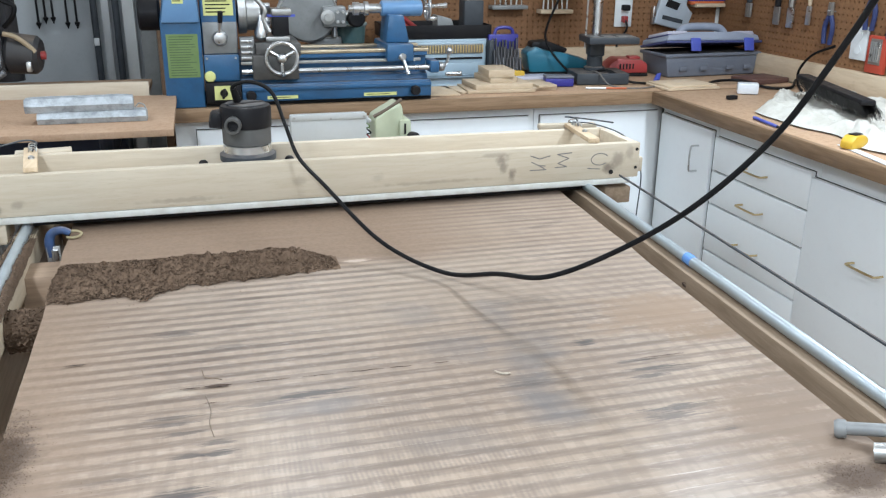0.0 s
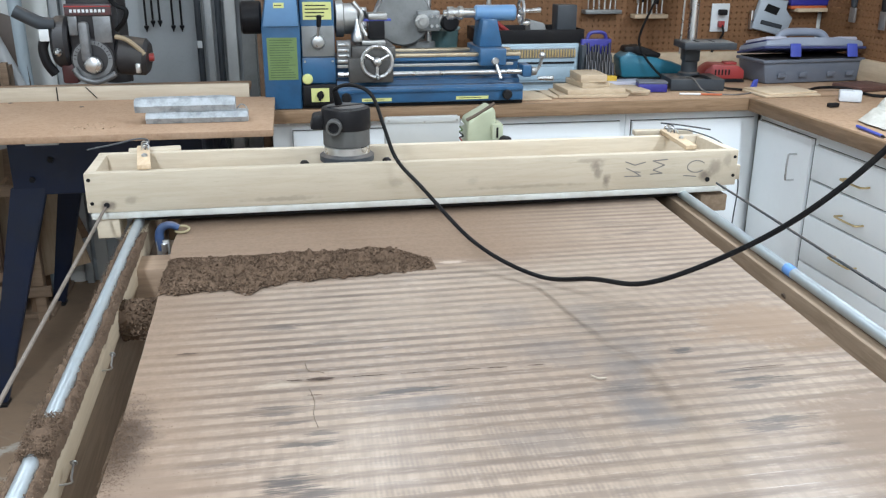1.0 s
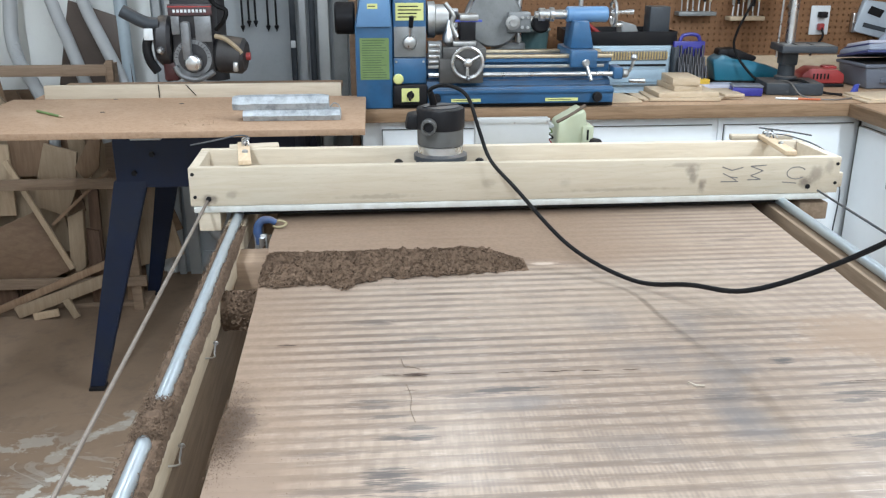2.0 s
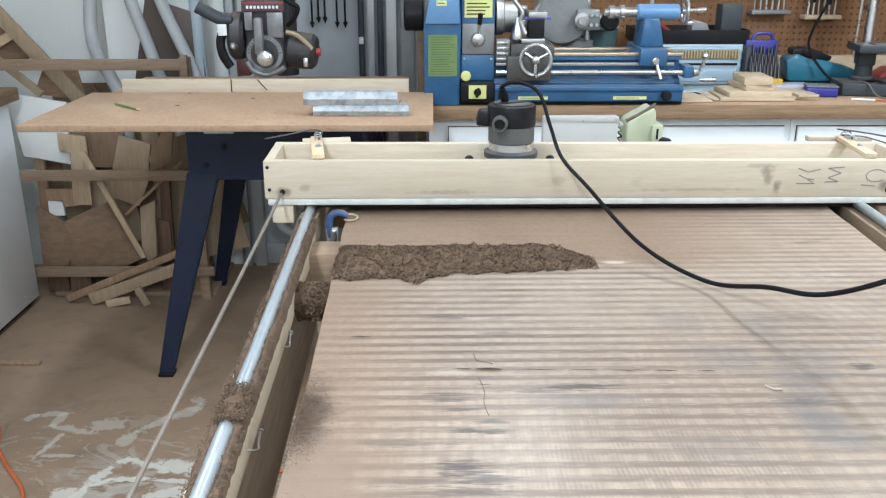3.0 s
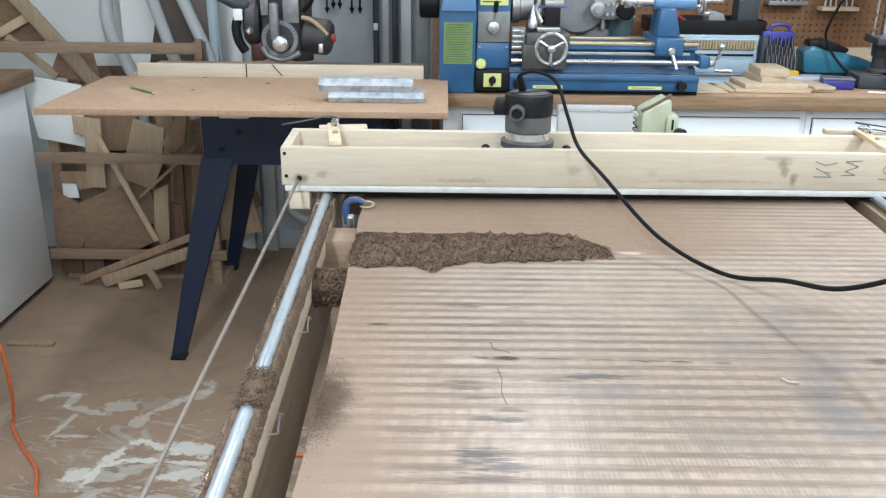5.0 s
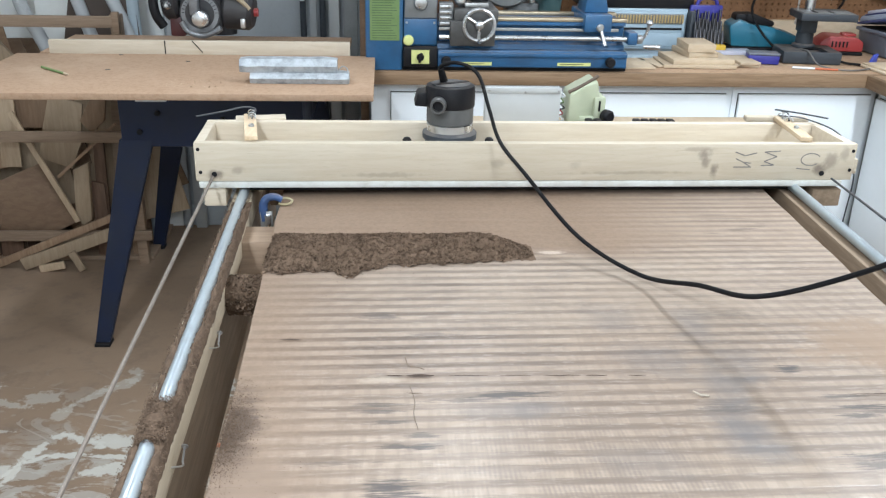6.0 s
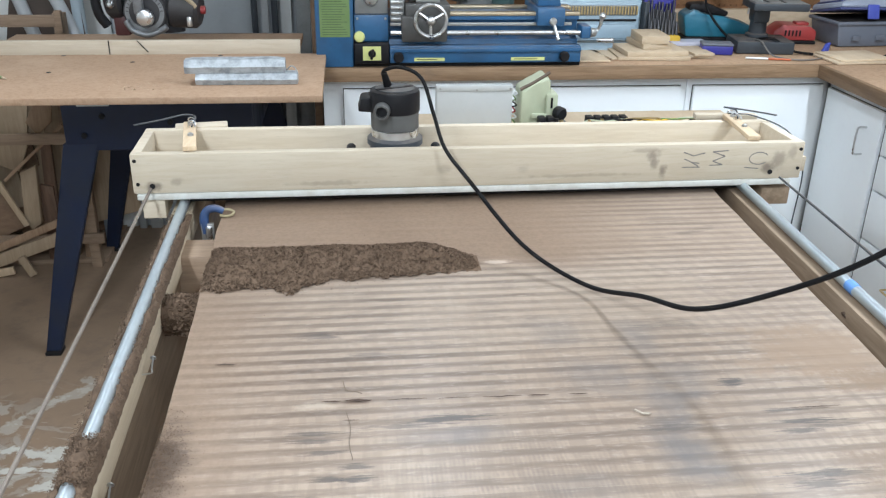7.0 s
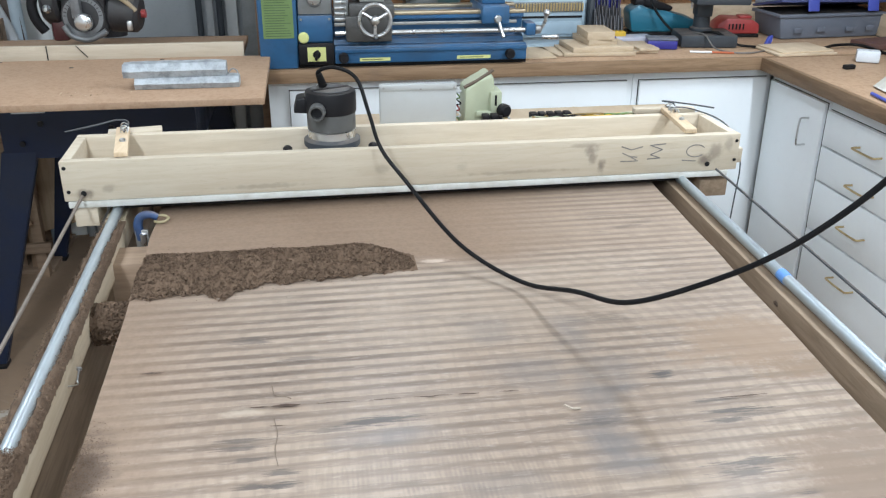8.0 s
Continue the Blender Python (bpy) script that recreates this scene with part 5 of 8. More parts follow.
def sled_latch(u, flip):
    """A small wooden bar across the sled, held by a wire spring."""
    t = thing("sled_latch", SL @ Vector((u, 0.09, 1.031)), "small wooden cross bar with a wire spring on the sled", "latch", "sled latches")
    a, b = SL @ Vector((u, 0.01, 1.0335)), SL @ Vector((u + flip * 0.02, 0.175, 1.0335))
    d = b - a
    m = Matrix.Translation(a) @ pose(0, 0, 0, 0, 0, -math.degrees(math.atan2(d.x, d.y)))
    part("bar", box(nb(), -0.0125, 0.0125, 0, d.length + 0.012, -0.001, 0.009, 0.002, m), PINE_Y, t)
    part("backing", box(nb(), -0.06 if flip > 0 else -0.03, 0.075, d.length - 0.002, d.length + 0.035, -0.006, 0.0, 0.002, m) if flip < 0 else box(nb(), -0.07, 0.07, d.length + 0.016, d.length + 0.04, -0.008, 0.004, 0.002, m), PINE, t)
    for k in (0.25, 0.72):
        part("screw", turned(nb(), [(0.006, 0), (0.0055, 0.004), (0.002, 0.006)], m @ Matrix.Translation((0.002, d.length * k + 0.03, 0.009)), 10), CAST, t)
    wire = [m @ Vector(p) for p in ((0.004, d.length * 0.75, 0.012), (0.012, d.length, 0.02), (-0.01, d.length + 0.012, 0.023), (flip * 0.05, d.length + 0.01, 0.016), (flip * 0.11, d.length + 0.012, 0.006))]
    part("spring_wire", tube(nb(), wire, 0.0018, 6), DARK_GREY, t)
    coil = [m @ (Vector((0.004, d.length * 0.72, 0.012)) + Vector((0.007 * math.cos(q), q * 0.0035, 0.007 * math.sin(q)))) for q in [k * 0.7 for k in range(30)]]
    part("spring", tube(nb(), coil, 0.0014, 5, 2), STEEL, t)


sled_latch(0.109, -1)
sled_latch(SLEN - 0.108, 1)
solo("loose_wire", tube(nb(), [SL @ Vector(p) for p in ((SLEN - 0.09, 0.18, 1.045), (SLEN - 0.03, 0.17, 1.04), (SLEN + 0.03, 0.12, 1.015), (SLEN + 0.052, 0.08, 0.95), (SLEN + 0.04, 0.06, 0.84), (SLEN + 0.03, 0.06, 0.6), (SLEN + 0.05, 0.08, 0.2), (SLEN + 0.06, 0.1, 0.004))], 0.0017, 6), DARK_GREY, "thin grey wire hanging from the sled", "wire")

# pencil strokes on the sled's front, as plain marks
PENCIL = worn("pencil_mark", (0.17, 0.16, 0.16), (0.26, 0.24, 0.22), 0.7, 0, 60, 200, 0.8, 0.05)


def stroke(points, parent):
    bm = nb()
    for (a, b), (c2, d) in zip(points, points[1:]):
        u, v = Vector((a, 0, b)), Vector((c2, 0, d))
        w = (v - u).normalized().cross(Vector((0, 1, 0))) * 0.0011
        q = [bm.verts.new(SL @ (p + Vector((0, -0.0006, 0)))) for p in (u - w, v - w, v + w, u + w)]
        bm.faces.new(q)
    part("pencil_mark", bm, PENCIL, parent, "grey pencil strokes")


ux = 1.082
stroke([(ux, 1.014), (ux + 0.022, 1.006), (ux + 0.046, 1.012)], SLED)
stroke([(ux, 0.982), (ux + 0.038, 0.982)], SLED)
stroke([(ux + 0.003, 1.0), (ux + 0.02, 0.992), (ux + 0.036, 0.99)], SLED)
stroke([(ux + 0.02, 0.992), (ux + 0.034, 0.984)], SLED)
stroke([(ux + 0.096, 1.016), (ux + 0.062, 1.014), (ux + 0.09, 1.004), (ux + 0.064, 0.994), (ux + 0.086, 0.986), (ux + 0.058, 0.985)], SLED)
stroke([(ux + 0.164 + 0.021 * math.cos(a), 0.998 + 0.013 * math.sin(a)) for a in [0.5 + k * 0.42 for k in range(13)]], SLED)
stroke([(ux + 0.135, 0.979), (ux + 0.166, 0.976)], SLED)


# ---- dust and chips on the bench ----
def heap_height(x, y):
    """The chip bank: widest at the slab's edge, drawn to a tip."""
    f = (x + 0.215) / 0.475
    if x < -0.194 or f > 1:
        return 0.0
    top = 1.762 + 0.008 * noise.noise((x * 9, 2, 0)) - 0.06 * max(0, f - 0.82) / 0.18
    low = 1.594 + 0.045 * f + 0.016 * noise.noise((x * 11, 7, 0)) - 0.028 * math.exp(-((f - 0.34) / 0.07) ** 2)
    v = (y - low) / max(0.01, top - low)
    rag = 0.09 * noise.noise((x * 30, 1, 0)) + 0.07 * noise.noise((x * 70, y * 40, 5)) + 0.05 * noise.noise((x * 150, y * 150, 8))
    if v < rag - 0.04 or v > 1:
        return 0.0
    v = max(0.03, v)
    crown = min(1.0, v * 3.2) * min(1.0, (1 - v) * 1.7)
    tip = min(1.0, (1 - f) * 7)
    lump = 0.75 + 0.45 * noise.noise((x * 16, y * 22, 3)) + 0.5 * noise.noise((x * 44, y * 60, 9)) + 0.2 * noise.noise((x * 110, y * 110, 6))
    groove = 0.6 * max(0, 1 - abs(v - 0.62) / 0.14) * max(0, 1 - abs(f - 0.3) / 0.3)
    tip *= min(1.0, (x + 0.197) * 60)
    return max(0.0006, crown * tip * 0.03 * max(0.2, lump - groove))


def flakes(bm, n, seed, pick, size):
    rnd = random.Random(seed)
    for _ in range(n):
        p = pick(rnd)
        if p is None:
            continue
        s = size * rnd.uniform(0.5, 1.5)
        m = Matrix.Translation(p) @ pose(0, 0, 0, rnd.uniform(-48, 48), rnd.uniform(-48, 48), rnd.uniform(0, 360))
        q = [bm.verts.new(m @ Vector((a * s, b * s * rnd.uniform(0.25, 0.6), c2 * s))) for a, b, c2 in ((-1, -1, 0), (1, -1, 0.25), (1, 1, 0.1), (-1, 1, 0.3))]
        bm.faces.new(q)


def chip_heap():
    bm = nb()
    nx, ny = 240, 100
    xs = [-0.215 + 0.48 * i / nx for i in range(nx + 1)]
    ys = [1.53 + 0.26 * k / ny for k in range(ny + 1)]
    grid = {}
    for i, x in enumerate(xs):
        for k, y in enumerate(ys):
            h = heap_height(x, y)
            if h > 0:
                h += 0.0026 * noise.noise((x * 150, y * 150, 0)) + 0.0018 * noise.noise((x * 320, y * 320, 4))
                grid[i, k] = bm.verts.new((x, y, 0.9155 + max(0.0008, h)))
    for (i, k) in list(grid):
        q = [(i, k), (i + 1, k), (i + 1, k + 1), (i, k + 1)]
        if all(p in grid for p in q):
            bm.faces.new([grid[p] for p in q])
    for v in [v for v in bm.verts if not v.link_faces]:
        bm.verts.remove(v)

    def on_heap(r):
        x, y = r.uniform(-0.215, 0.262), r.uniform(1.54, 1.78)
        h = heap_height(x, y)
        return Vector((x, y, 0.9165 + h)) if h > 0.0012 else None

    flakes(bm, 30000, 4, on_heap, 0.0015)

    def round_heap(r):
        return Vector((r.gauss(0.0, 0.13), r.gauss(1.665, 0.05), 0.9175))

    flakes(bm, 1400, 5, lambda r: (lambda p: p if -0.2 < p.x < 0.5 and p.y < 1.9 else None)(round_heap(r)), 0.0006)
    solo("wood_chips", bm, CHIPS, "long heap of brown walnut chips on the slab", "wood chips", kind="stuff")
    bm = nb()

    def by_edge(r):
        x = -0.184 + abs(r.gauss(0, 0.016))
        y = r.gauss(1.15, 0.045)
        return Vector((x, y, 0.917)) if x < -0.07 and 0.9 < y < 1.27 else None

    flakes(bm, 6500, 6, by_edge, 0.0005)
    flakes(bm, 300, 8, lambda r: Vector((r.uniform(-0.178, -0.05), r.uniform(0.75, 1.1), 0.917)), 0.0004)
    flakes(bm, 900, 9, lambda r: Vector((0.675 + r.gauss(0, 0.02), 0.905 + r.gauss(0, 0.018), 0.917)), 0.0005)
    solo("sawdust", bm, DUST_HEAP, "scatter of dark sawdust along the slab's edge", "sawdust", kind="stuff")


chip_heap()


def crust(name, x0, y0, x1, y1, w, h, z, seed, label, density=1.0):
    """A ragged ridge of caked dust along a line."""
    bm = nb()
    a, b = Vector((x0, y0, z)), Vector((x1, y1, z))
    d = (b - a)
    n = max(6, int(d.length / 0.006))
    side = Vector((d.y, -d.x, 0)).normalized()
    rows = []
    for i in range(n + 1):
        f = i / n
        env = min(1, f * 6, (1 - f) * 6)
        s = (0.55 + 0.3 * noise.noise((i * 0.11, seed, 0)) + 0.25 * noise.noise((i * 0.47, seed, 4))) * env
        row = []
        for k in range(9):
            g = k / 8 * 2 - 1
            hh = h * s * (1 - g * g) + 0.0045 * noise.noise((i * 0.9, k * 1.3, seed)) * env
            row.append(bm.verts.new(a + d * f + side * g * w * (0.6 + 0.4 * s) + Vector((0, 0, hh))))
        rows.append(row)
    for p, q in zip(rows, rows[1:]):
        for k in range(8):
            bm.faces.new((p[k], p[k + 1], q[k + 1], q[k]))
    rnd = random.Random(seed)
    flakes(bm, int(2200 * density), seed, lambda r: a + d * r.uniform(0.03, 0.97) + side * r.uniform(-0.8, 0.8) * w + Vector((0, 0, h * r.uniform(0.1, 0.6))), 0.0010)
    solo(name, bm, DUST_HEAP, label, "sawdust", kind="stuff")


def wrail(y, off):
    return along_rail("w", y) + off


for off, seed in ((-0.0075, 61), (0.0165, 62)):
    for y0, y1 in ((0.5, 1.02), (0.94, 1.48), (1.4, 1.93)):
        crust("dust_ridge", wrail(y0, off), y0, wrail(y1, off), y1, 0.0105, 0.031 if off < 0 else 0.027, 0.9155, seed + int(y0 * 10), "ridge of brown dust along the pipe", (y1 - y0) * 2)
crust("dust_clump", wrail(1.10, 0.008), 1.105, wrail(1.195, 0.005), 1.195, 0.022, 0.023, 0.929, 11, "clump of caked brown dust on the rail", 2.0)
for k, (y0, y1, off, w, h) in enumerate(((0.6, 1.1, -0.0145, 0.007, 0.016), (1.2, 1.62, -0.015, 0.0065, 0.015), (1.6, 1.92, -0.015, 0.006, 0.013), (1.22, 1.52, 0.0085, 0.007, 0.013), (1.5, 1.9, 0.009, 0.006, 0.010), (0.72, 1.10, 0.009, 0.009, 0.018), (0.95, 1.05, 0.011, 0.011, 0.02), (1.2, 1.32, 0.011, 0.010, 0.019), (1.36, 1.47, 0.011, 0.010, 0.018), (1.05, 1.25, -0.0155, 0.009, 0.02), (1.3, 1.5, -0.0155, 0.008, 0.019), (1.65, 1.8, 0.0115, 0.009, 0.017))):
    crust("dust_ridge", wrail(y0, off + 0.006), y0, wrail(y1, off + 0.006), y1, w, h, 0.916, 12 + k, "ridge of brown dust along the pipe", (y1 - y0) * 1.5)


def dusty_bar():
    bm = nb()
    a, b = Vector((wrail(1.6, 0.02), 1.597, 0.872)), Vector((-0.15, 1.6, 0.872))
    n, seg = 26, 18
    rings = []
    for i in range(n + 1):
        c2 = a.lerp(b, i / n)
        ring = []
        for k in range(seg):
            q = 2 * math.pi * k / seg
            r = 0.030 + 0.004 * noise.noise((i * 0.5, k * 0.9, 3)) + (0.004 if math.sin(q) > 0.2 else 0)
            ring.append(bm.verts.new(c2 + Vector((0, math.cos(q) * r, math.sin(q) * r * 0.95))))
        rings.append(ring)
    for p, q in zip(rings, rings[1:]):
        for k in range(seg):
            bm.faces.new((p[k], p[(k + 1) % seg], q[(k + 1) % seg], q[k]))
    bm.faces.new(rings[0])
    bm.faces.new(rings[-1])
    flakes(bm, 1300, 21, lambda r: (lambda q, f: a.lerp(b, f) + Vector((0, math.cos(q), math.sin(q))) * 0.035)(r.uniform(-0.6, 3.7), r.random()), 0.0024)
    solo("cross_bar", bm, CHIPS, "round cross bar furred with dark wood dust", "bar")


dusty_bar()
solo("spacer_block", box(nb(), -0.262, -0.19, 1.78, 1.86, 0.82, 0.893, 0.004), RACK_WOOD, "small bare wooden spacer block by the rail", "block")

# bent nails in the rail
for y, z in ((1.412, 0.88), (1.14, 0.878)):
    x = along_rail("w", y) + 0.019
    nl = thing("bent_nail", (x, y, z), "bright bent nail in the rail's inner side", "nail", "nails in the rail")
    part("shank", tube(nb(), [(x - 0.006, y, z), (x + 0.012, y, z + 0.002), (x + 0.013, y + 0.002, z + 0.008), (x + 0.012, y + 0.02, z + 0.014)], 0.0013, 6), STEEL, nl)
    part("head", turned(nb(), [(0.0042, 0), (0.0042, 0.0015)], along((x + 0.012, y + 0.02, z + 0.014), (x + 0.012, y + 0.03, z + 0.018)), 10), STEEL, nl)

# blue clamp by the slab's corner
cl = thing("bar_clamp", (-0.205, 1.925, 0.915), "blue bar clamp with a yellow pad at the slab's corner", "clamp")
part("jaw", tube(nb(), [(-0.228, 1.912, 0.885), (-0.231, 1.912, 0.912), (-0.224, 1.912, 0.929), (-0.208, 1.912, 0.933), (-0.194, 1.912, 0.927)], lambda f: 0.0095 - 0.003 * f, 10, 5), worn("clamp_blue", (0.035, 0.075, 0.18), (0.03, 0.045, 0.09), 0.55, 0, 30, 80, 0.8, 0.2, 0.5), cl, "dusty blue curved jaw")
part("bar", box(nb(), -0.237, -0.213, 1.905, 1.912, 0.70, 0.905, 0.001), CAST, cl)
part("screw", rod(nb(), (-0.222, 1.9, 0.83), (-0.222, 1.9, 0.9), 0.006, seg=10), STEEL, cl)
part("pad", tube(nb(), [(-0.2, 1.908, 0.9205), (-0.19, 1.905, 0.9195), (-0.179, 1.907, 0.921), (-0.175, 1.913, 0.925), (-0.183, 1.915, 0.929), (-0.194, 1.914, 0.929)], 0.0026, 8, 5), worn("old_yellow", (0.3, 0.25, 0.14), None, 0.6), cl, "worn yellow jaw pad")

# steel clamp lying by the east rail, near the camera
cs = thing("steel_clamp", (0.745, 0.93, 0.917), "grey steel screw clamp at the slab's side", "clamp")
part("screw", rod(nb(), (0.712, 0.975, 0.928), (0.80, 0.90, 0.95), 0.0075, seg=14, ease=0.002), GREY_CAST, cs)
part("swivel", turned(nb(), [(0.009, 0), (0.011, 0.004), (0.010, 0.012)], along((0.705, 0.98, 0.926), (0.8, 0.9, 0.95)), 14), GREY_CAST, cs)
part("frame", tube(nb(), [(0.716, 0.93, 0.924), (0.735, 0.912, 0.93), (0.775, 0.875, 0.94), (0.83, 0.85, 0.93), (0.85, 0.86, 0.87), (0.84, 0.88, 0.80)], 0.011, 10), CAST, cs, "cast steel frame")

# knots, the crack and splinters in the slab's face
KNOT = worn("knot_bark", (0.07, 0.04, 0.028), (0.03, 0.02, 0.015), 0.9, 0, 60, 200, 0.8, 0.6)
FINE_CHECK = worn("fine_check", (0.19, 0.145, 0.11), None, 0.9)
SPLINTER = worn("torn_fibre", (0.42, 0.36, 0.29), (0.3, 0.25, 0.2), 0.8, 0, 60, 200, 0.8, 0.4)


def slit(x0, x1, y, w, name="crack", slope=-0.01):
    bm = nb()
    n = max(4, int((x1 - x0) / 0.004))
    up, dn = [], []
    for i in range(n + 1):
        f = i / n
        x = x0 + (x1 - x0) * f
        yy = y + slope * (x - x0) + 0.0016 * noise.noise((x * 90, y * 50, 0))
        ww = w * math.sin(math.pi * min(1, max(0.0, f))) * (0.6 + 0.6 * abs(noise.noise((x * 170, 3, 0)))) + 0.0002
        up.append(bm.verts.new((x, yy + ww, 0.9182)))
        dn.append(bm.verts.new((x, yy - ww, 0.9182)))
    for i in range(n):
        bm.faces.new((dn[i], dn[i + 1], up[i + 1], up[i]))
    part(name, bm, KNOT, SLAB, "dark open crack")


slit(0.03, 0.066, 1.267, 0.0042, "knot", -0.02)
slit(0.004, 0.028, 1.267, 0.0016, "knot", 0)
for a, b, w in ((0.085, 0.135, 0.0006), (0.15, 0.19, 0.0004), (0.205, 0.255, 0.0006), (0.262, 0.29, 0.0009), (0.315, 0.34, 0.0006)):
    slit(a, b, 1.266 - 0.026 * (a - 0.05), w * 1.6, "crack", -0.026)
slit(-0.14, -0.11, 1.367, 0.0018, "knot", 0)
slit(0.03, 0.05, 1.225, 0.0008, "crack", 0)
slit(0.585, 0.65, 1.205, 0.0010, "crack", 0.02)
for x, y, turn in ((0.392, 1.213, -40), (0.40, 1.208, 5)):
    bm = nb()
    box(bm, -0.006, 0.006, -0.0011, 0.0011, 0, 0.002, 0.0004, Matrix.Translation((x, y, 0.9175)) @ pose(0, 0, 0, 0, 8, turn))
    part("splinter", bm, SPLINTER, SLAB, "torn pale splinter")
bm = nb()
tube(bm, [(0.03, 1.315, 0.9172), (0.034, 1.294, 0.9172), (0.046, 1.29, 0.9165), (0.054, 1.284, 0.9165)], 0.0006, 5)
part("check", bm, FINE_CHECK, SLAB, "fine check")
bm = nb()
tube(bm, [(0.034, 1.245, 0.917), (0.039, 1.21, 0.917), (0.037, 1.18, 0.917), (0.041, 1.15, 0.917)], 0.0005, 5)
part("check", bm, FINE_CHECK, SLAB, "fine check")


# ---- electronics behind the sled ----
def low_bench():
    t = thing("low_bench", (0.7, 2.7, 0), "low plywood stand behind the sled", "bench")
    part("top", box(nb(), 0.20, 1.2, 2.5, 2.9, 0.828, 0.846, 0.002), PLY, t)
    for x in (0.25, 1.15):
        for y in (2.54, 2.86):
            part("leg", box(nb(), x - 0.03, x + 0.03, y - 0.03, y + 0.03, 0, 0.8275, 0.003), DIRTY_WOOD, t)


low_bench()
ps = thing("control_box", (0.4, 2.76, 0.846), "grey sheet metal electrical chassis standing open", "chassis")
part("cover", box(nb(), 0.288, 0.502, 2.70, 2.735, 0.8465, 0.975, 0.004), CHASSIS, ps)
part("lip", box(nb(), 0.288, 0.502, 2.6965, 2.6995, 0.962, 0.978, 0.001), CHASSIS, ps, "folded top lip")
for x, z in ((0.298, 0.97), (0.40, 0.965), (0.494, 0.968), (0.298, 0.87), (0.42, 0.868)):
    part("screw", rod(nb(), (x, 2.6999, z), (x, 2.6945, z), 0.003, seg=8), CAST, ps)
bm = nb()
for k in range(26):
    box(bm, 0.295 + k * 0.008, 0.299 + k * 0.008, 2.705, 2.73, 0.9752, 0.9764, 0)
part("vent_fin", bm, CHASSIS, ps, "row of small vent fins")
for k in range(6):
    z = 0.86 + k * 0.017
    part("wire", tube(nb(), [(0.503, 2.72, z), (0.512 + 0.004 * (k % 2), 2.712, z + 0.006), (0.508, 2.715, z + 0.014), (0.504, 2.72, z + 0.017)], 0.0022, 6), (LABEL_GREEN, WHITE_STRIP, RED, BLACK)[k % 4], ps)
hs = thing("drive_housing", (0.57, 2.76, 0.846), "cream-green moulded machine housing with a black knob", "housing")
part("shell", prism(nb(), [(0.524, 0.847), (0.603, 0.847), (0.61, 0.93), (0.606, 0.992), (0.596, 1.003), (0.56, 0.98), (0.525, 0.962)], 0.10, pose(0, 2.69, 0), 0.008), CREAM, hs)
part("top_strip", tube(nb(), [(0.522, 2.70, 0.965), (0.557, 2.70, 0.982), (0.594, 2.70, 1.005), (0.604, 2.70, 1.012)], 0.005, 8), worn("brown_strip", (0.12, 0.085, 0.06), None, 0.6), hs, "brown trim along the slope")
part("side_cover", box(nb(), 0.594, 0.628, 2.682, 2.76, 0.86, 0.955, 0.006), CREAM, hs)
part("front_boss", box(nb(), 0.555, 0.60, 2.682, 2.692, 0.885, 0.90, 0.003), CREAM, hs)
part("scale_slot", box(nb(), 0.607, 0.613, 2.6805, 2.684, 0.915, 0.945, 0.001), BLACK, hs)
part("knob", turned(nb(), [(0.019, 0), (0.019, 0.018), (0.014, 0.024)], along((0.628, 2.684, 0.902), (0.66, 2.62, 0.902)), 20), BLACK, hs, "black round knob")
part("pipe_end", rod(nb(), (0.632, 2.70, 0.86), (0.655, 2.70, 0.875), 0.008, seg=12), STEEL, hs)


def circuit():
    t = thing("circuit_board", (0.85, 2.68, 0.846), "bare circuit board with terminals and wires", "circuit board")
    part("board", box(nb(), 0.52, 1.12, 2.60, 2.674, 0.8465, 0.852, 0.001), worn("board_brown", (0.16, 0.11, 0.05), (0.10, 0.12, 0.05), 0.5, 0, 40, 200, 0.7), t)
    for x0, n in ((0.565, 2), (0.70, 5)):
        for k in range(n):
            part("terminal", box(nb(), x0 + k * 0.024, x0 + k * 0.024 + 0.020, 2.63, 2.66, 0.8525, 0.902, 0.003), BLACK, t, "black terminal block")
    rnd = random.Random(5)
    for k in range(16):
        x = rnd.uniform(0.6, 1.08)
        m_ = (BRASS, STEEL, BLACK, BRASS, BLACK, CREAM)[k % 6]
        part("component", rod(nb(), (x, 2.63, 0.8525), (x + rnd.uniform(-0.01, 0.01), 2.63, 0.885 + rnd.uniform(0, 0.016)), 0.005, 0.006, 10), m_, t)
    for k in range(7):
        x = 0.72 + k * 0.05
        m_ = (CREAM, BLACK, BRASS, YELLOW, LABEL_GREEN, CREAM, BLACK)[k]
        part("wire", tube(nb(), [(x - 0.05, 2.64, 0.86), (x - 0.02, 2.63, 0.892), (x + 0.03, 2.62, 0.892 + 0.004 * (k % 3)), (x + 0.09, 2.63, 0.893), (x + 0.13, 2.64, 0.86)], 0.0025, 6), m_, t)
    part("coil", rod(nb(), (1.06, 2.62, 0.89), (1.10, 2.62, 0.892), 0.014, seg=14), CAST, t)
    part("stand", box(nb(), 1.05, 1.12, 2.605, 2.64, 0.8525, 0.8605, 0.001), PLY, t)


circuit()

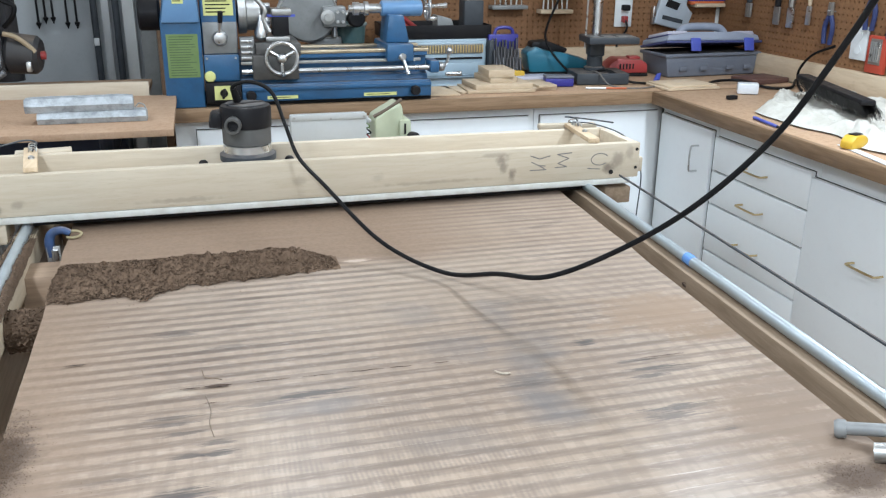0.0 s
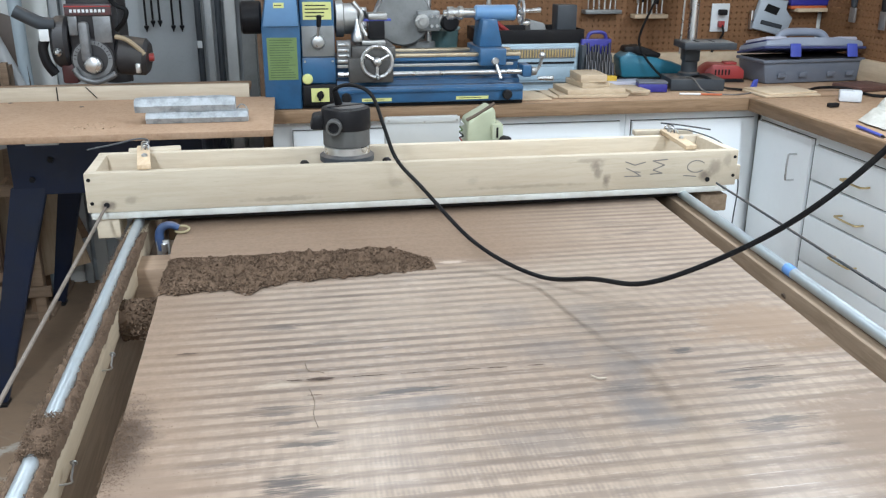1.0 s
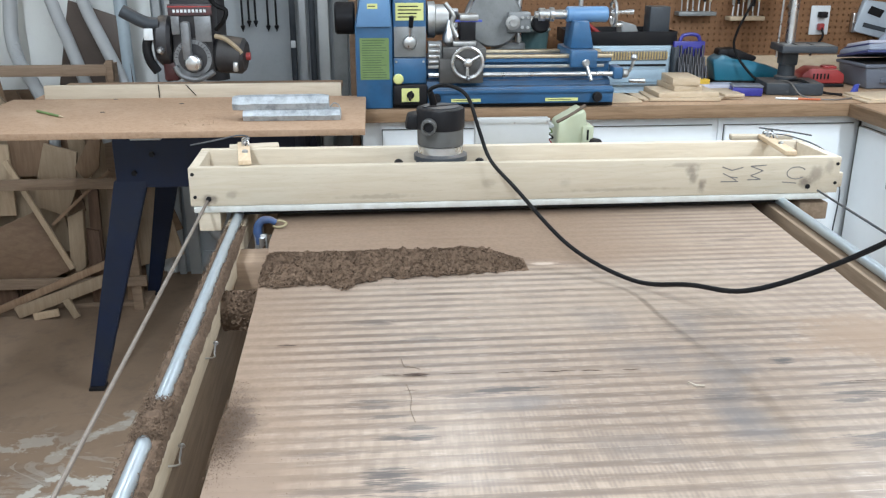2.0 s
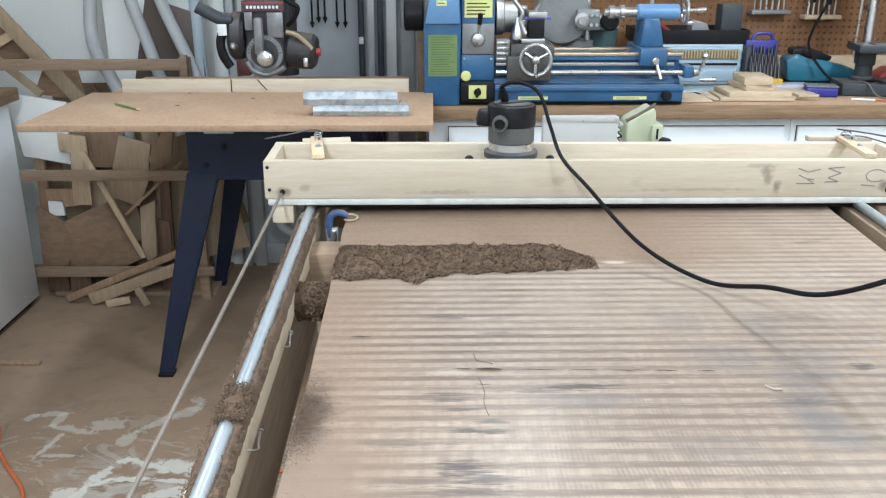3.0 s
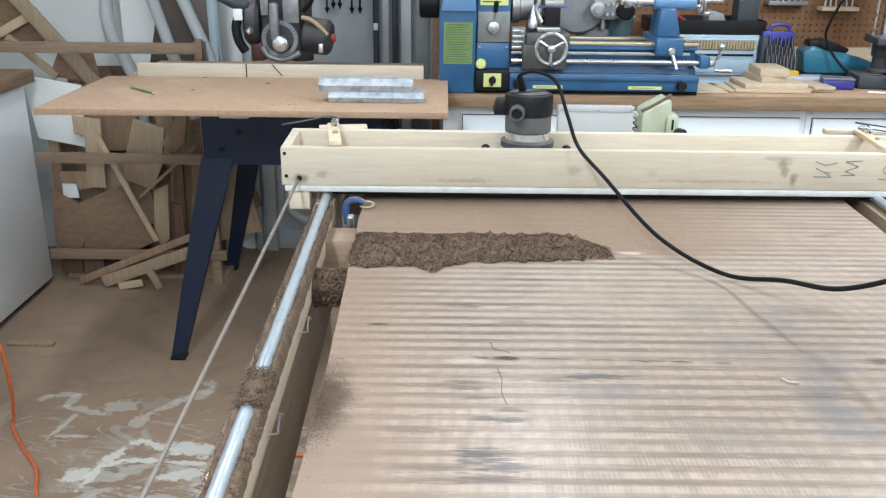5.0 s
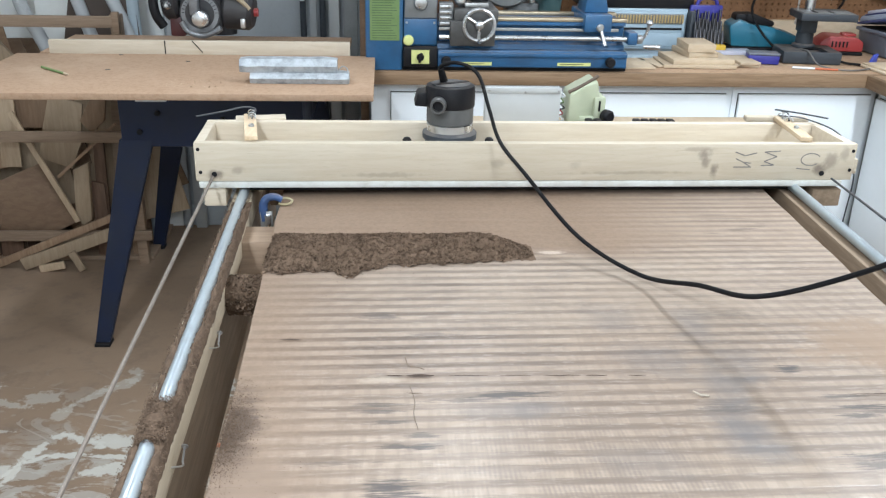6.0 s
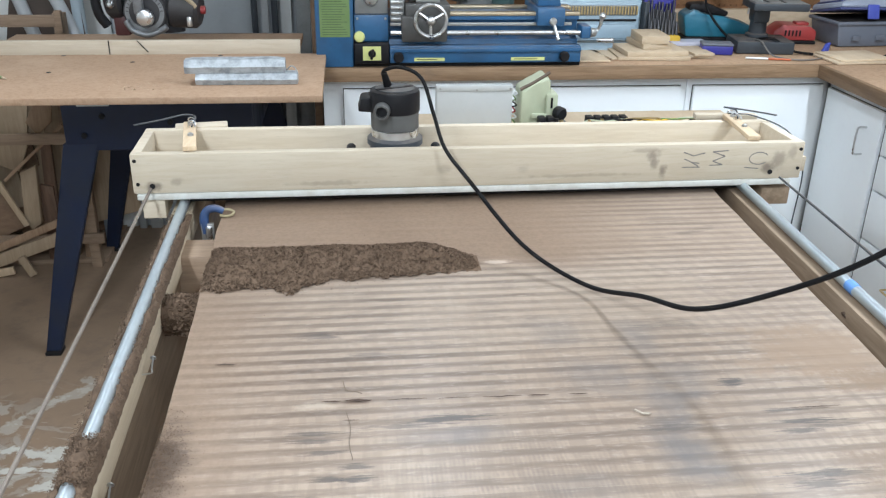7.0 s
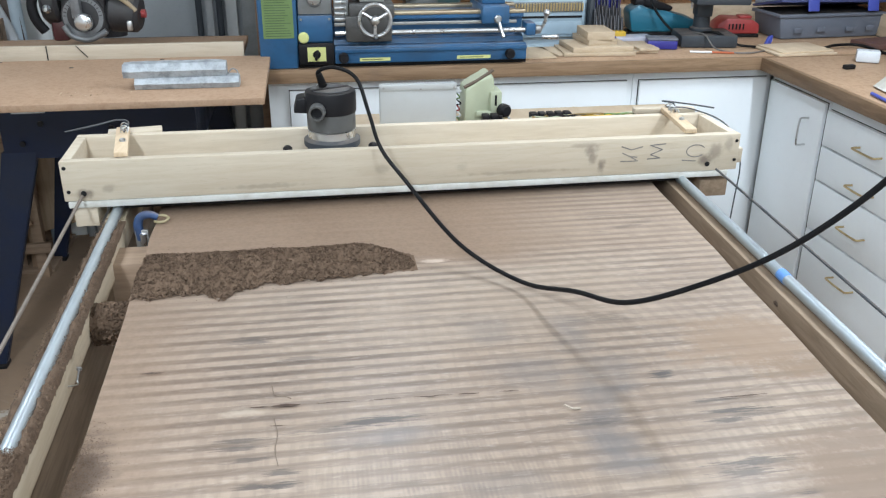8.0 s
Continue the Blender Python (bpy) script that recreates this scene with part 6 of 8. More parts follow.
# ---- on the saw table ----
for x0, x1, y0, y1, z0, z1, turn in ((-0.38, -0.096, 2.822, 2.89, 0.9555, 0.986, -0.6), (-0.409, -0.13, 2.83, 2.895, 0.9864, 1.024, 0.4)):
    bm = nb()
    n = 14
    rings = []
    for i in range(n + 1):
        f = i / n
        x = x0 + (x1 - x0) * f
        e = 0.006 * (1 if 0 < i < n else 0.0)
        ring = []
        for k, (dy, dz) in enumerate(((0.12, 0), (0.88, 0), (1, 0.35), (0.85, 1), (0.2, 1), (0.0, 0.5))):
            shrink = 0.88 if i in (0, n) else 1.0
            yy = (y0 + y1) / 2 + ((y1 - y0) * dy - (y1 - y0) / 2) * shrink
            zz = z0 if dz == 0 else (z0 + z1) / 2 + ((z1 - z0) * dz - (z1 - z0) / 2) * shrink
            ring.append(bm.verts.new((x, yy + 0.0015 * noise.noise((x * 20, k, 1)), zz + (0.0015 * noise.noise((x * 25, k, 5)) if dz else 0))))
        rings.append(ring)
    for p, q in zip(rings, rings[1:]):
        for k in range(6):
            bm.faces.new((p[k], p[(k + 1) % 6], q[(k + 1) % 6], q[k]))
    bm.faces.new(rings[0])
    bm.faces.new(rings[-1])
    solo("aluminium_bar", bm, ALU, "rough weathered aluminium ingot bar on the saw table", "metal bar", "stacked bars", m=Matrix.Translation(((x0 + x1) / 2, (y0 + y1) / 2, 0)) @ pose(0, 0, 0, 0, 0, turn) @ Matrix.Translation((-(x0 + x1) / 2, -(y0 + y1) / 2, 0)))
solo("wire_stub", tube(nb(), [(-0.128, 2.87, 0.987), (-0.116, 2.87, 0.999), (-0.103, 2.865, 0.995), (-0.098, 2.86, 0.984)], 0.002, 6), CAST, "short bent wire by the metal bars", "wire")
pn = thing("pencil", (-0.97, 2.97, 0.956), "green pencil lying on the saw table", "pencil")
part("shaft", rod(nb(), (-1.033, 3.03, 0.9592), (-0.935, 2.933, 0.9592), 0.0038, seg=6), LABEL_GREEN, pn)
part("tip", rod(nb(), (-0.935, 2.933, 0.9592), (-0.915, 2.913, 0.9592), 0.0038, 0.0005, 6), PLY, pn)
rnd = random.Random(3)
bm = nb()
flakes(bm, 60, 31, lambda r: Vector((r.gauss(-0.52, 0.05), r.gauss(2.83, 0.035), 0.9556)), 0.0022)
solo("pale_scraps", bm, SCRAP_PALE, "pale shavings scattered on the saw table", "shavings", kind="stuff")
for x, y in ((-0.833, 3.015), (-0.622, 3.156), (-0.86, 3.262), (-0.364, 3.25)):
    solo("screw_hole", rod(nb(), (x, y, 0.9552), (x, y, 0.9558), 0.0075, seg=10), BLACK, "dark screw hole in the saw table", "hole", "screw holes")


# ---- the radial arm saw's head ----
SAW_GREY = worn("dusty_saw_metal", (0.23, 0.24, 0.25), (0.12, 0.12, 0.125), 0.45, 0.4, 20, 90, 0.7, 0.1, 0.2)
SAW_BLACK = worn("dusty_saw_black", (0.022, 0.022, 0.026), (0.05, 0.047, 0.045), 0.5, 0, 12, 90, 0.7, 0.1, 0.35)


def saw_head():
    t = thing("radial_arm_saw", (-0.6, 3.5, 0.955), "dark radial arm saw with motor, yoke dial and dust elbow", "saw")
    y = 3.38
    part("column", rod(nb(), (-0.6, 3.72, 0.9555), (-0.6, 3.72, 1.62), 0.05, seg=20), SAW_BLACK, t)
    part("arm", box(nb(), -0.67, -0.53, 3.25, 3.78, 1.42, 1.60, 0.02), SAW_BLACK, t)
    yk = part("yoke", box(nb(), -0.682, -0.542, y, y + 0.12, 1.02, 1.42, 0.012), SAW_BLACK, t, "black cast yoke")
    part("band", box(nb(), -0.685, -0.538, y - 0.012, y - 0.001, 1.218, 1.255, 0.002), worn("saw_band", (0.05, 0.04, 0.045), (0.2, 0.05, 0.05), 0.4, 0, 30), yk, "dark maker's band")
    bm = nb()
    for k in range(9):
        box(bm, -0.668 + k * 0.0128, -0.660 + k * 0.0128, y - 0.0135, y - 0.0122, 1.228, 1.238, 0)
    part("lettering", bm, WHITE_STRIP, yk, "pale unreadable lettering")
    part("red_stripe", box(nb(), -0.685, -0.538, y - 0.0135, y - 0.0122, 1.245, 1.249), RED, yk)
    part("side_plate", box(nb(), -0.678, -0.650, y - 0.010, y - 0.001, 1.155, 1.216, 0.002), SAW_GREY, yk, "pale label plate")
    part("face_plate", box(nb(), -0.600, -0.545, y - 0.008, y - 0.001, 1.13, 1.216, 0.002), SAW_GREY, yk, "grey face plate")
    dial = part("dial", turned(nb(), [(0.068, 0), (0.068, 0.006), (0.05, 0.008)], along((-0.615, y - 0.001, 1.075), (-0.615, 3.2, 1.075)), 36), SAW_BLACK, yk, "round bevel dial")
    part("dial_ring", turned(nb(), [(0.049, 0), (0.063, 0.0), (0.063, 0.0016), (0.049, 0.0016)], along((-0.615, y - 0.0075, 1.075), (-0.615, 3.2, 1.075)), 40, False), SAW_GREY, dial, "pale graduated ring")
    for k in range(15):
        a = math.pi * (0.02 + 0.96 * k / 14)
        c, s = math.cos(a), math.sin(a)
        part("tick", rod(nb(), (-0.615 + 0.051 * c, y - 0.0093, 1.075 + 0.051 * s), (-0.615 + 0.06 * c, y - 0.0093, 1.075 + 0.06 * s), 0.0011, seg=5), BLACK, dial)
    part("clamp_lever", box(nb(), -0.643, -0.612, y - 0.045, y - 0.01, 1.07, 1.20, 0.010), SAW_GREY, yk, "flat silver clamp lever")
    part("clamp_knob", turned(nb(), [(0.027, 0), (0.029, 0.012), (0.026, 0.022), (0.02, 0.026)], along((-0.608, y - 0.03, 1.062), (-0.605, 3.2, 1.06)), 24), STEEL, yk, "round silver knob")
    part("guard_rim", tube(nb(), [(-0.675, y - 0.02, 1.05), (-0.655, y - 0.02, 1.018), (-0.61, y - 0.02, 1.004), (-0.565, y - 0.02, 1.018), (-0.545, y - 0.02, 1.03)], 0.010, 10), SAW_GREY, t, "pale curved guard rim")
    m1 = part("motor", rod(nb(), (-0.54, y + 0.05, 1.085), (-0.44, y + 0.04, 1.075), 0.066, 0.062, 28, 0.012), SAW_BLACK, t, "black motor drum")
    part("motor_rim", tube(nb(), [(-0.535, y - 0.01, 1.15), (-0.50, y - 0.015, 1.14), (-0.465, y - 0.01, 1.11), (-0.448, y - 0.01, 1.09)], 0.008, 8), worn("tan_rim", (0.36, 0.28, 0.18), None, 0.5), m1)
    part("motor_boss", rod(nb(), (-0.44, y + 0.04, 1.075), (-0.425, y + 0.04, 1.075), 0.014, seg=14), RED, m1)
    part("vent", box(nb(), -0.478, -0.462, y - 0.029, y - 0.012, 1.03, 1.062, 0.003), STEEL, m1)
    m2 = part("blade_guard", rod(nb(), (-0.74, y + 0.05, 1.13), (-0.684, y + 0.05, 1.13), 0.085, seg=28, ease=0.012), SAW_BLACK, t, "black blade guard")
    part("wing_nut", turned(nb(), [(0.006, 0), (0.014, 0.008), (0.006, 0.02)], along((-0.715, y - 0.03, 1.105), (-0.715, 3.2, 1.11)), 10), STEEL, m2)
    part("tag", box(nb(), -0.765, -0.735, y - 0.04, y - 0.034, 1.14, 1.178, 0.001), WHITE_STRIP, m2, "small white tag")
    part("guard_tail", tube(nb(), [(-0.745, y - 0.005, 1.17), (-0.765, y - 0.01, 1.12), (-0.76, y - 0.01, 1.07), (-0.74, y, 1.03)], 0.016, 10), BLACK, m2)
    part("dust_elbow", tube(nb(), [(-0.725, y, 1.19), (-0.76, y - 0.01, 1.195), (-0.80, y - 0.015, 1.215), (-0.835, y - 0.015, 1.235)], 0.022, 14), DARK_GREY, m2, "dark grey dust elbow")
    part("lower_guard", box(nb(), -0.722, -0.672, y + 0.01, y + 0.09, 0.995, 1.06, 0.008), worn("oxide_red", (0.09, 0.025, 0.025), None, 0.5), t, "dark red lower guard")
    part("guide_rod", rod(nb(), (-0.59, 3.25, 0.918), (-0.64, 3.33, 0.985), 0.003, seg=8), SAW_BLACK, t)
    part("cable", tube(nb(), [(-0.53, y, 1.17), (-0.50, y - 0.02, 1.20), (-0.49, y - 0.02, 1.235), (-0.525, y - 0.02, 1.255), (-0.545, y - 0.02, 1.30), (-0.56, y, 1.42)], 0.008, 8), RUBBER, t)


saw_head()

# ---- west end: scrap rack, hoses, stock against the wall ----
rack = thing("scrap_rack", (-1.35, 3.72, 0), "wooden scrap rack with horizontal rails", "rack")
for z, x1 in ((0.995, -0.985), (0.552, -0.95), (0.135, -0.95)):
    part("rail", box(nb(), -1.86 if z > 0.9 else -1.695, x1, 3.695, 3.715, z - 0.021, z + 0.021, 0.002), RACK_WOOD, rack)
for x in (-1.0,):
    part("post", box(nb(), x - 0.02, x + 0.02, 3.716, 3.756, 0, 1.02, 0.002), RACK_WOOD, rack)
part("end_block", box(nb(), -1.0, -0.975, 3.67, 3.694, 0.955, 1.035, 0.002), RACK_WOOD, rack)
part("floor_board", box(nb(), -1.66, -0.97, 3.757, 4.13, 0.001, 0.02, 0.001), RACK_WOOD, rack)


def offcut(x, z, w, h, y, turn, thick, mat_, label, lean=6, cut=0.0):
    """A flat offcut that leans back in the rack; cut takes a slanting corner off it."""
    out = [(-w / 2, -h / 2), (w / 2, -h / 2), (w / 2, h / 2 - cut * h), (w / 2 - cut * w, h / 2), (-w / 2, h / 2)] if cut else [(-w / 2, -h / 2), (w / 2, -h / 2), (w / 2, h / 2), (-w / 2, h / 2)]
    return solo("offcut", prism(nb(), out, thick, pose(x, y, z) @ pose(0, 0, 0, -lean, 0, 0) @ pose(0, 0, 0, 0, turn, 0), 0.001), mat_, label, "offcut", "scrap offcuts")


BROWN_PLY = wood("brown_board", (0.25, 0.165, 0.105), (0.20, 0.125, 0.08), (3, 8, 8), per_object=0.25)
DARK_SCRAP = wood("dark_scrap_wood", (0.15, 0.09, 0.06), (0.10, 0.06, 0.04), (10, 10, 1), per_object=0.3)

def cut_piece(outline, y, mat_, label, thick=0.014, lean=3):
    """A sawn offcut of uneven outline that leans back behind the rack's rails."""
    z0 = min(z for _, z in outline)
    return solo("offcut", prism(nb(), [(x, z - z0) for x, z in outline], thick, pose(0, y, z0) @ pose(0, 0, 0, -lean, 0, 0), 0.001), mat_, label, "offcut", "scrap offcuts")


cut_piece([(-1.72, 0.61), (-1.53, 0.575), (-1.52, 0.83), (-1.69, 0.858), (-1.76, 0.862)], 3.80, WHITE_WALL, "white board offcut leaning in the rack")
cut_piece([(-1.53, 0.41), (-1.452, 0.41), (-1.448, 0.696), (-1.562, 0.711), (-1.56, 0.64), (-1.515, 0.628)], 3.765, SCRAP_PALE, "pale plywood offcut with a sawn notch")
cut_piece([(-1.46, 0.56), (-1.36, 0.56), (-1.31, 0.66), (-1.294, 0.79), (-1.465, 0.79)], 3.81, SCRAP, "brown broad offcut with a slanting corner")
cut_piece([(-1.385, 0.444), (-1.26, 0.397), (-1.215, 0.5), (-1.192, 0.66), (-1.317, 0.697), (-1.36, 0.55)], 3.78, SCRAP_PALE, "pale broad offcut with cut corners", 0.018)
cut_piece([(-1.2, 0.6), (-1.16, 0.55), (-1.105, 0.6), (-1.08, 0.76), (-1.1, 0.77)], 3.765, SCRAP, "brown three-cornered offcut in the rack", 0.018)
cut_piece([(-1.13, 0.02), (-1.085, 0.02), (-1.036, 0.9), (-1.076, 0.9)], 3.80, RACK_WOOD, "upright brown strip in the rack", 0.02)
cut_piece([(-1.06, 0.02), (-1.02, 0.02), (-1.0, 0.86), (-1.03, 0.86)], 3.78, SCRAP, "narrow upright strip in the rack", 0.02)
cut_piece([(-1.57, 0.135), (-1.347, 0.14), (-1.25, 0.185), (-1.3, 0.3), (-1.384, 0.425), (-1.578, 0.34), (-1.545, 0.26)], 3.735, BROWN_PLY, "brown hardboard piece with a pointed corner", 0.01, 5)
cut_piece([(-1.69, 0.136), (-1.585, 0.144), (-1.504, 0.284), (-1.69, 0.41)], 3.752, BROWN_PLY, "brown hardboard piece with a pointed corner", 0.01, 5)
cut_piece([(-1.26, 0.2), (-1.235, 0.165), (-1.2, 0.19), (-1.187, 0.43), (-1.25, 0.4)], 3.742, SCRAP_PALE, "pale square strip in the rack", 0.03)
cut_piece([(-1.19, 0.14), (-1.14, 0.14), (-1.135, 0.5), (-1.175, 0.5)], 3.79, DARK_SCRAP, "dark red-brown strip in the rack", 0.02)
cut_piece([(-1.69, 0.02), (-1.645, 0.02), (-1.65, 0.62), (-1.69, 0.64)], 3.79, SCRAP, "brown upright strip in the rack", 0.02)
cut_piece([(-1.64, 0.36), (-1.575, 0.36), (-1.58, 0.42), (-1.64, 0.425)], 3.775, WHITE_WALL, "small white offcut in the rack")
cut_piece([(-1.64, 0.43), (-1.57, 0.43), (-1.565, 0.4), (-1.515, 0.405), (-1.51, 0.46), (-1.53, 0.475), (-1.64, 0.475)], 3.765, SCRAP, "brown hooked offcut in the rack", 0.02)
for x0, x1, z1, y in ((-1.69, -1.6, 0.12, 3.77), (-1.59, -1.5, 0.1, 3.76), (-1.49, -1.44, 0.14, 3.78), (-1.2, -1.14, 0.13, 3.77)):
    cut_piece([(x0, 0.021), (x1, 0.021), (x1 - 0.005, z1 + 0.2), (x0 + 0.004, z1 + 0.21)], y, DARK_SCRAP, "dark brown upright offcut low in the rack", 0.02)
offcut(-1.42, 0.36, 0.2, 0.5, 3.92, -8, 0.014, SCRAP, "broad brown board at the rack's back", 5)
offcut(-1.2, 0.42, 0.3, 0.7, 3.96, 6, 0.014, BROWN_PLY, "broad brown board at the rack's back", 5)
offcut(-1.55, 0.4, 0.2, 0.6, 3.98, 3, 0.014, BROWN_PLY, "broad brown board at the rack's back", 5)

rnd = random.Random(17)
for k in range(20):
    offcut(-1.62 + 0.033 * k + rnd.uniform(-0.02, 0.02), rnd.uniform(0.28, 0.62), rnd.uniform(0.07, 0.2), rnd.uniform(0.3, 0.62), rnd.uniform(3.86, 4.0), rnd.uniform(-22, 22), 0.014, (BROWN_PLY, SCRAP, BROWN_PLY, SCRAP_PALE)[k % 4], ("dark brown", "brown", "dark brown", "pale brown")[k % 4] + " offcut deep in the rack", 4, rnd.choice((0, 0.25, 0.4)))
for x, w in ((-1.5, 0.36), (-1.15, 0.36)):
    offcut(x, 0.45, w, 0.84, 4.06, rnd.uniform(-2, 2), 0.012, BROWN_PLY, "broad brown sheet at the rack's back", 2)


def stick(p, q, w, thick, mat_, label):
    p, q = Vector(p), Vector(q)
    d = q - p
    turn = math.degrees(math.atan2(d.x, d.z))
    solo("stick", box(nb(), -w / 2, w / 2, 0, thick, 0, d.length, 0.001, Matrix.Translation(p) @ pose(0, 0, 0, 0, turn, 0)), mat_, label, "stick", "scrap sticks")


stick((-1.249, 3.722, 0.188), (-1.447, 3.73, 0.644), 0.022, 0.012, SCRAP_PALE, "pale thin stick leaning across the rack")
stick((-1.30, 3.72, 0.38), (-1.05, 3.725, 0.60), 0.012, 0.01, SCRAP, "thin brown stick leaning across the rack")
stick((-1.574, 3.675, 0.022), (-1.0, 3.68, 0.262), 0.03, 0.014, SCRAP, "brown stick slanting over the lower rail")
stick((-1.47, 3.655, 0.026), (-1.08, 3.66, 0.168), 0.05, 0.014, SCRAP_PALE, "wide pale stick slanting over the lower rail")
stick((-1.228, 3.64, 0.006), (-1.265, 3.65, 0.085), 0.03, 0.014, SCRAP_PALE, "short pale stick standing low")
stick((-1.40, 3.64, 0.012), (-1.30, 3.645, 0.03), 0.03, 0.014, SCRAP_PALE, "short pale stick on the floor")


def wall_frame():
    t = thing("wooden_frame", (-1.6, 3.86, 0.9), "slanting pale wooden face frame against the wall", "frame")
    def bar(p, q, w, y, mat_=SCRAP_PALE):
        p, q = Vector(p), Vector(q)
        d = q - p
        part("rail", box(nb(), -w / 2, w / 2, y, y + 0.02, 0, d.length, 0.002, Matrix.Translation((p.x, 0, p.z)) @ pose(0, 0, 0, 0, math.degrees(math.atan2(d.x, d.z)), 0)), mat_, t)
    bar((-1.45, 0, 0.83), (-1.88, 0, 1.36), 0.055, 3.80)
    bar((-1.83, 0, 1.03), (-1.66, 0, 1.12), 0.035, 3.822)
    bar((-1.62, 0, 0.86), (-1.80, 0, 1.02), 0.03, 3.822)
    part("panel", prism(nb(), [(-2.05, 0.95), (-1.66, 1.0), (-1.62, 1.04), (-1.83, 1.28), (-2.05, 1.2)], 0.006, pose(0, 3.85, 0)), BROWN_PLY, t, "brown back panel")
    part("low_panel", prism(nb(), [(-1.66, 0.86), (-1.45, 0.83), (-1.47, 0.96), (-1.6, 0.98)], 0.006, pose(0, 3.85, 0)), BROWN_PLY, t, "brown back panel")


wall_frame()
solo("white_sheet", box(nb(), -1.40, -1.19, 4.02, 4.035, 0.3, 1.7, 0.002, pose(0, 0, 0)), WHITE_WALL, "white sheet of board standing by the wall", "board")
solo("brown_sheet", prism(nb(), [(-1.28, 0.85), (-0.97, 0.85), (-0.985, 1.17), (-1.19, 1.24)], 0.01, pose(0, 3.93, 0), 0.001), worn("dark_hardboard", (0.085, 0.062, 0.05), (0.06, 0.045, 0.035), 0.6, 0, 6), "dark brown hardboard sheet behind the hoses", "board")


def ribbed_hose(points, r, label):
    """A vacuum hose with shallow rings."""
    pts = spline(points, 26)
    bm = nb()
    n = len(pts)
    tube(bm, pts, lambda f: r * (1 + (0.025 if int(f * n) % 2 else -0.025)), 16, 1, False)
    return solo("vacuum_hose", bm, HOSE, label, "hose", "hanging hoses")


ribbed_hose([(-1.40, 3.88, 1.75), (-1.37, 3.87, 1.4), (-1.386, 3.86, 1.226), (-1.398, 3.86, 1.107), (-1.384, 3.86, 1.013), (-1.34, 3.86, 0.92), (-1.30, 3.86, 0.80), (-1.30, 3.86, 0.6)], 0.026, "grey vacuum hose hanging by the rack")
ribbed_hose([(-1.30, 3.82, 1.75), (-1.25, 3.82, 1.4), (-1.212, 3.82, 1.226), (-1.17, 3.82, 1.084), (-1.134, 3.81, 0.965), (-1.10, 3.80, 0.86), (-1.06, 3.80, 0.7)], 0.024, "grey vacuum hose hanging by the rack")
ribbed_hose([(-1.2, 3.84, 1.75), (-1.14, 3.84, 1.4), (-1.10, 3.84, 1.226), (-1.053, 3.83, 1.107), (-0.995, 3.82, 0.965), (-0.96, 3.80, 0.86), (-0.93, 3.80, 0.7)], 0.024, "grey vacuum hose hanging by the rack")
solo("water_pipe", rod(nb(), (-0.99, 3.95, 0.0), (-1.0, 3.95, CEIL - 0.01), 0.026, seg=18), worn("pale_pipe", (0.42, 0.50, 0.55), None, 0.4), "pale blue-grey upright pipe", "pipe", "upright pipes")

# upright stock and conduits on the grey wall
for x, w, d, mat_, lab in ((-0.90, 0.03, 0.03, HOSE, "pale grey upright conduit"), (-0.84, 0.05, 0.03, CHASSIS, "pale upright strip of metal"), (-0.335, 0.026, 0.026, DARK_GREY, "dark grey upright conduit"), (-0.293, 0.03, 0.02, HOSE, "pale grey upright strip"), (-0.252, 0.027, 0.026, DARK_GREY, "dark grey upright conduit"), (-0.205, 0.045, 0.03, CHASSIS, "pale upright strip of metal"), (-0.135, 0.06, 0.04, GREY_CAST, "mottled grey upright board")):
    bm = nb()
    if w < 0.032 and mat_ is not HOSE:
        rod(bm, (x, Y1 - 0.05, 0), (x, Y1 - 0.05, CEIL - 0.01), w / 2, seg=14)
    else:
        box(bm, x - w / 2, x + w / 2, Y1 - 0.05, Y1 - 0.05 + d, 0, CEIL - 0.02, 0.003)
    solo("upright_stock", bm, mat_, lab + " against the wall", "conduit", "upright stock")
solo("upright_board", box(nb(), -0.085, -0.055, 3.70, 3.96, 0.0, 1.5, 0.003), BROWN_PLY, "brown board edge beside the lathe", "board")
solo("wall_tag", box(nb(), -0.345, -0.325, Y1 - 0.072, Y1 - 0.066, 1.03, 1.06, 0.002), WHITE_STRIP, "small white tag on a conduit", "tag")
for x, z in ((-0.548, 1.115), (-0.52, 1.135), (-0.492, 1.135), (-0.44, 1.115), (-0.405, 1.115)):
    hk = thing("hanging_rod", (x, Y1 - 0.03, 1.5), "thin black rod hanging on the grey wall", "rod", "hanging rods")
    part("shank", rod(nb(), (x, Y1 - 0.03, z), (x, Y1 - 0.03, 1.55), 0.0045, seg=8), BLACK, hk)
    part("tip", turned(nb(), [(0.002, -0.02), (0.004, -0.012), (0.010, 0.0), (0.010, 0.005), (0.004, 0.008)], pose(x, Y1 - 0.03, z), 10), BLACK, hk)
    part("bracket", box(nb(), x - 0.012, x + 0.012, Y1 - 0.035, Y1 - 0.001, 1.545, 1.565, 0.002), BLACK, hk)
solo("spare_hose", tube(nb(), [(-0.62, 4.0, 0.5), (-0.72, 3.98, 0.38), (-0.70, 3.95, 0.25), (-0.55, 3.92, 0.22), (-0.42, 3.95, 0.30), (-0.45, 4.0, 0.42)], 0.02, 12), HOSE, "grey hose lying under the saw", "hose")
solo("baseboard", box(nb(), -0.93, -0.03, Y1 - 0.014, Y1 - 0.001, 0, 0.10, 0.002), GREY_WALL, "grey skirting along the wall", "skirting", kind="structure")

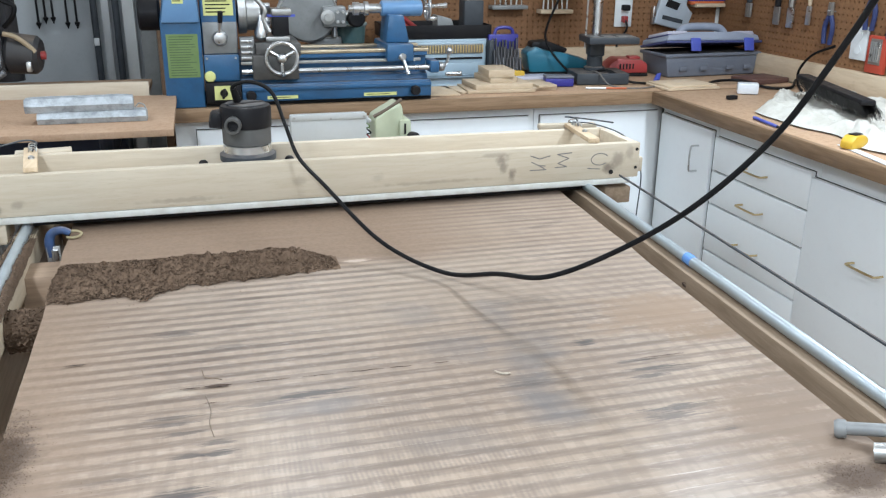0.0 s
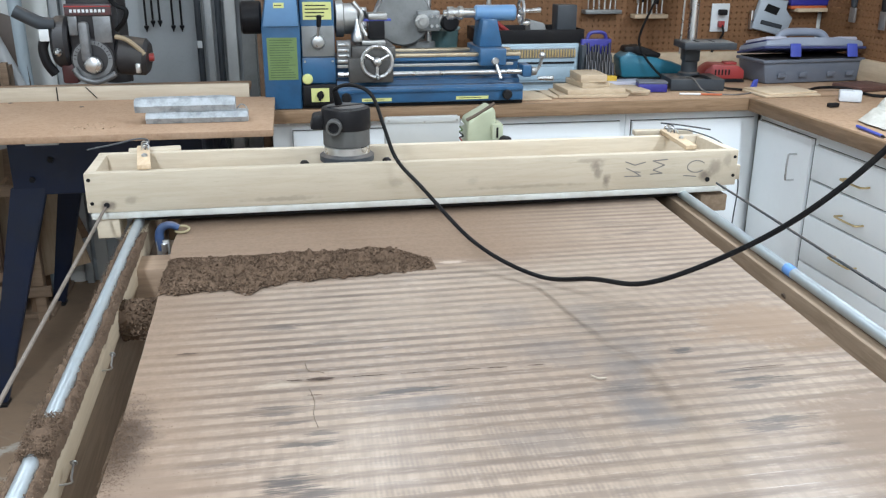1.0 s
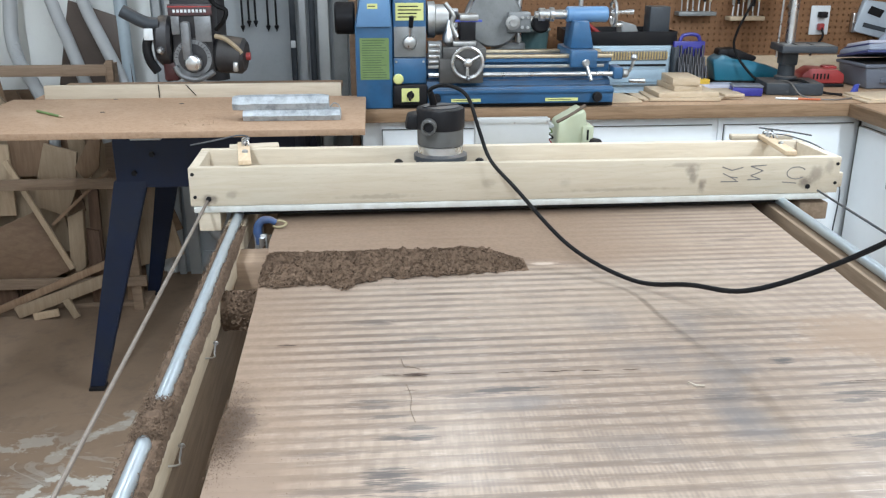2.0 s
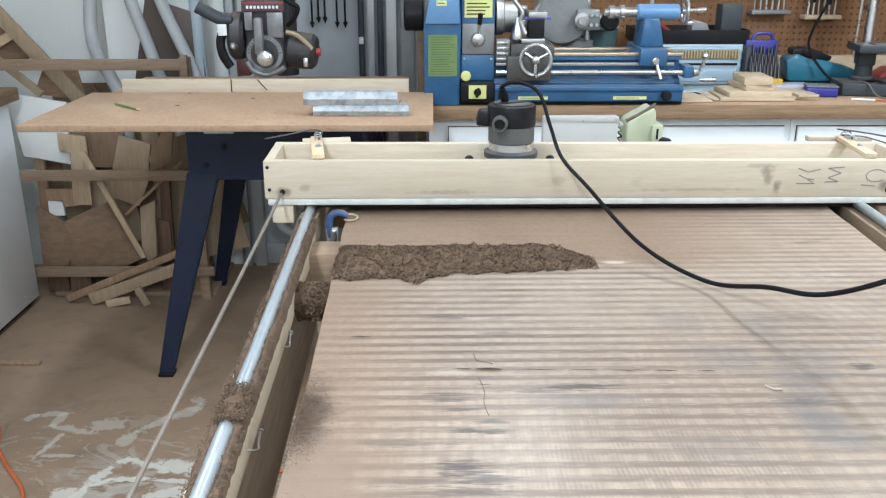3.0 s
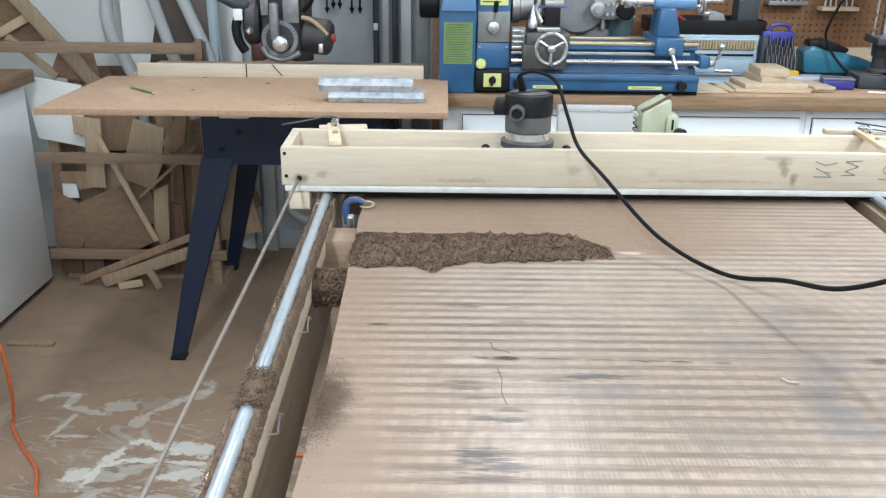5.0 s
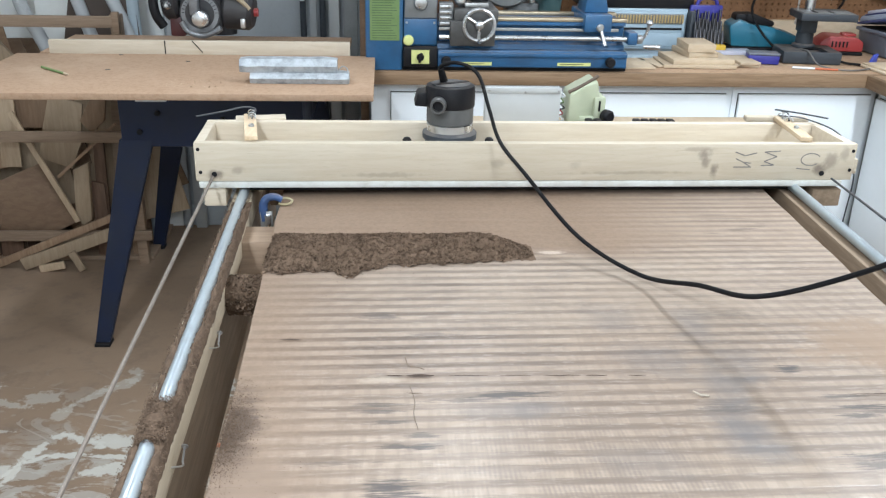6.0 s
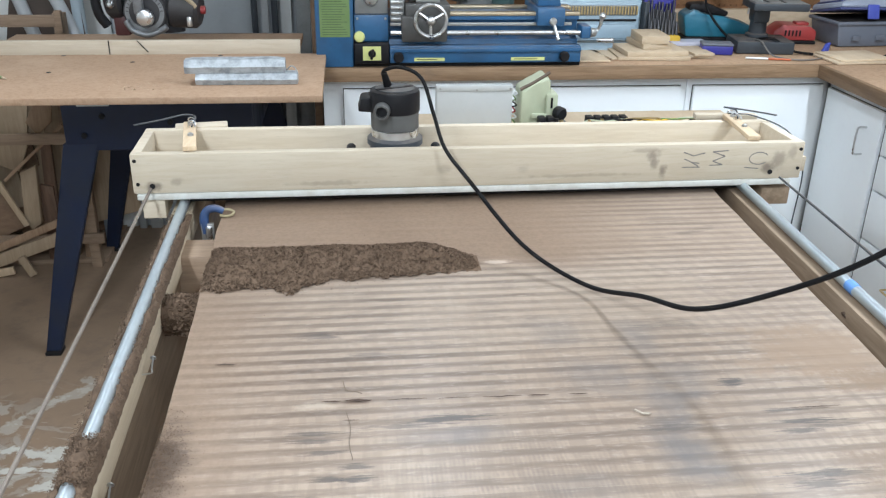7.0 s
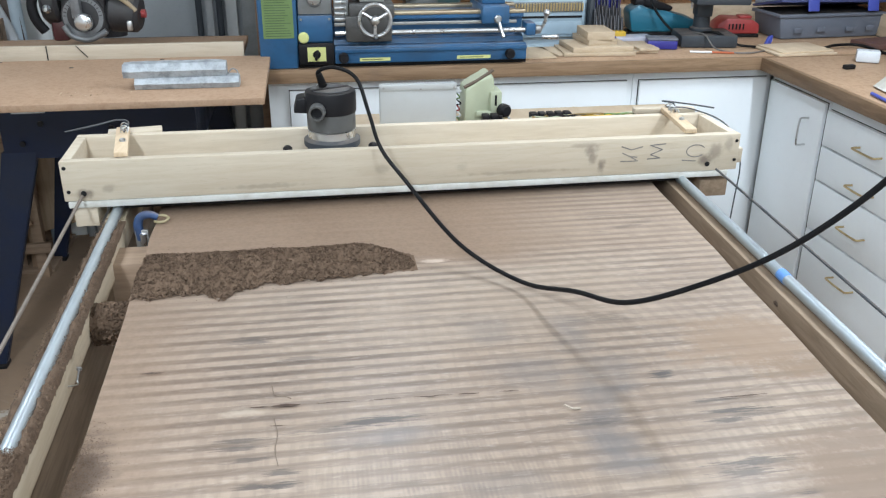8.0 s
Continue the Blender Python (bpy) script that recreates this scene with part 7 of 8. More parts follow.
# vacuum and orange lead near the west counter
vc = thing("shop_vacuum", (-1.62, 2.5, 0), "shop vacuum drum with a black ribbed hose", "vacuum")
part("drum", turned(nb(), [(0.15, 0.04), (0.19, 0.06), (0.2, 0.36), (0.19, 0.4), (0.1, 0.42)], pose(-1.62, 2.45, 0), 36), worn("dull_pink_plastic", (0.36, 0.20, 0.16), None, 0.5), vc, "dull red-brown drum")
hp = spline([(-1.62, 2.45, 0.5), (-1.52, 2.46, 0.56), (-1.42, 2.48, 0.5), (-1.375, 2.5, 0.36), (-1.40, 2.5, 0.2), (-1.46, 2.5, 0.12)], 22)
part("hose", tube(nb(), hp, lambda f: 0.034 * (1.05 if int(f * len(hp)) % 2 else 0.9), 16, 1, False), DARK_GREY, vc, "black ribbed hose")
for a in range(4):
    q = math.pi * (0.25 + a / 2)
    part("caster", rod(nb(), (-1.62 + 0.14 * math.cos(q), 2.45 + 0.14 * math.sin(q), 0), (-1.62 + 0.14 * math.cos(q), 2.45 + 0.14 * math.sin(q), 0.045), 0.022, seg=14), BLACK, vc)
solo("extension_lead", tube(nb(), [(-1.50, 2.6, 0.40), (-1.40, 2.56, 0.37), (-1.335, 2.55, 0.28), (-1.335, 2.57, 0.12), (-1.36, 2.6, 0.007), (-1.34, 2.55, 0.007), (-1.26, 2.44, 0.007), (-1.17, 2.33, 0.007), (-1.08, 2.17, 0.007), (-0.85, 2.1, 0.007), (-0.64, 2.24, 0.007), (-0.52, 2.4, 0.007), (-0.3, 2.4, 0.007)], 0.0055, 8), ORANGE, "orange extension lead trailing over the floor", "cable")
solo("floor_stick", box(nb(), -1.62, -1.45, 3.1, 3.125, 0.0, 0.012, 0.002, pose(0, 0, 0)), SCRAP, "small stick on the dusty floor", "stick")


# ---- things on the back counter ----
CT = 0.9118


def ply_stack():
    rows = [(1.00, 1.26, 3.33, 3.50, 0.0, 0.012), (1.025, 1.25, 3.34, 3.51, 0.0122, 0.03), (1.085, 1.195, 3.375, 3.53, 0.0304, 0.05), (1.09, 1.19, 3.37, 3.52, 0.0503, 0.078), (0.955, 1.02, 3.35, 3.52, 0, 0.006), (1.27, 1.36, 3.36, 3.53, 0.0, 0.010), (1.275, 1.35, 3.35, 3.5, 0.0102, 0.0195)]
    for k, (x0, x1, y0, y1, z0, z1) in enumerate(rows):
        cx, cy = (x0 + x1) / 2, (y0 + y1) / 2
        solo("plywood_piece", box(nb(), x0, x1, y0, y1, CT + z0, CT + z1, 0.001), PLY, "small pale plywood piece on the counter", "plywood", "plywood pieces", m=Matrix.Translation((cx, cy, 0)) @ pose(0, 0, 0, 0, 0, (-3, 2, 6, -2, 14, -5, 3)[k]) @ Matrix.Translation((-cx, -cy, 0)))


ply_stack()
solo("loose_ply", box(nb(), 0.845, 0.96, 3.31, 3.5, CT, CT + 0.006, 0.001), PLY, "thin plywood sheet beside the lathe", "plywood")

DARK_BIT = metal("dark_bits", (0.12, 0.12, 0.13), 0.4)
dc = thing("drill_index", (1.23, 3.63, CT), "blue and yellow drill bit case standing open", "drill case")
part("back_shell", box(nb(), 1.175, 1.30, 3.645, 3.665, CT, CT + 0.18, 0.005), INDIGO, dc, "indigo plastic shell")
part("carry_handle", tube(nb(), [(1.20, 3.655, CT + 0.178), (1.21, 3.655, CT + 0.20), (1.24, 3.655, CT + 0.206), (1.27, 3.655, CT + 0.20), (1.28, 3.655, CT + 0.178)], 0.007, 8), INDIGO, dc)
part("front_shell", box(nb(), 1.178, 1.297, 3.55, 3.644, CT, CT + 0.046, 0.005), YELLOW, dc, "yellow plastic holder")
rnd = random.Random(9)
for r_ in range(3):
    for k in range(8):
        x = 1.188 + k * 0.0142
        part("drill_bit", rod(nb(), (x, 3.575 + r_ * 0.025, CT + 0.045), (x + rnd.uniform(-0.002, 0.002), 3.585 + r_ * 0.025, CT + 0.10 + r_ * 0.03 + rnd.uniform(-0.008, 0.008)), 0.0055, 0.004, 8), DARK_BIT, dc)
cb = thing("clear_box", (1.33, 3.60, CT), "shallow frosted plastic box with a violet lid edge", "box")
frost = worn("frosted_plastic", (0.50, 0.50, 0.58), (0.42, 0.42, 0.5), 0.35, 0, 15)
part("tray", box(nb(), 1.25, 1.40, 3.52, 3.60, CT, CT + 0.028, 0.005), frost, cb)
part("edge", box(nb(), 1.235, 1.2495, 3.52, 3.60, CT, CT + 0.034, 0.004), INDIGO, cb)


def belt_sander():
    t = thing("belt_sander", (1.48, 3.72, CT), "teal plastic power sander with a black top", "sander")
    part("body", prism(nb(), [(-0.125, 0.018), (0.13, 0.018), (0.15, 0.045), (0.12, 0.07), (0.06, 0.085), (0.0, 0.09), (-0.05, 0.105), (-0.10, 0.125), (-0.14, 0.10)], 0.11, pose(1.49, 3.67, CT, 0, 0, -6), 0.012), TEAL, t)
    part("sole", box(nb(), -0.13, 0.14, 0.004, 0.106, 0, 0.0175, 0.004, pose(1.49, 3.67, CT, 0, 0, -6)), BLACK, t, "black sole")
    part("top_cover", prism(nb(), [(-0.12, 0.118), (0.03, 0.094), (0.04, 0.112), (-0.05, 0.145), (-0.115, 0.142)], 0.075, pose(1.495, 3.69, CT, 0, 0, -6), 0.008), BLACK, t, "black top cover")


belt_sander()
bx = thing("blue_box", (1.39, 3.5, CT), "small indigo plastic box on the counter", "box")
part("base", box(nb(), -0.055, 0.055, -0.035, 0.035, 0, 0.032, 0.005, pose(1.40, 3.455, CT, 0, 0, -12)), INDIGO, bx)
part("lid", box(nb(), -0.056, 0.056, -0.036, 0.036, 0.0325, 0.04, 0.003, pose(1.40, 3.455, CT, 0, 0, -12)), GREY_PLASTIC, bx, "greyish translucent lid")


def drill_stand():
    t = thing("drill_press_stand", (1.6, 3.5, CT), "dark grey drill press stand with a steel column", "drill press")
    m = pose(1.61, 3.50, CT, 0, 0, -9)
    b = part("base", box(nb(), -0.125, 0.085, -0.075, 0.095, 0, 0.045, 0.006, m), DARK_GREY, t)
    for dx in (-0.05, 0.03):
        part("slot", box(nb(), dx - 0.006, dx + 0.006, -0.055, 0.02, 0.0452, 0.0462, 0, m), BLACK, b)
    part("collar", turned(nb(), [(0.042, 0.0455), (0.042, 0.055), (0.032, 0.06), (0.03, 0.11)], m @ Matrix.Translation((-0.025, 0.045, 0)), 24), DARK_GREY, t)
    part("column", rod(nb(), m @ Vector((-0.025, 0.045, 0.11)), m @ Vector((-0.025, 0.045, 0.62)), 0.019, seg=20), STEEL, t, "bright steel column")
    tb = part("table", box(nb(), -0.085, 0.115, -0.08, 0.085, 0.155, 0.182, 0.005, m), DARK_GREY, t, "slotted grey table")
    part("table_face", box(nb(), -0.075, 0.105, -0.07, 0.012, 0.1822, 0.1835, 0, m), GREY_CAST, tb)
    for dx in (-0.03, 0.03):
        part("slot", box(nb(), dx - 0.006, dx + 0.006, -0.06, 0.005, 0.1836, 0.1845, 0, m), BLACK, tb)
    part("bracket", box(nb(), -0.055, 0.005, 0.01, 0.08, 0.10, 0.154, 0.006, m), DARK_GREY, tb)
    part("drill_head", box(nb(), -0.08, 0.06, -0.10, 0.09, 0.50, 0.66, 0.02, m), DARK_GREY, t)
    part("depth_rod", rod(nb(), m @ Vector((-0.075, 0.02, 0.13)), m @ Vector((-0.07, 0.02, 0.5)), 0.004, seg=8), STEEL, t)


drill_stand()
solo("drill_lead", tube(nb(), [(1.50, 3.62, 1.42), (1.485, 3.64, 1.28), (1.43, 3.66, 1.13), (1.425, 3.66, 1.06), (1.47, 3.62, 0.98), (1.53, 3.58, 0.935), (1.6, 3.45, 0.965), (1.68, 3.42, 0.925), (1.75, 3.4, CT + 0.005)], 0.005, 8), RUBBER, "black lead draped round the drill stand", "cable")
solo("thin_lead", tube(nb(), [(1.40, 3.62, CT + 0.004), (1.50, 3.55, CT + 0.02), (1.555, 3.45, CT + 0.05), (1.575, 3.36, CT + 0.01), (1.66, 3.30, CT + 0.004), (1.80, 3.36, CT + 0.004), (1.90, 3.42, CT + 0.004), (1.95, 3.46, CT + 0.004)], 0.003, 6), worn("grey_lead", (0.16, 0.15, 0.14), None, 0.5), "thin grey lead curling over the counter", "cable")


def charger():
    t = thing("battery_charger", (1.78, 3.7, CT), "red plastic battery charger with a dark base", "charger")
    m = pose(1.79, 3.68, CT, 0, 0, -8)
    part("shell", prism(nb(), [(-0.09, 0.012), (0.09, 0.012), (0.088, 0.05), (0.06, 0.068), (-0.045, 0.072), (-0.075, 0.05)], 0.11, m @ Matrix.Translation((0, -0.05, 0)), 0.008), RED, t)
    part("base", box(nb(), -0.088, 0.09, -0.052, 0.06, 0, 0.0115, 0.003, m), BLACK, t)
    part("socket", box(nb(), 0.015, 0.065, -0.02, 0.03, 0.066, 0.078, 0.004, m), RED, t)
    bm = nb()
    for k in range(5):
        box(bm, -0.035 + k * 0.014, -0.029 + k * 0.014, -0.053, -0.0505, 0.03, 0.052, 0, m)
    part("vent", bm, BLACK, t)


charger()


def toolbox():
    t = thing("toolbox", (2.15, 3.65, CT), "grey plastic toolbox with blue latches, lid ajar", "toolbox")
    m = pose(2.14, 3.66, CT, 0, 0, 4) @ Matrix.Diagonal((1, 1, 0.82, 1))
    body = [(-0.215, 0.0), (0.215, 0.0), (0.23, 0.105), (-0.23, 0.105)]
    part("body", prism(nb(), body, 0.19, m @ Matrix.Translation((0, -0.09, 0)), 0.008), GREY_PLASTIC, t)
    part("rim", box(nb(), -0.237, 0.237, -0.098, 0.108, 0.1, 0.116, 0.004, m), GREY_PLASTIC, t)
    part("inside", box(nb(), -0.222, 0.222, -0.085, 0.095, 0.1162, 0.12, 0.001, m), BLACK, t, "dark gap under the lid")
    lm = m @ Matrix.Translation((0, 0.105, 0.118)) @ pose(0, 0, 0, -14, 1.5, 0)
    pale = worn("lid_grey", (0.30, 0.34, 0.42), (0.22, 0.25, 0.33), 0.4, 0, 8, 90, 0.5, 0.08, 0.25)
    lid = part("lid", prism(nb(), [(-0.232, 0.012), (0.232, 0.012), (0.222, 0.04), (0.12, 0.055), (-0.12, 0.055), (-0.222, 0.04)], 0.20, lm @ Matrix.Translation((0, -0.20, 0)), 0.008), pale, t, "pale blue-grey lid")
    part("lid_rim", box(nb(), -0.237, 0.237, -0.205, 0.0, 0.0, 0.0115, 0.003, lm), DULL_BLUE, lid, "dark blue lower rim")
    part("handle", tube(nb(), [lm @ Vector(p) for p in ((-0.115, -0.11, 0.048), (-0.10, -0.11, 0.078), (-0.06, -0.11, 0.092), (0.06, -0.11, 0.092), (0.10, -0.11, 0.078), (0.115, -0.11, 0.048))], 0.017, 12), pale, lid, "thick moulded carry handle")
    part("hand_well", box(nb(), -0.075, 0.075, -0.15, -0.07, 0.0552, 0.0575, 0.001, lm), GREY_PLASTIC, lid, "shallow hand well")
    for x in (-0.165, 0.165):
        part("organiser", prism(nb(), [(-0.052, 0.0), (0.052, 0.0), (0.046, 0.016), (-0.046, 0.016)], 0.15, lm @ Matrix.Translation((x, -0.18, 0.046)), 0.004), frost, lid, "clear organiser lid")
        part("organiser_tray", box(nb(), x - 0.056, x + 0.056, -0.186, -0.025, 0.038, 0.0455, 0.002, lm), DULL_BLUE, lid, "blue organiser tray")
    for x in (-0.10, 0.165):
        part("latch", box(nb(), x - 0.024, x + 0.024, -0.213, -0.204, -0.042, 0.024, 0.004, lm), LATCH_BLUE, lid, "bright blue latch")
    for x in (-0.15, -0.05, 0.08, 0.17):
        part("boss", box(nb(), x - 0.018, x + 0.018, -0.104, -0.0985, 0.03, 0.055, 0.003, m), GREY_PLASTIC, t)


toolbox()
solo("blue_clip", prism(nb(), [(-0.012, 0), (0.018, 0), (0.024, 0.034), (0.006, 0.03)], 0.012, pose(1.83, 3.46, CT, 0, 0, 20), 0.002), LATCH_BLUE, "small blue plastic clip on the counter", "clip")
pc = thing("pencil", (1.55, 3.36, CT), "orange and white pencil on the counter", "pencil")
part("shaft", rod(nb(), (1.545, 3.33, CT + 0.004), (1.62, 3.31, CT + 0.004), 0.004, seg=6), ORANGE, pc)
part("end", rod(nb(), (1.47, 3.35, CT + 0.004), (1.5448, 3.33, CT + 0.004), 0.004, seg=6), WHITE_STRIP, pc, "white painted end")
solo("flat_board", box(nb(), -0.11, 0.12, -0.12, 0.06, 0, 0.007, 0.001, pose(1.86, 3.36, CT, 0, 0, 3)), PLY, "flat pale board on the counter's corner", "board")
solo("flat_board", box(nb(), -0.10, 0.11, -0.11, 0.05, 0.0072, 0.013, 0.001, pose(1.865, 3.37, CT, 0, 0, 6)), PLY, "flat pale board on another board", "board")
cup = thing("clear_cup", (2.0, 3.13, CT), "small clear plastic box lying on the counter", "box")
part("shell", box(nb(), -0.038, 0.038, -0.024, 0.024, 0, 0.04, 0.006, pose(2.02, 3.12, CT, 0, 0, -30)), worn("milky_plastic", (0.66, 0.70, 0.74), (0.58, 0.62, 0.66), 0.3, 0, 15), cup)
solo("black_bit", box(nb(), -0.02, 0.02, -0.01, 0.01, 0, 0.014, 0.003, pose(1.89, 3.02, CT, 0, 0, 10)), BLACK, "small black part on the counter", "part")
solo("brown_pad", box(nb(), -0.09, 0.09, -0.07, 0.07, 0, 0.02, 0.004, pose(2.25, 3.38, CT, 0, 0, 12)), worn("oxblood_leather", (0.11, 0.055, 0.045), None, 0.6, 0, 15), "dark brown leather pad on the counter", "pad")
solo("black_strap", tube(nb(), [(1.98, 3.33, CT + 0.008), (2.05, 3.36, CT + 0.012), (2.14, 3.34, CT + 0.012), (2.16, 3.20, CT + 0.006), (2.25, 3.18, CT + 0.005), (2.33, 3.26, CT + 0.02)], 0.0055, 8), RUBBER, "black cable with a thick plug end", "cable")
solo("wall_lead", tube(nb(), [(2.36, 3.10, 1.08), (2.33, 3.18, 1.04), (2.31, 3.22, 0.98), (2.31, 3.22, 0.93), (2.29, 3.18, CT + 0.005), (2.24, 3.10, CT + 0.005)], 0.005, 8), RUBBER, "black lead hanging from the wall socket", "cable")


def fleece():
    """Rumpled white fleece on the side counter."""
    bm = nb()
    nx, ny = 90, 110
    rows = []
    for i in range(nx + 1):
        row = []
        for k in range(ny + 1):
            u, v = i / nx, k / ny
            x = 1.80 + 0.52 * u + (0.05 * noise.noise((0, v * 5, 2)) + 0.34 * max(0, (v - 0.70) / 0.30)) * (1 - u)
            y = 2.24 + 0.80 * v + 0.05 * noise.noise((u * 4, 0, 5)) - 0.12 * (1 - u) * (1 - v)
            e = min(1, u * 9, (1 - u) * 9, v * 9, (1 - v) * 9)
            h = 0.004 + e * (0.022 + 0.028 * noise.noise((u * 4.2, v * 5.5, 0)) + 0.02 * abs(noise.noise((u * 9, v * 12, 3))) + 0.006 * noise.noise((u * 30, v * 36, 1)) + 0.003 * noise.noise((u * 60, v * 70, 1)) + 0.002 * noise.noise((u * 120, v * 140, 1)))
            row.append(bm.verts.new((x, y, CT + max(0.003, h))))
        rows.append(row)
    for a, b in zip(rows, rows[1:]):
        for k in range(ny):
            bm.faces.new((a[k], a[k + 1], b[k + 1], b[k]))
    solo("fleece", bm, FLEECE, "rumpled white fleece cloth on the side counter", "cloth")


fleece()


def brush():
    t = thing("bench_brush", (2.0, 2.6, 0.95), "black bristled bench brush lying on the fleece", "brush")
    a, b = Vector((2.06, 2.86, 0.972)), Vector((1.90, 2.36, 0.965))
    d = b - a
    m = Matrix.Translation(a) @ pose(0, 0, 0, 0, 0, -math.degrees(math.atan2(d.x, d.y)))
    part("stock", box(nb(), -0.022, 0.022, -0.02, d.length, 0.028, 0.045, 0.006, m), BLACK, t, "black wooden stock")
    bm = nb()
    rnd = random.Random(6)
    for _ in range(3600):
        p = Vector((rnd.uniform(-0.026, 0.026), rnd.uniform(-0.01, d.length - 0.01), 0.034))
        q = p + Vector((rnd.gauss(-0.03, 0.008), rnd.gauss(0, 0.008), -0.055 + rnd.uniform(0, 0.03)))
        s = Vector((0, 0.0013, 0))
        bm.faces.new([bm.verts.new(m @ w) for w in (p - s, p + s, q + s * 0.6, q - s * 0.6)])
    part("bristles", bm, BLACK, t, "long black bristles")


brush()
tm = thing("tape_measure", (1.76, 2.25, CT), "yellow tape measure with a black grip", "tape measure")
mt = pose(1.765, 2.235, CT, 0, 0, 15) @ Matrix.Diagonal((0.88, 0.88, 0.72, 1))
part("case", prism(nb(), [(-0.04, 0), (0.04, 0), (0.04, 0.035), (0.025, 0.05), (-0.02, 0.052), (-0.04, 0.03)], 0.045, mt @ Matrix.Translation((0, -0.02, 0)), 0.006), YELLOW, tm)
part("grip", box(nb(), -0.018, 0.022, -0.012, 0.016, 0.052, 0.056, 0.002, mt), BLACK, tm, "black top grip")
solo("paper_strip", box(nb(), -0.012, 0.012, -0.13, 0.13, 0, 0.002, 0, pose(1.735, 2.15, CT, 0, 0, -10)), WHITE_STRIP, "white paper strip by the counter's edge", "paper")
pe = thing("blue_pen", (1.73, 2.58, CT), "blue pen lying by the counter's edge", "pen")
part("barrel", rod(nb(), (1.745, 2.67, CT + 0.005), (1.725, 2.52, CT + 0.005), 0.005, seg=12, ease=0.001), LATCH_BLUE, pe)
part("tip", rod(nb(), (1.725, 2.52, CT + 0.005), (1.722, 2.50, CT + 0.005), 0.0045, 0.001, 10), BLACK, pe)


# ---- tools on the pegboards ----
PY = 3.953


def tool_shelf(x0, x1, z, mat_, tools, label):
    t = thing("tool_rack", ((x0 + x1) / 2, PY - 0.03, z), label, "rack", "pegboard racks")
    part("shelf", box(nb(), x0, x1, PY - 0.06, PY, z - 0.016, z, 0.002), mat_, t)
    rnd = random.Random(int(x0 * 1000))
    for k in range(tools):
        x = x0 + 0.02 + (x1 - x0 - 0.04) * k / max(1, tools - 1)
        h = rnd.uniform(0.05, 0.10)
        w = thing("small_tool", (x, PY - 0.03, z), "slim steel hand tool standing in the rack", "hand tool", "tools in racks")
        part("shank", rod(nb(), (x, PY - 0.03, z + 0.0005), (x + rnd.uniform(-0.004, 0.004), PY - 0.03, z + h), rnd.uniform(0.003, 0.005), 0.003, 8), STEEL, w)
        part("grip", rod(nb(), (x, PY - 0.03, z + h * 0.6), (x, PY - 0.03, z + h + 0.03), 0.006, 0.007, 10, 0.001), (CAST, BLACK, PLY)[k % 3], w)


tool_shelf(1.27, 1.43, 1.185, GREY_CAST, 6, "narrow grey metal tool rack on the pegboard")
tool_shelf(1.49, 1.64, 1.165, PLY, 6, "narrow pale wooden tool rack on the pegboard")
tool_shelf(2.24, 2.385, 1.185, PLY, 5, "pale wooden tool rack in the pegboard's corner")
tool_shelf(0.90, 1.1, 1.30, GREY_CAST, 7, "grey metal tool rack above the lathe")


def socket_plate(m, label, plugs=True):
    t = thing("wall_socket", m.translation, label, "socket", "wall sockets")
    p = part("plate", box(nb(), -0.042, 0.042, -0.008, 0, -0.06, 0.06, 0.003, m), WHITE_STRIP, t)
    for z in (-0.025, 0.025):
        part("outlet", turned(nb(), [(0.016, 0), (0.016, 0.002)], m @ pose(0, -0.008, z, 90), 18), WHITE_STRIP, p)
    if not plugs:
        return
    part("plug", box(nb(), -0.015, 0.018, -0.04, -0.0105, 0.012, 0.036, 0.004, m), BLACK, t, "black plug")
    part("adapter", box(nb(), -0.012, 0.012, -0.035, -0.0105, -0.04, -0.012, 0.004, m), RED, t, "dull red plug")


socket_plate(pose(1.905, PY, 1.145), "white wall socket plate with plugs on the pegboard")
solo("socket_lead", tube(nb(), [(1.905, PY - 0.03, 1.118), (1.91, PY - 0.04, 1.08), (1.885, PY - 0.03, 1.03), (1.87, PY - 0.03, 1.0)], 0.005, 8), RUBBER, "black lead hanging from the wall socket", "cable")


def stapler(m):
    t = thing("staple_gun", m.translation, "pale blue-grey staple gun hanging on the pegboard", "staple gun")
    skin = worn("pale_tool_grey", (0.46, 0.52, 0.58), (0.36, 0.41, 0.46), 0.4, 0.1, 12)
    part("body", prism(nb(), [(-0.095, -0.045), (0.07, -0.085), (0.10, 0.0), (0.05, 0.03), (0.075, 0.07), (-0.06, 0.085)], 0.03, m @ Matrix.Translation((0, -0.034, 0)), 0.008), skin, t)
    part("hand_hole", prism(nb(), [(-0.045, 0.03), (0.015, 0.01), (0.03, 0.04), (-0.03, 0.06)], 0.002, m @ Matrix.Translation((0, -0.0365, 0)), 0.0), BLACK, t, "dark hand opening")
    part("name_bar", box(nb(), -0.05, 0.055, -0.0365, -0.0345, -0.038, -0.02, 0, m @ pose(0, 0, 0, 0, 13, 0)), DARK_GREY, t, "dark plain lettering bar")
    part("nose", box(nb(), -0.10, -0.085, -0.03, -0.008, -0.05, 0.03, 0.003, m), STEEL, t)


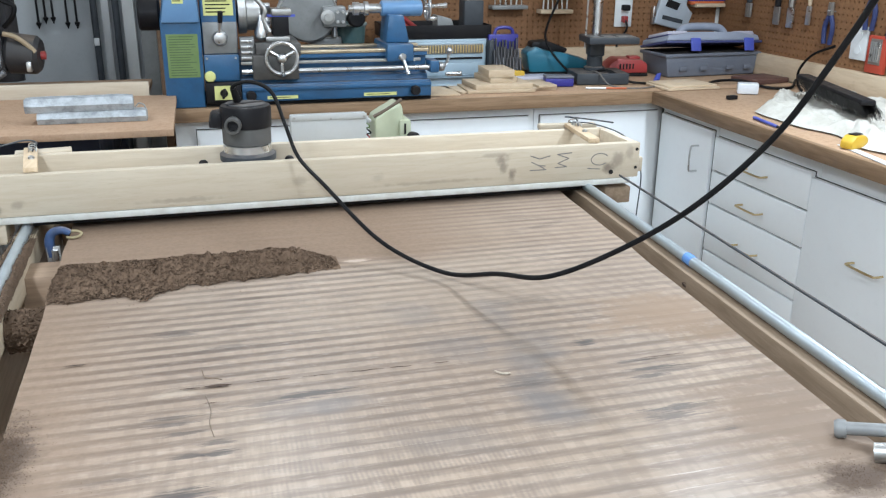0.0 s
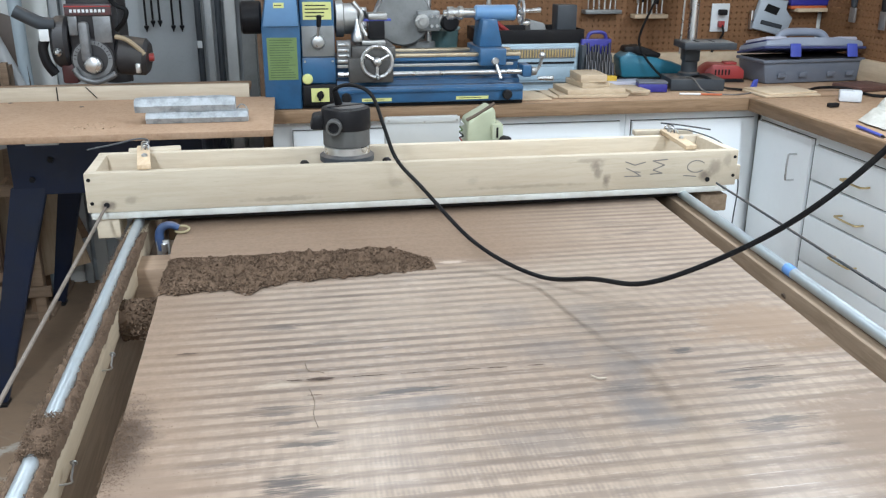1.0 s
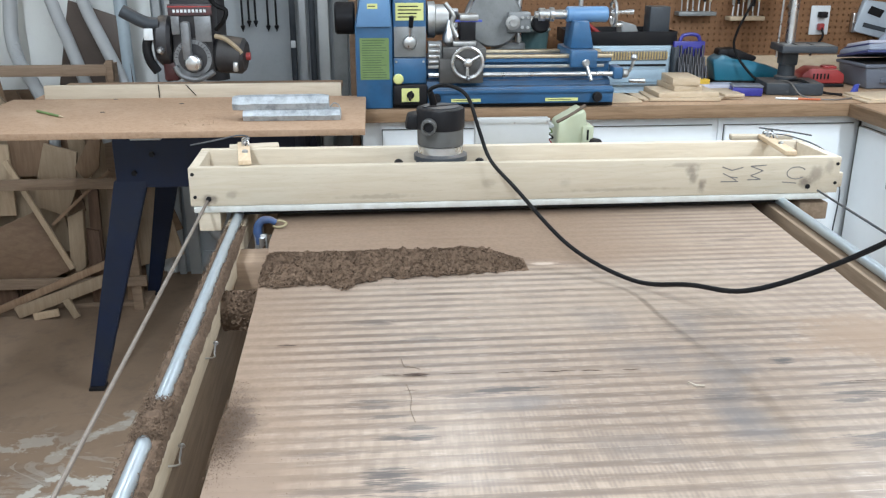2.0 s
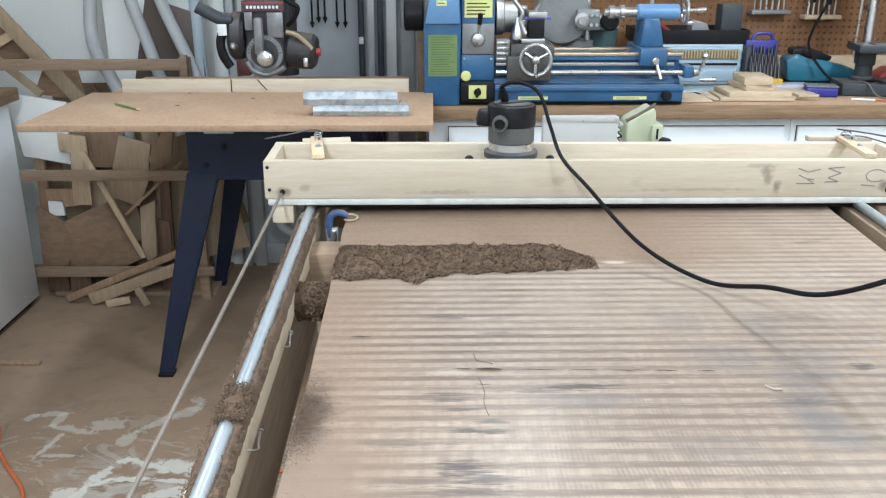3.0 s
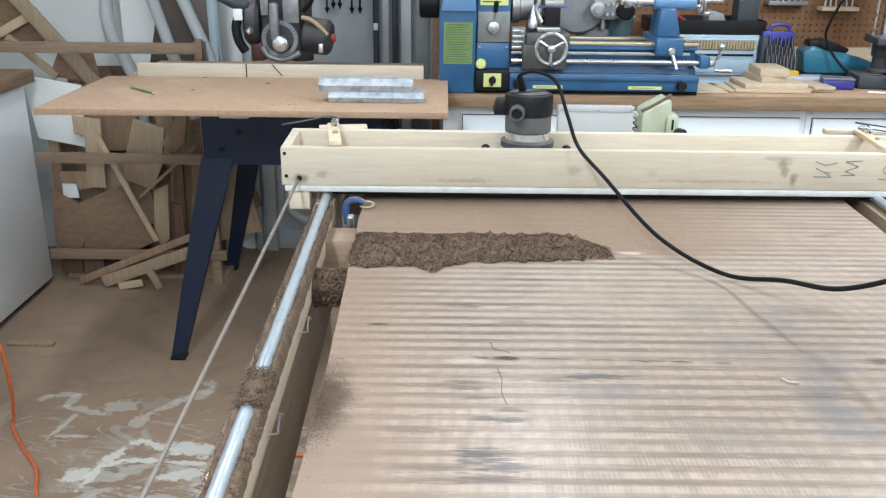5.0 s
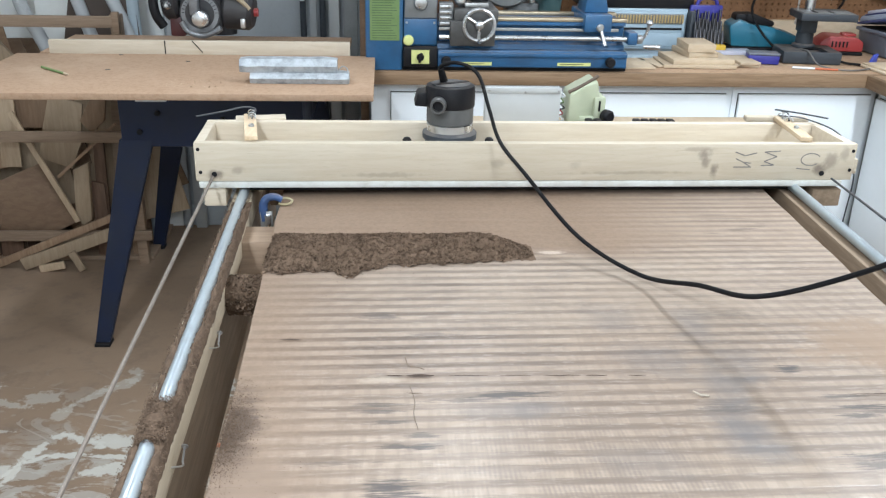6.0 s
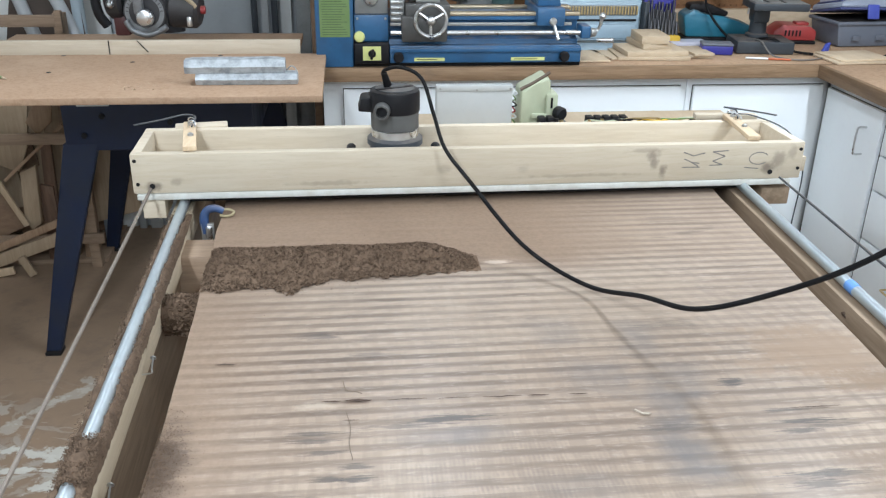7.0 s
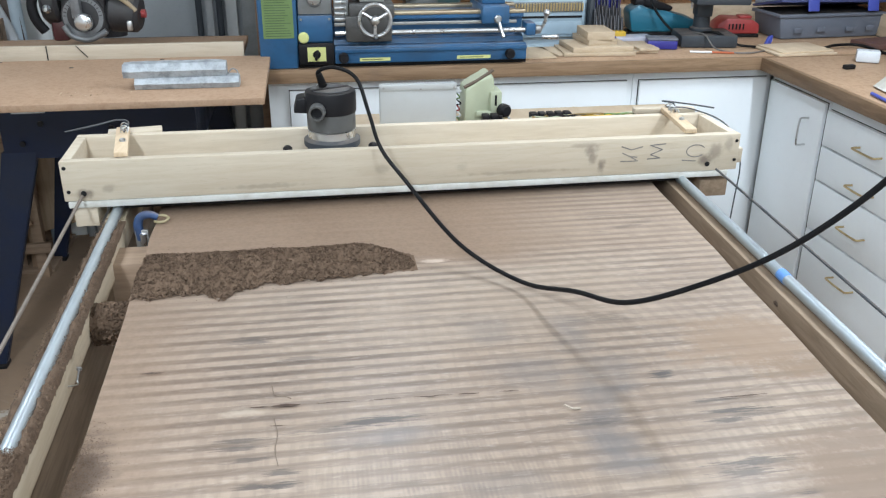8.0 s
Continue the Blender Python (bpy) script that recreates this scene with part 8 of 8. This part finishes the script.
stapler(pose(2.14, PY, 1.145, 0, 0, 0))
lv = thing("spirit_level", (2.3, PY, 1.19), "dark blue and orange level on the pegboard", "level")
part("body", box(nb(), 2.22, 2.40, PY - 0.035, PY - 0.006, 1.195, 1.225, 0.003), INDIGO, lv)
part("edge", box(nb(), 2.22, 2.39, PY - 0.04, PY - 0.006, 1.18, 1.1945, 0.003), ORANGE, lv, "orange lower edge")
sg = thing("safety_glasses", (1.8, PY, 1.2), "small grey tool hanging on a hook", "tool")
part("body", rod(nb(), (1.76, PY - 0.02, 1.195), (1.79, PY - 0.02, 1.225), 0.016, 0.01, 12, 0.003), GREY_CAST, sg)

EX = X1 - 0.016


def hanging_tool(y, z, h, mat_, label, grip=None, w=0.02):
    t = thing("hanging_tool", (EX, y, z + h), label, "hand tool", "tools on the side pegboard")
    part("peg", rod(nb(), (EX + 0.002, y, z + h), (EX - 0.03, y, z + h + 0.004), 0.003, seg=8), STEEL, t)
    part("blade", box(nb(), EX - 0.022, EX - 0.012, y - w, y + w, z, z + h * 0.6, 0.003), mat_, t)
    part("handle", rod(nb(), (EX - 0.017, y, z + h * 0.6 + 0.0005), (EX - 0.017, y, z + h + 0.03), w * 0.6, w * 0.75, 12, 0.003), grip or mat_, t)


hanging_tool(3.50, 1.125, 0.12, CAST, "grey steel hand tool on the side pegboard", BLACK)
hanging_tool(3.41, 1.12, 0.13, STEEL, "bright steel hand tool on the side pegboard", CAST)
hanging_tool(3.70, 1.14, 0.1, CAST, "grey steel hand tool on the side pegboard", DARK_GREY)
hanging_tool(3.30, 1.14, 0.12, STEEL, "steel chisel on the side pegboard", PLY, 0.012)
for y, z in ((3.17, 1.07), (2.96, 1.14), (2.84, 1.12)):
    t = thing("pliers", (EX, y, z + 0.15), "blue-handled pliers hanging on the side pegboard", "pliers", "hanging pliers")
    part("peg", rod(nb(), (EX + 0.002, y, z + 0.13), (EX - 0.035, y, z + 0.134), 0.003, seg=8), STEEL, t)
    part("head", box(nb(), EX - 0.026, EX - 0.014, y - 0.014, y + 0.014, z + 0.115, z + 0.165, 0.004), CAST, t)
    for s in (-1, 1):
        part("grip", tube(nb(), [(EX - 0.02, y + s * 0.006, z + 0.115), (EX - 0.02, y + s * 0.022, z + 0.07), (EX - 0.02, y + s * 0.016, z + 0.01)], 0.009, 8), worn("navy_grip", (0.025, 0.04, 0.13), None, 0.5), t, "navy dipped handle")
socket_plate(pose(EX, 3.01, 1.10, 0, 0, -90), "white wall socket plate on the side pegboard", False)
rc = thing("red_bit_case", (EX, 2.9, 1.06), "flat red case of steel bits on the side pegboard", "case")
part("back", box(nb(), EX - 0.016, EX - 0.001, 2.865, 2.955, 1.005, 1.135, 0.003), worn("bright_red", (0.5, 0.07, 0.04), None, 0.5), rc)
part("window", box(nb(), EX - 0.0185, EX - 0.0162, 2.882, 2.938, 1.035, 1.125, 0.001), CAST, rc, "grey row of bits")
for k in range(5):
    part("bit", rod(nb(), (EX - 0.021, 2.889 + k * 0.0105, 1.045), (EX - 0.021, 2.889 + k * 0.0105, 1.115), 0.003, seg=8), STEEL, rc)
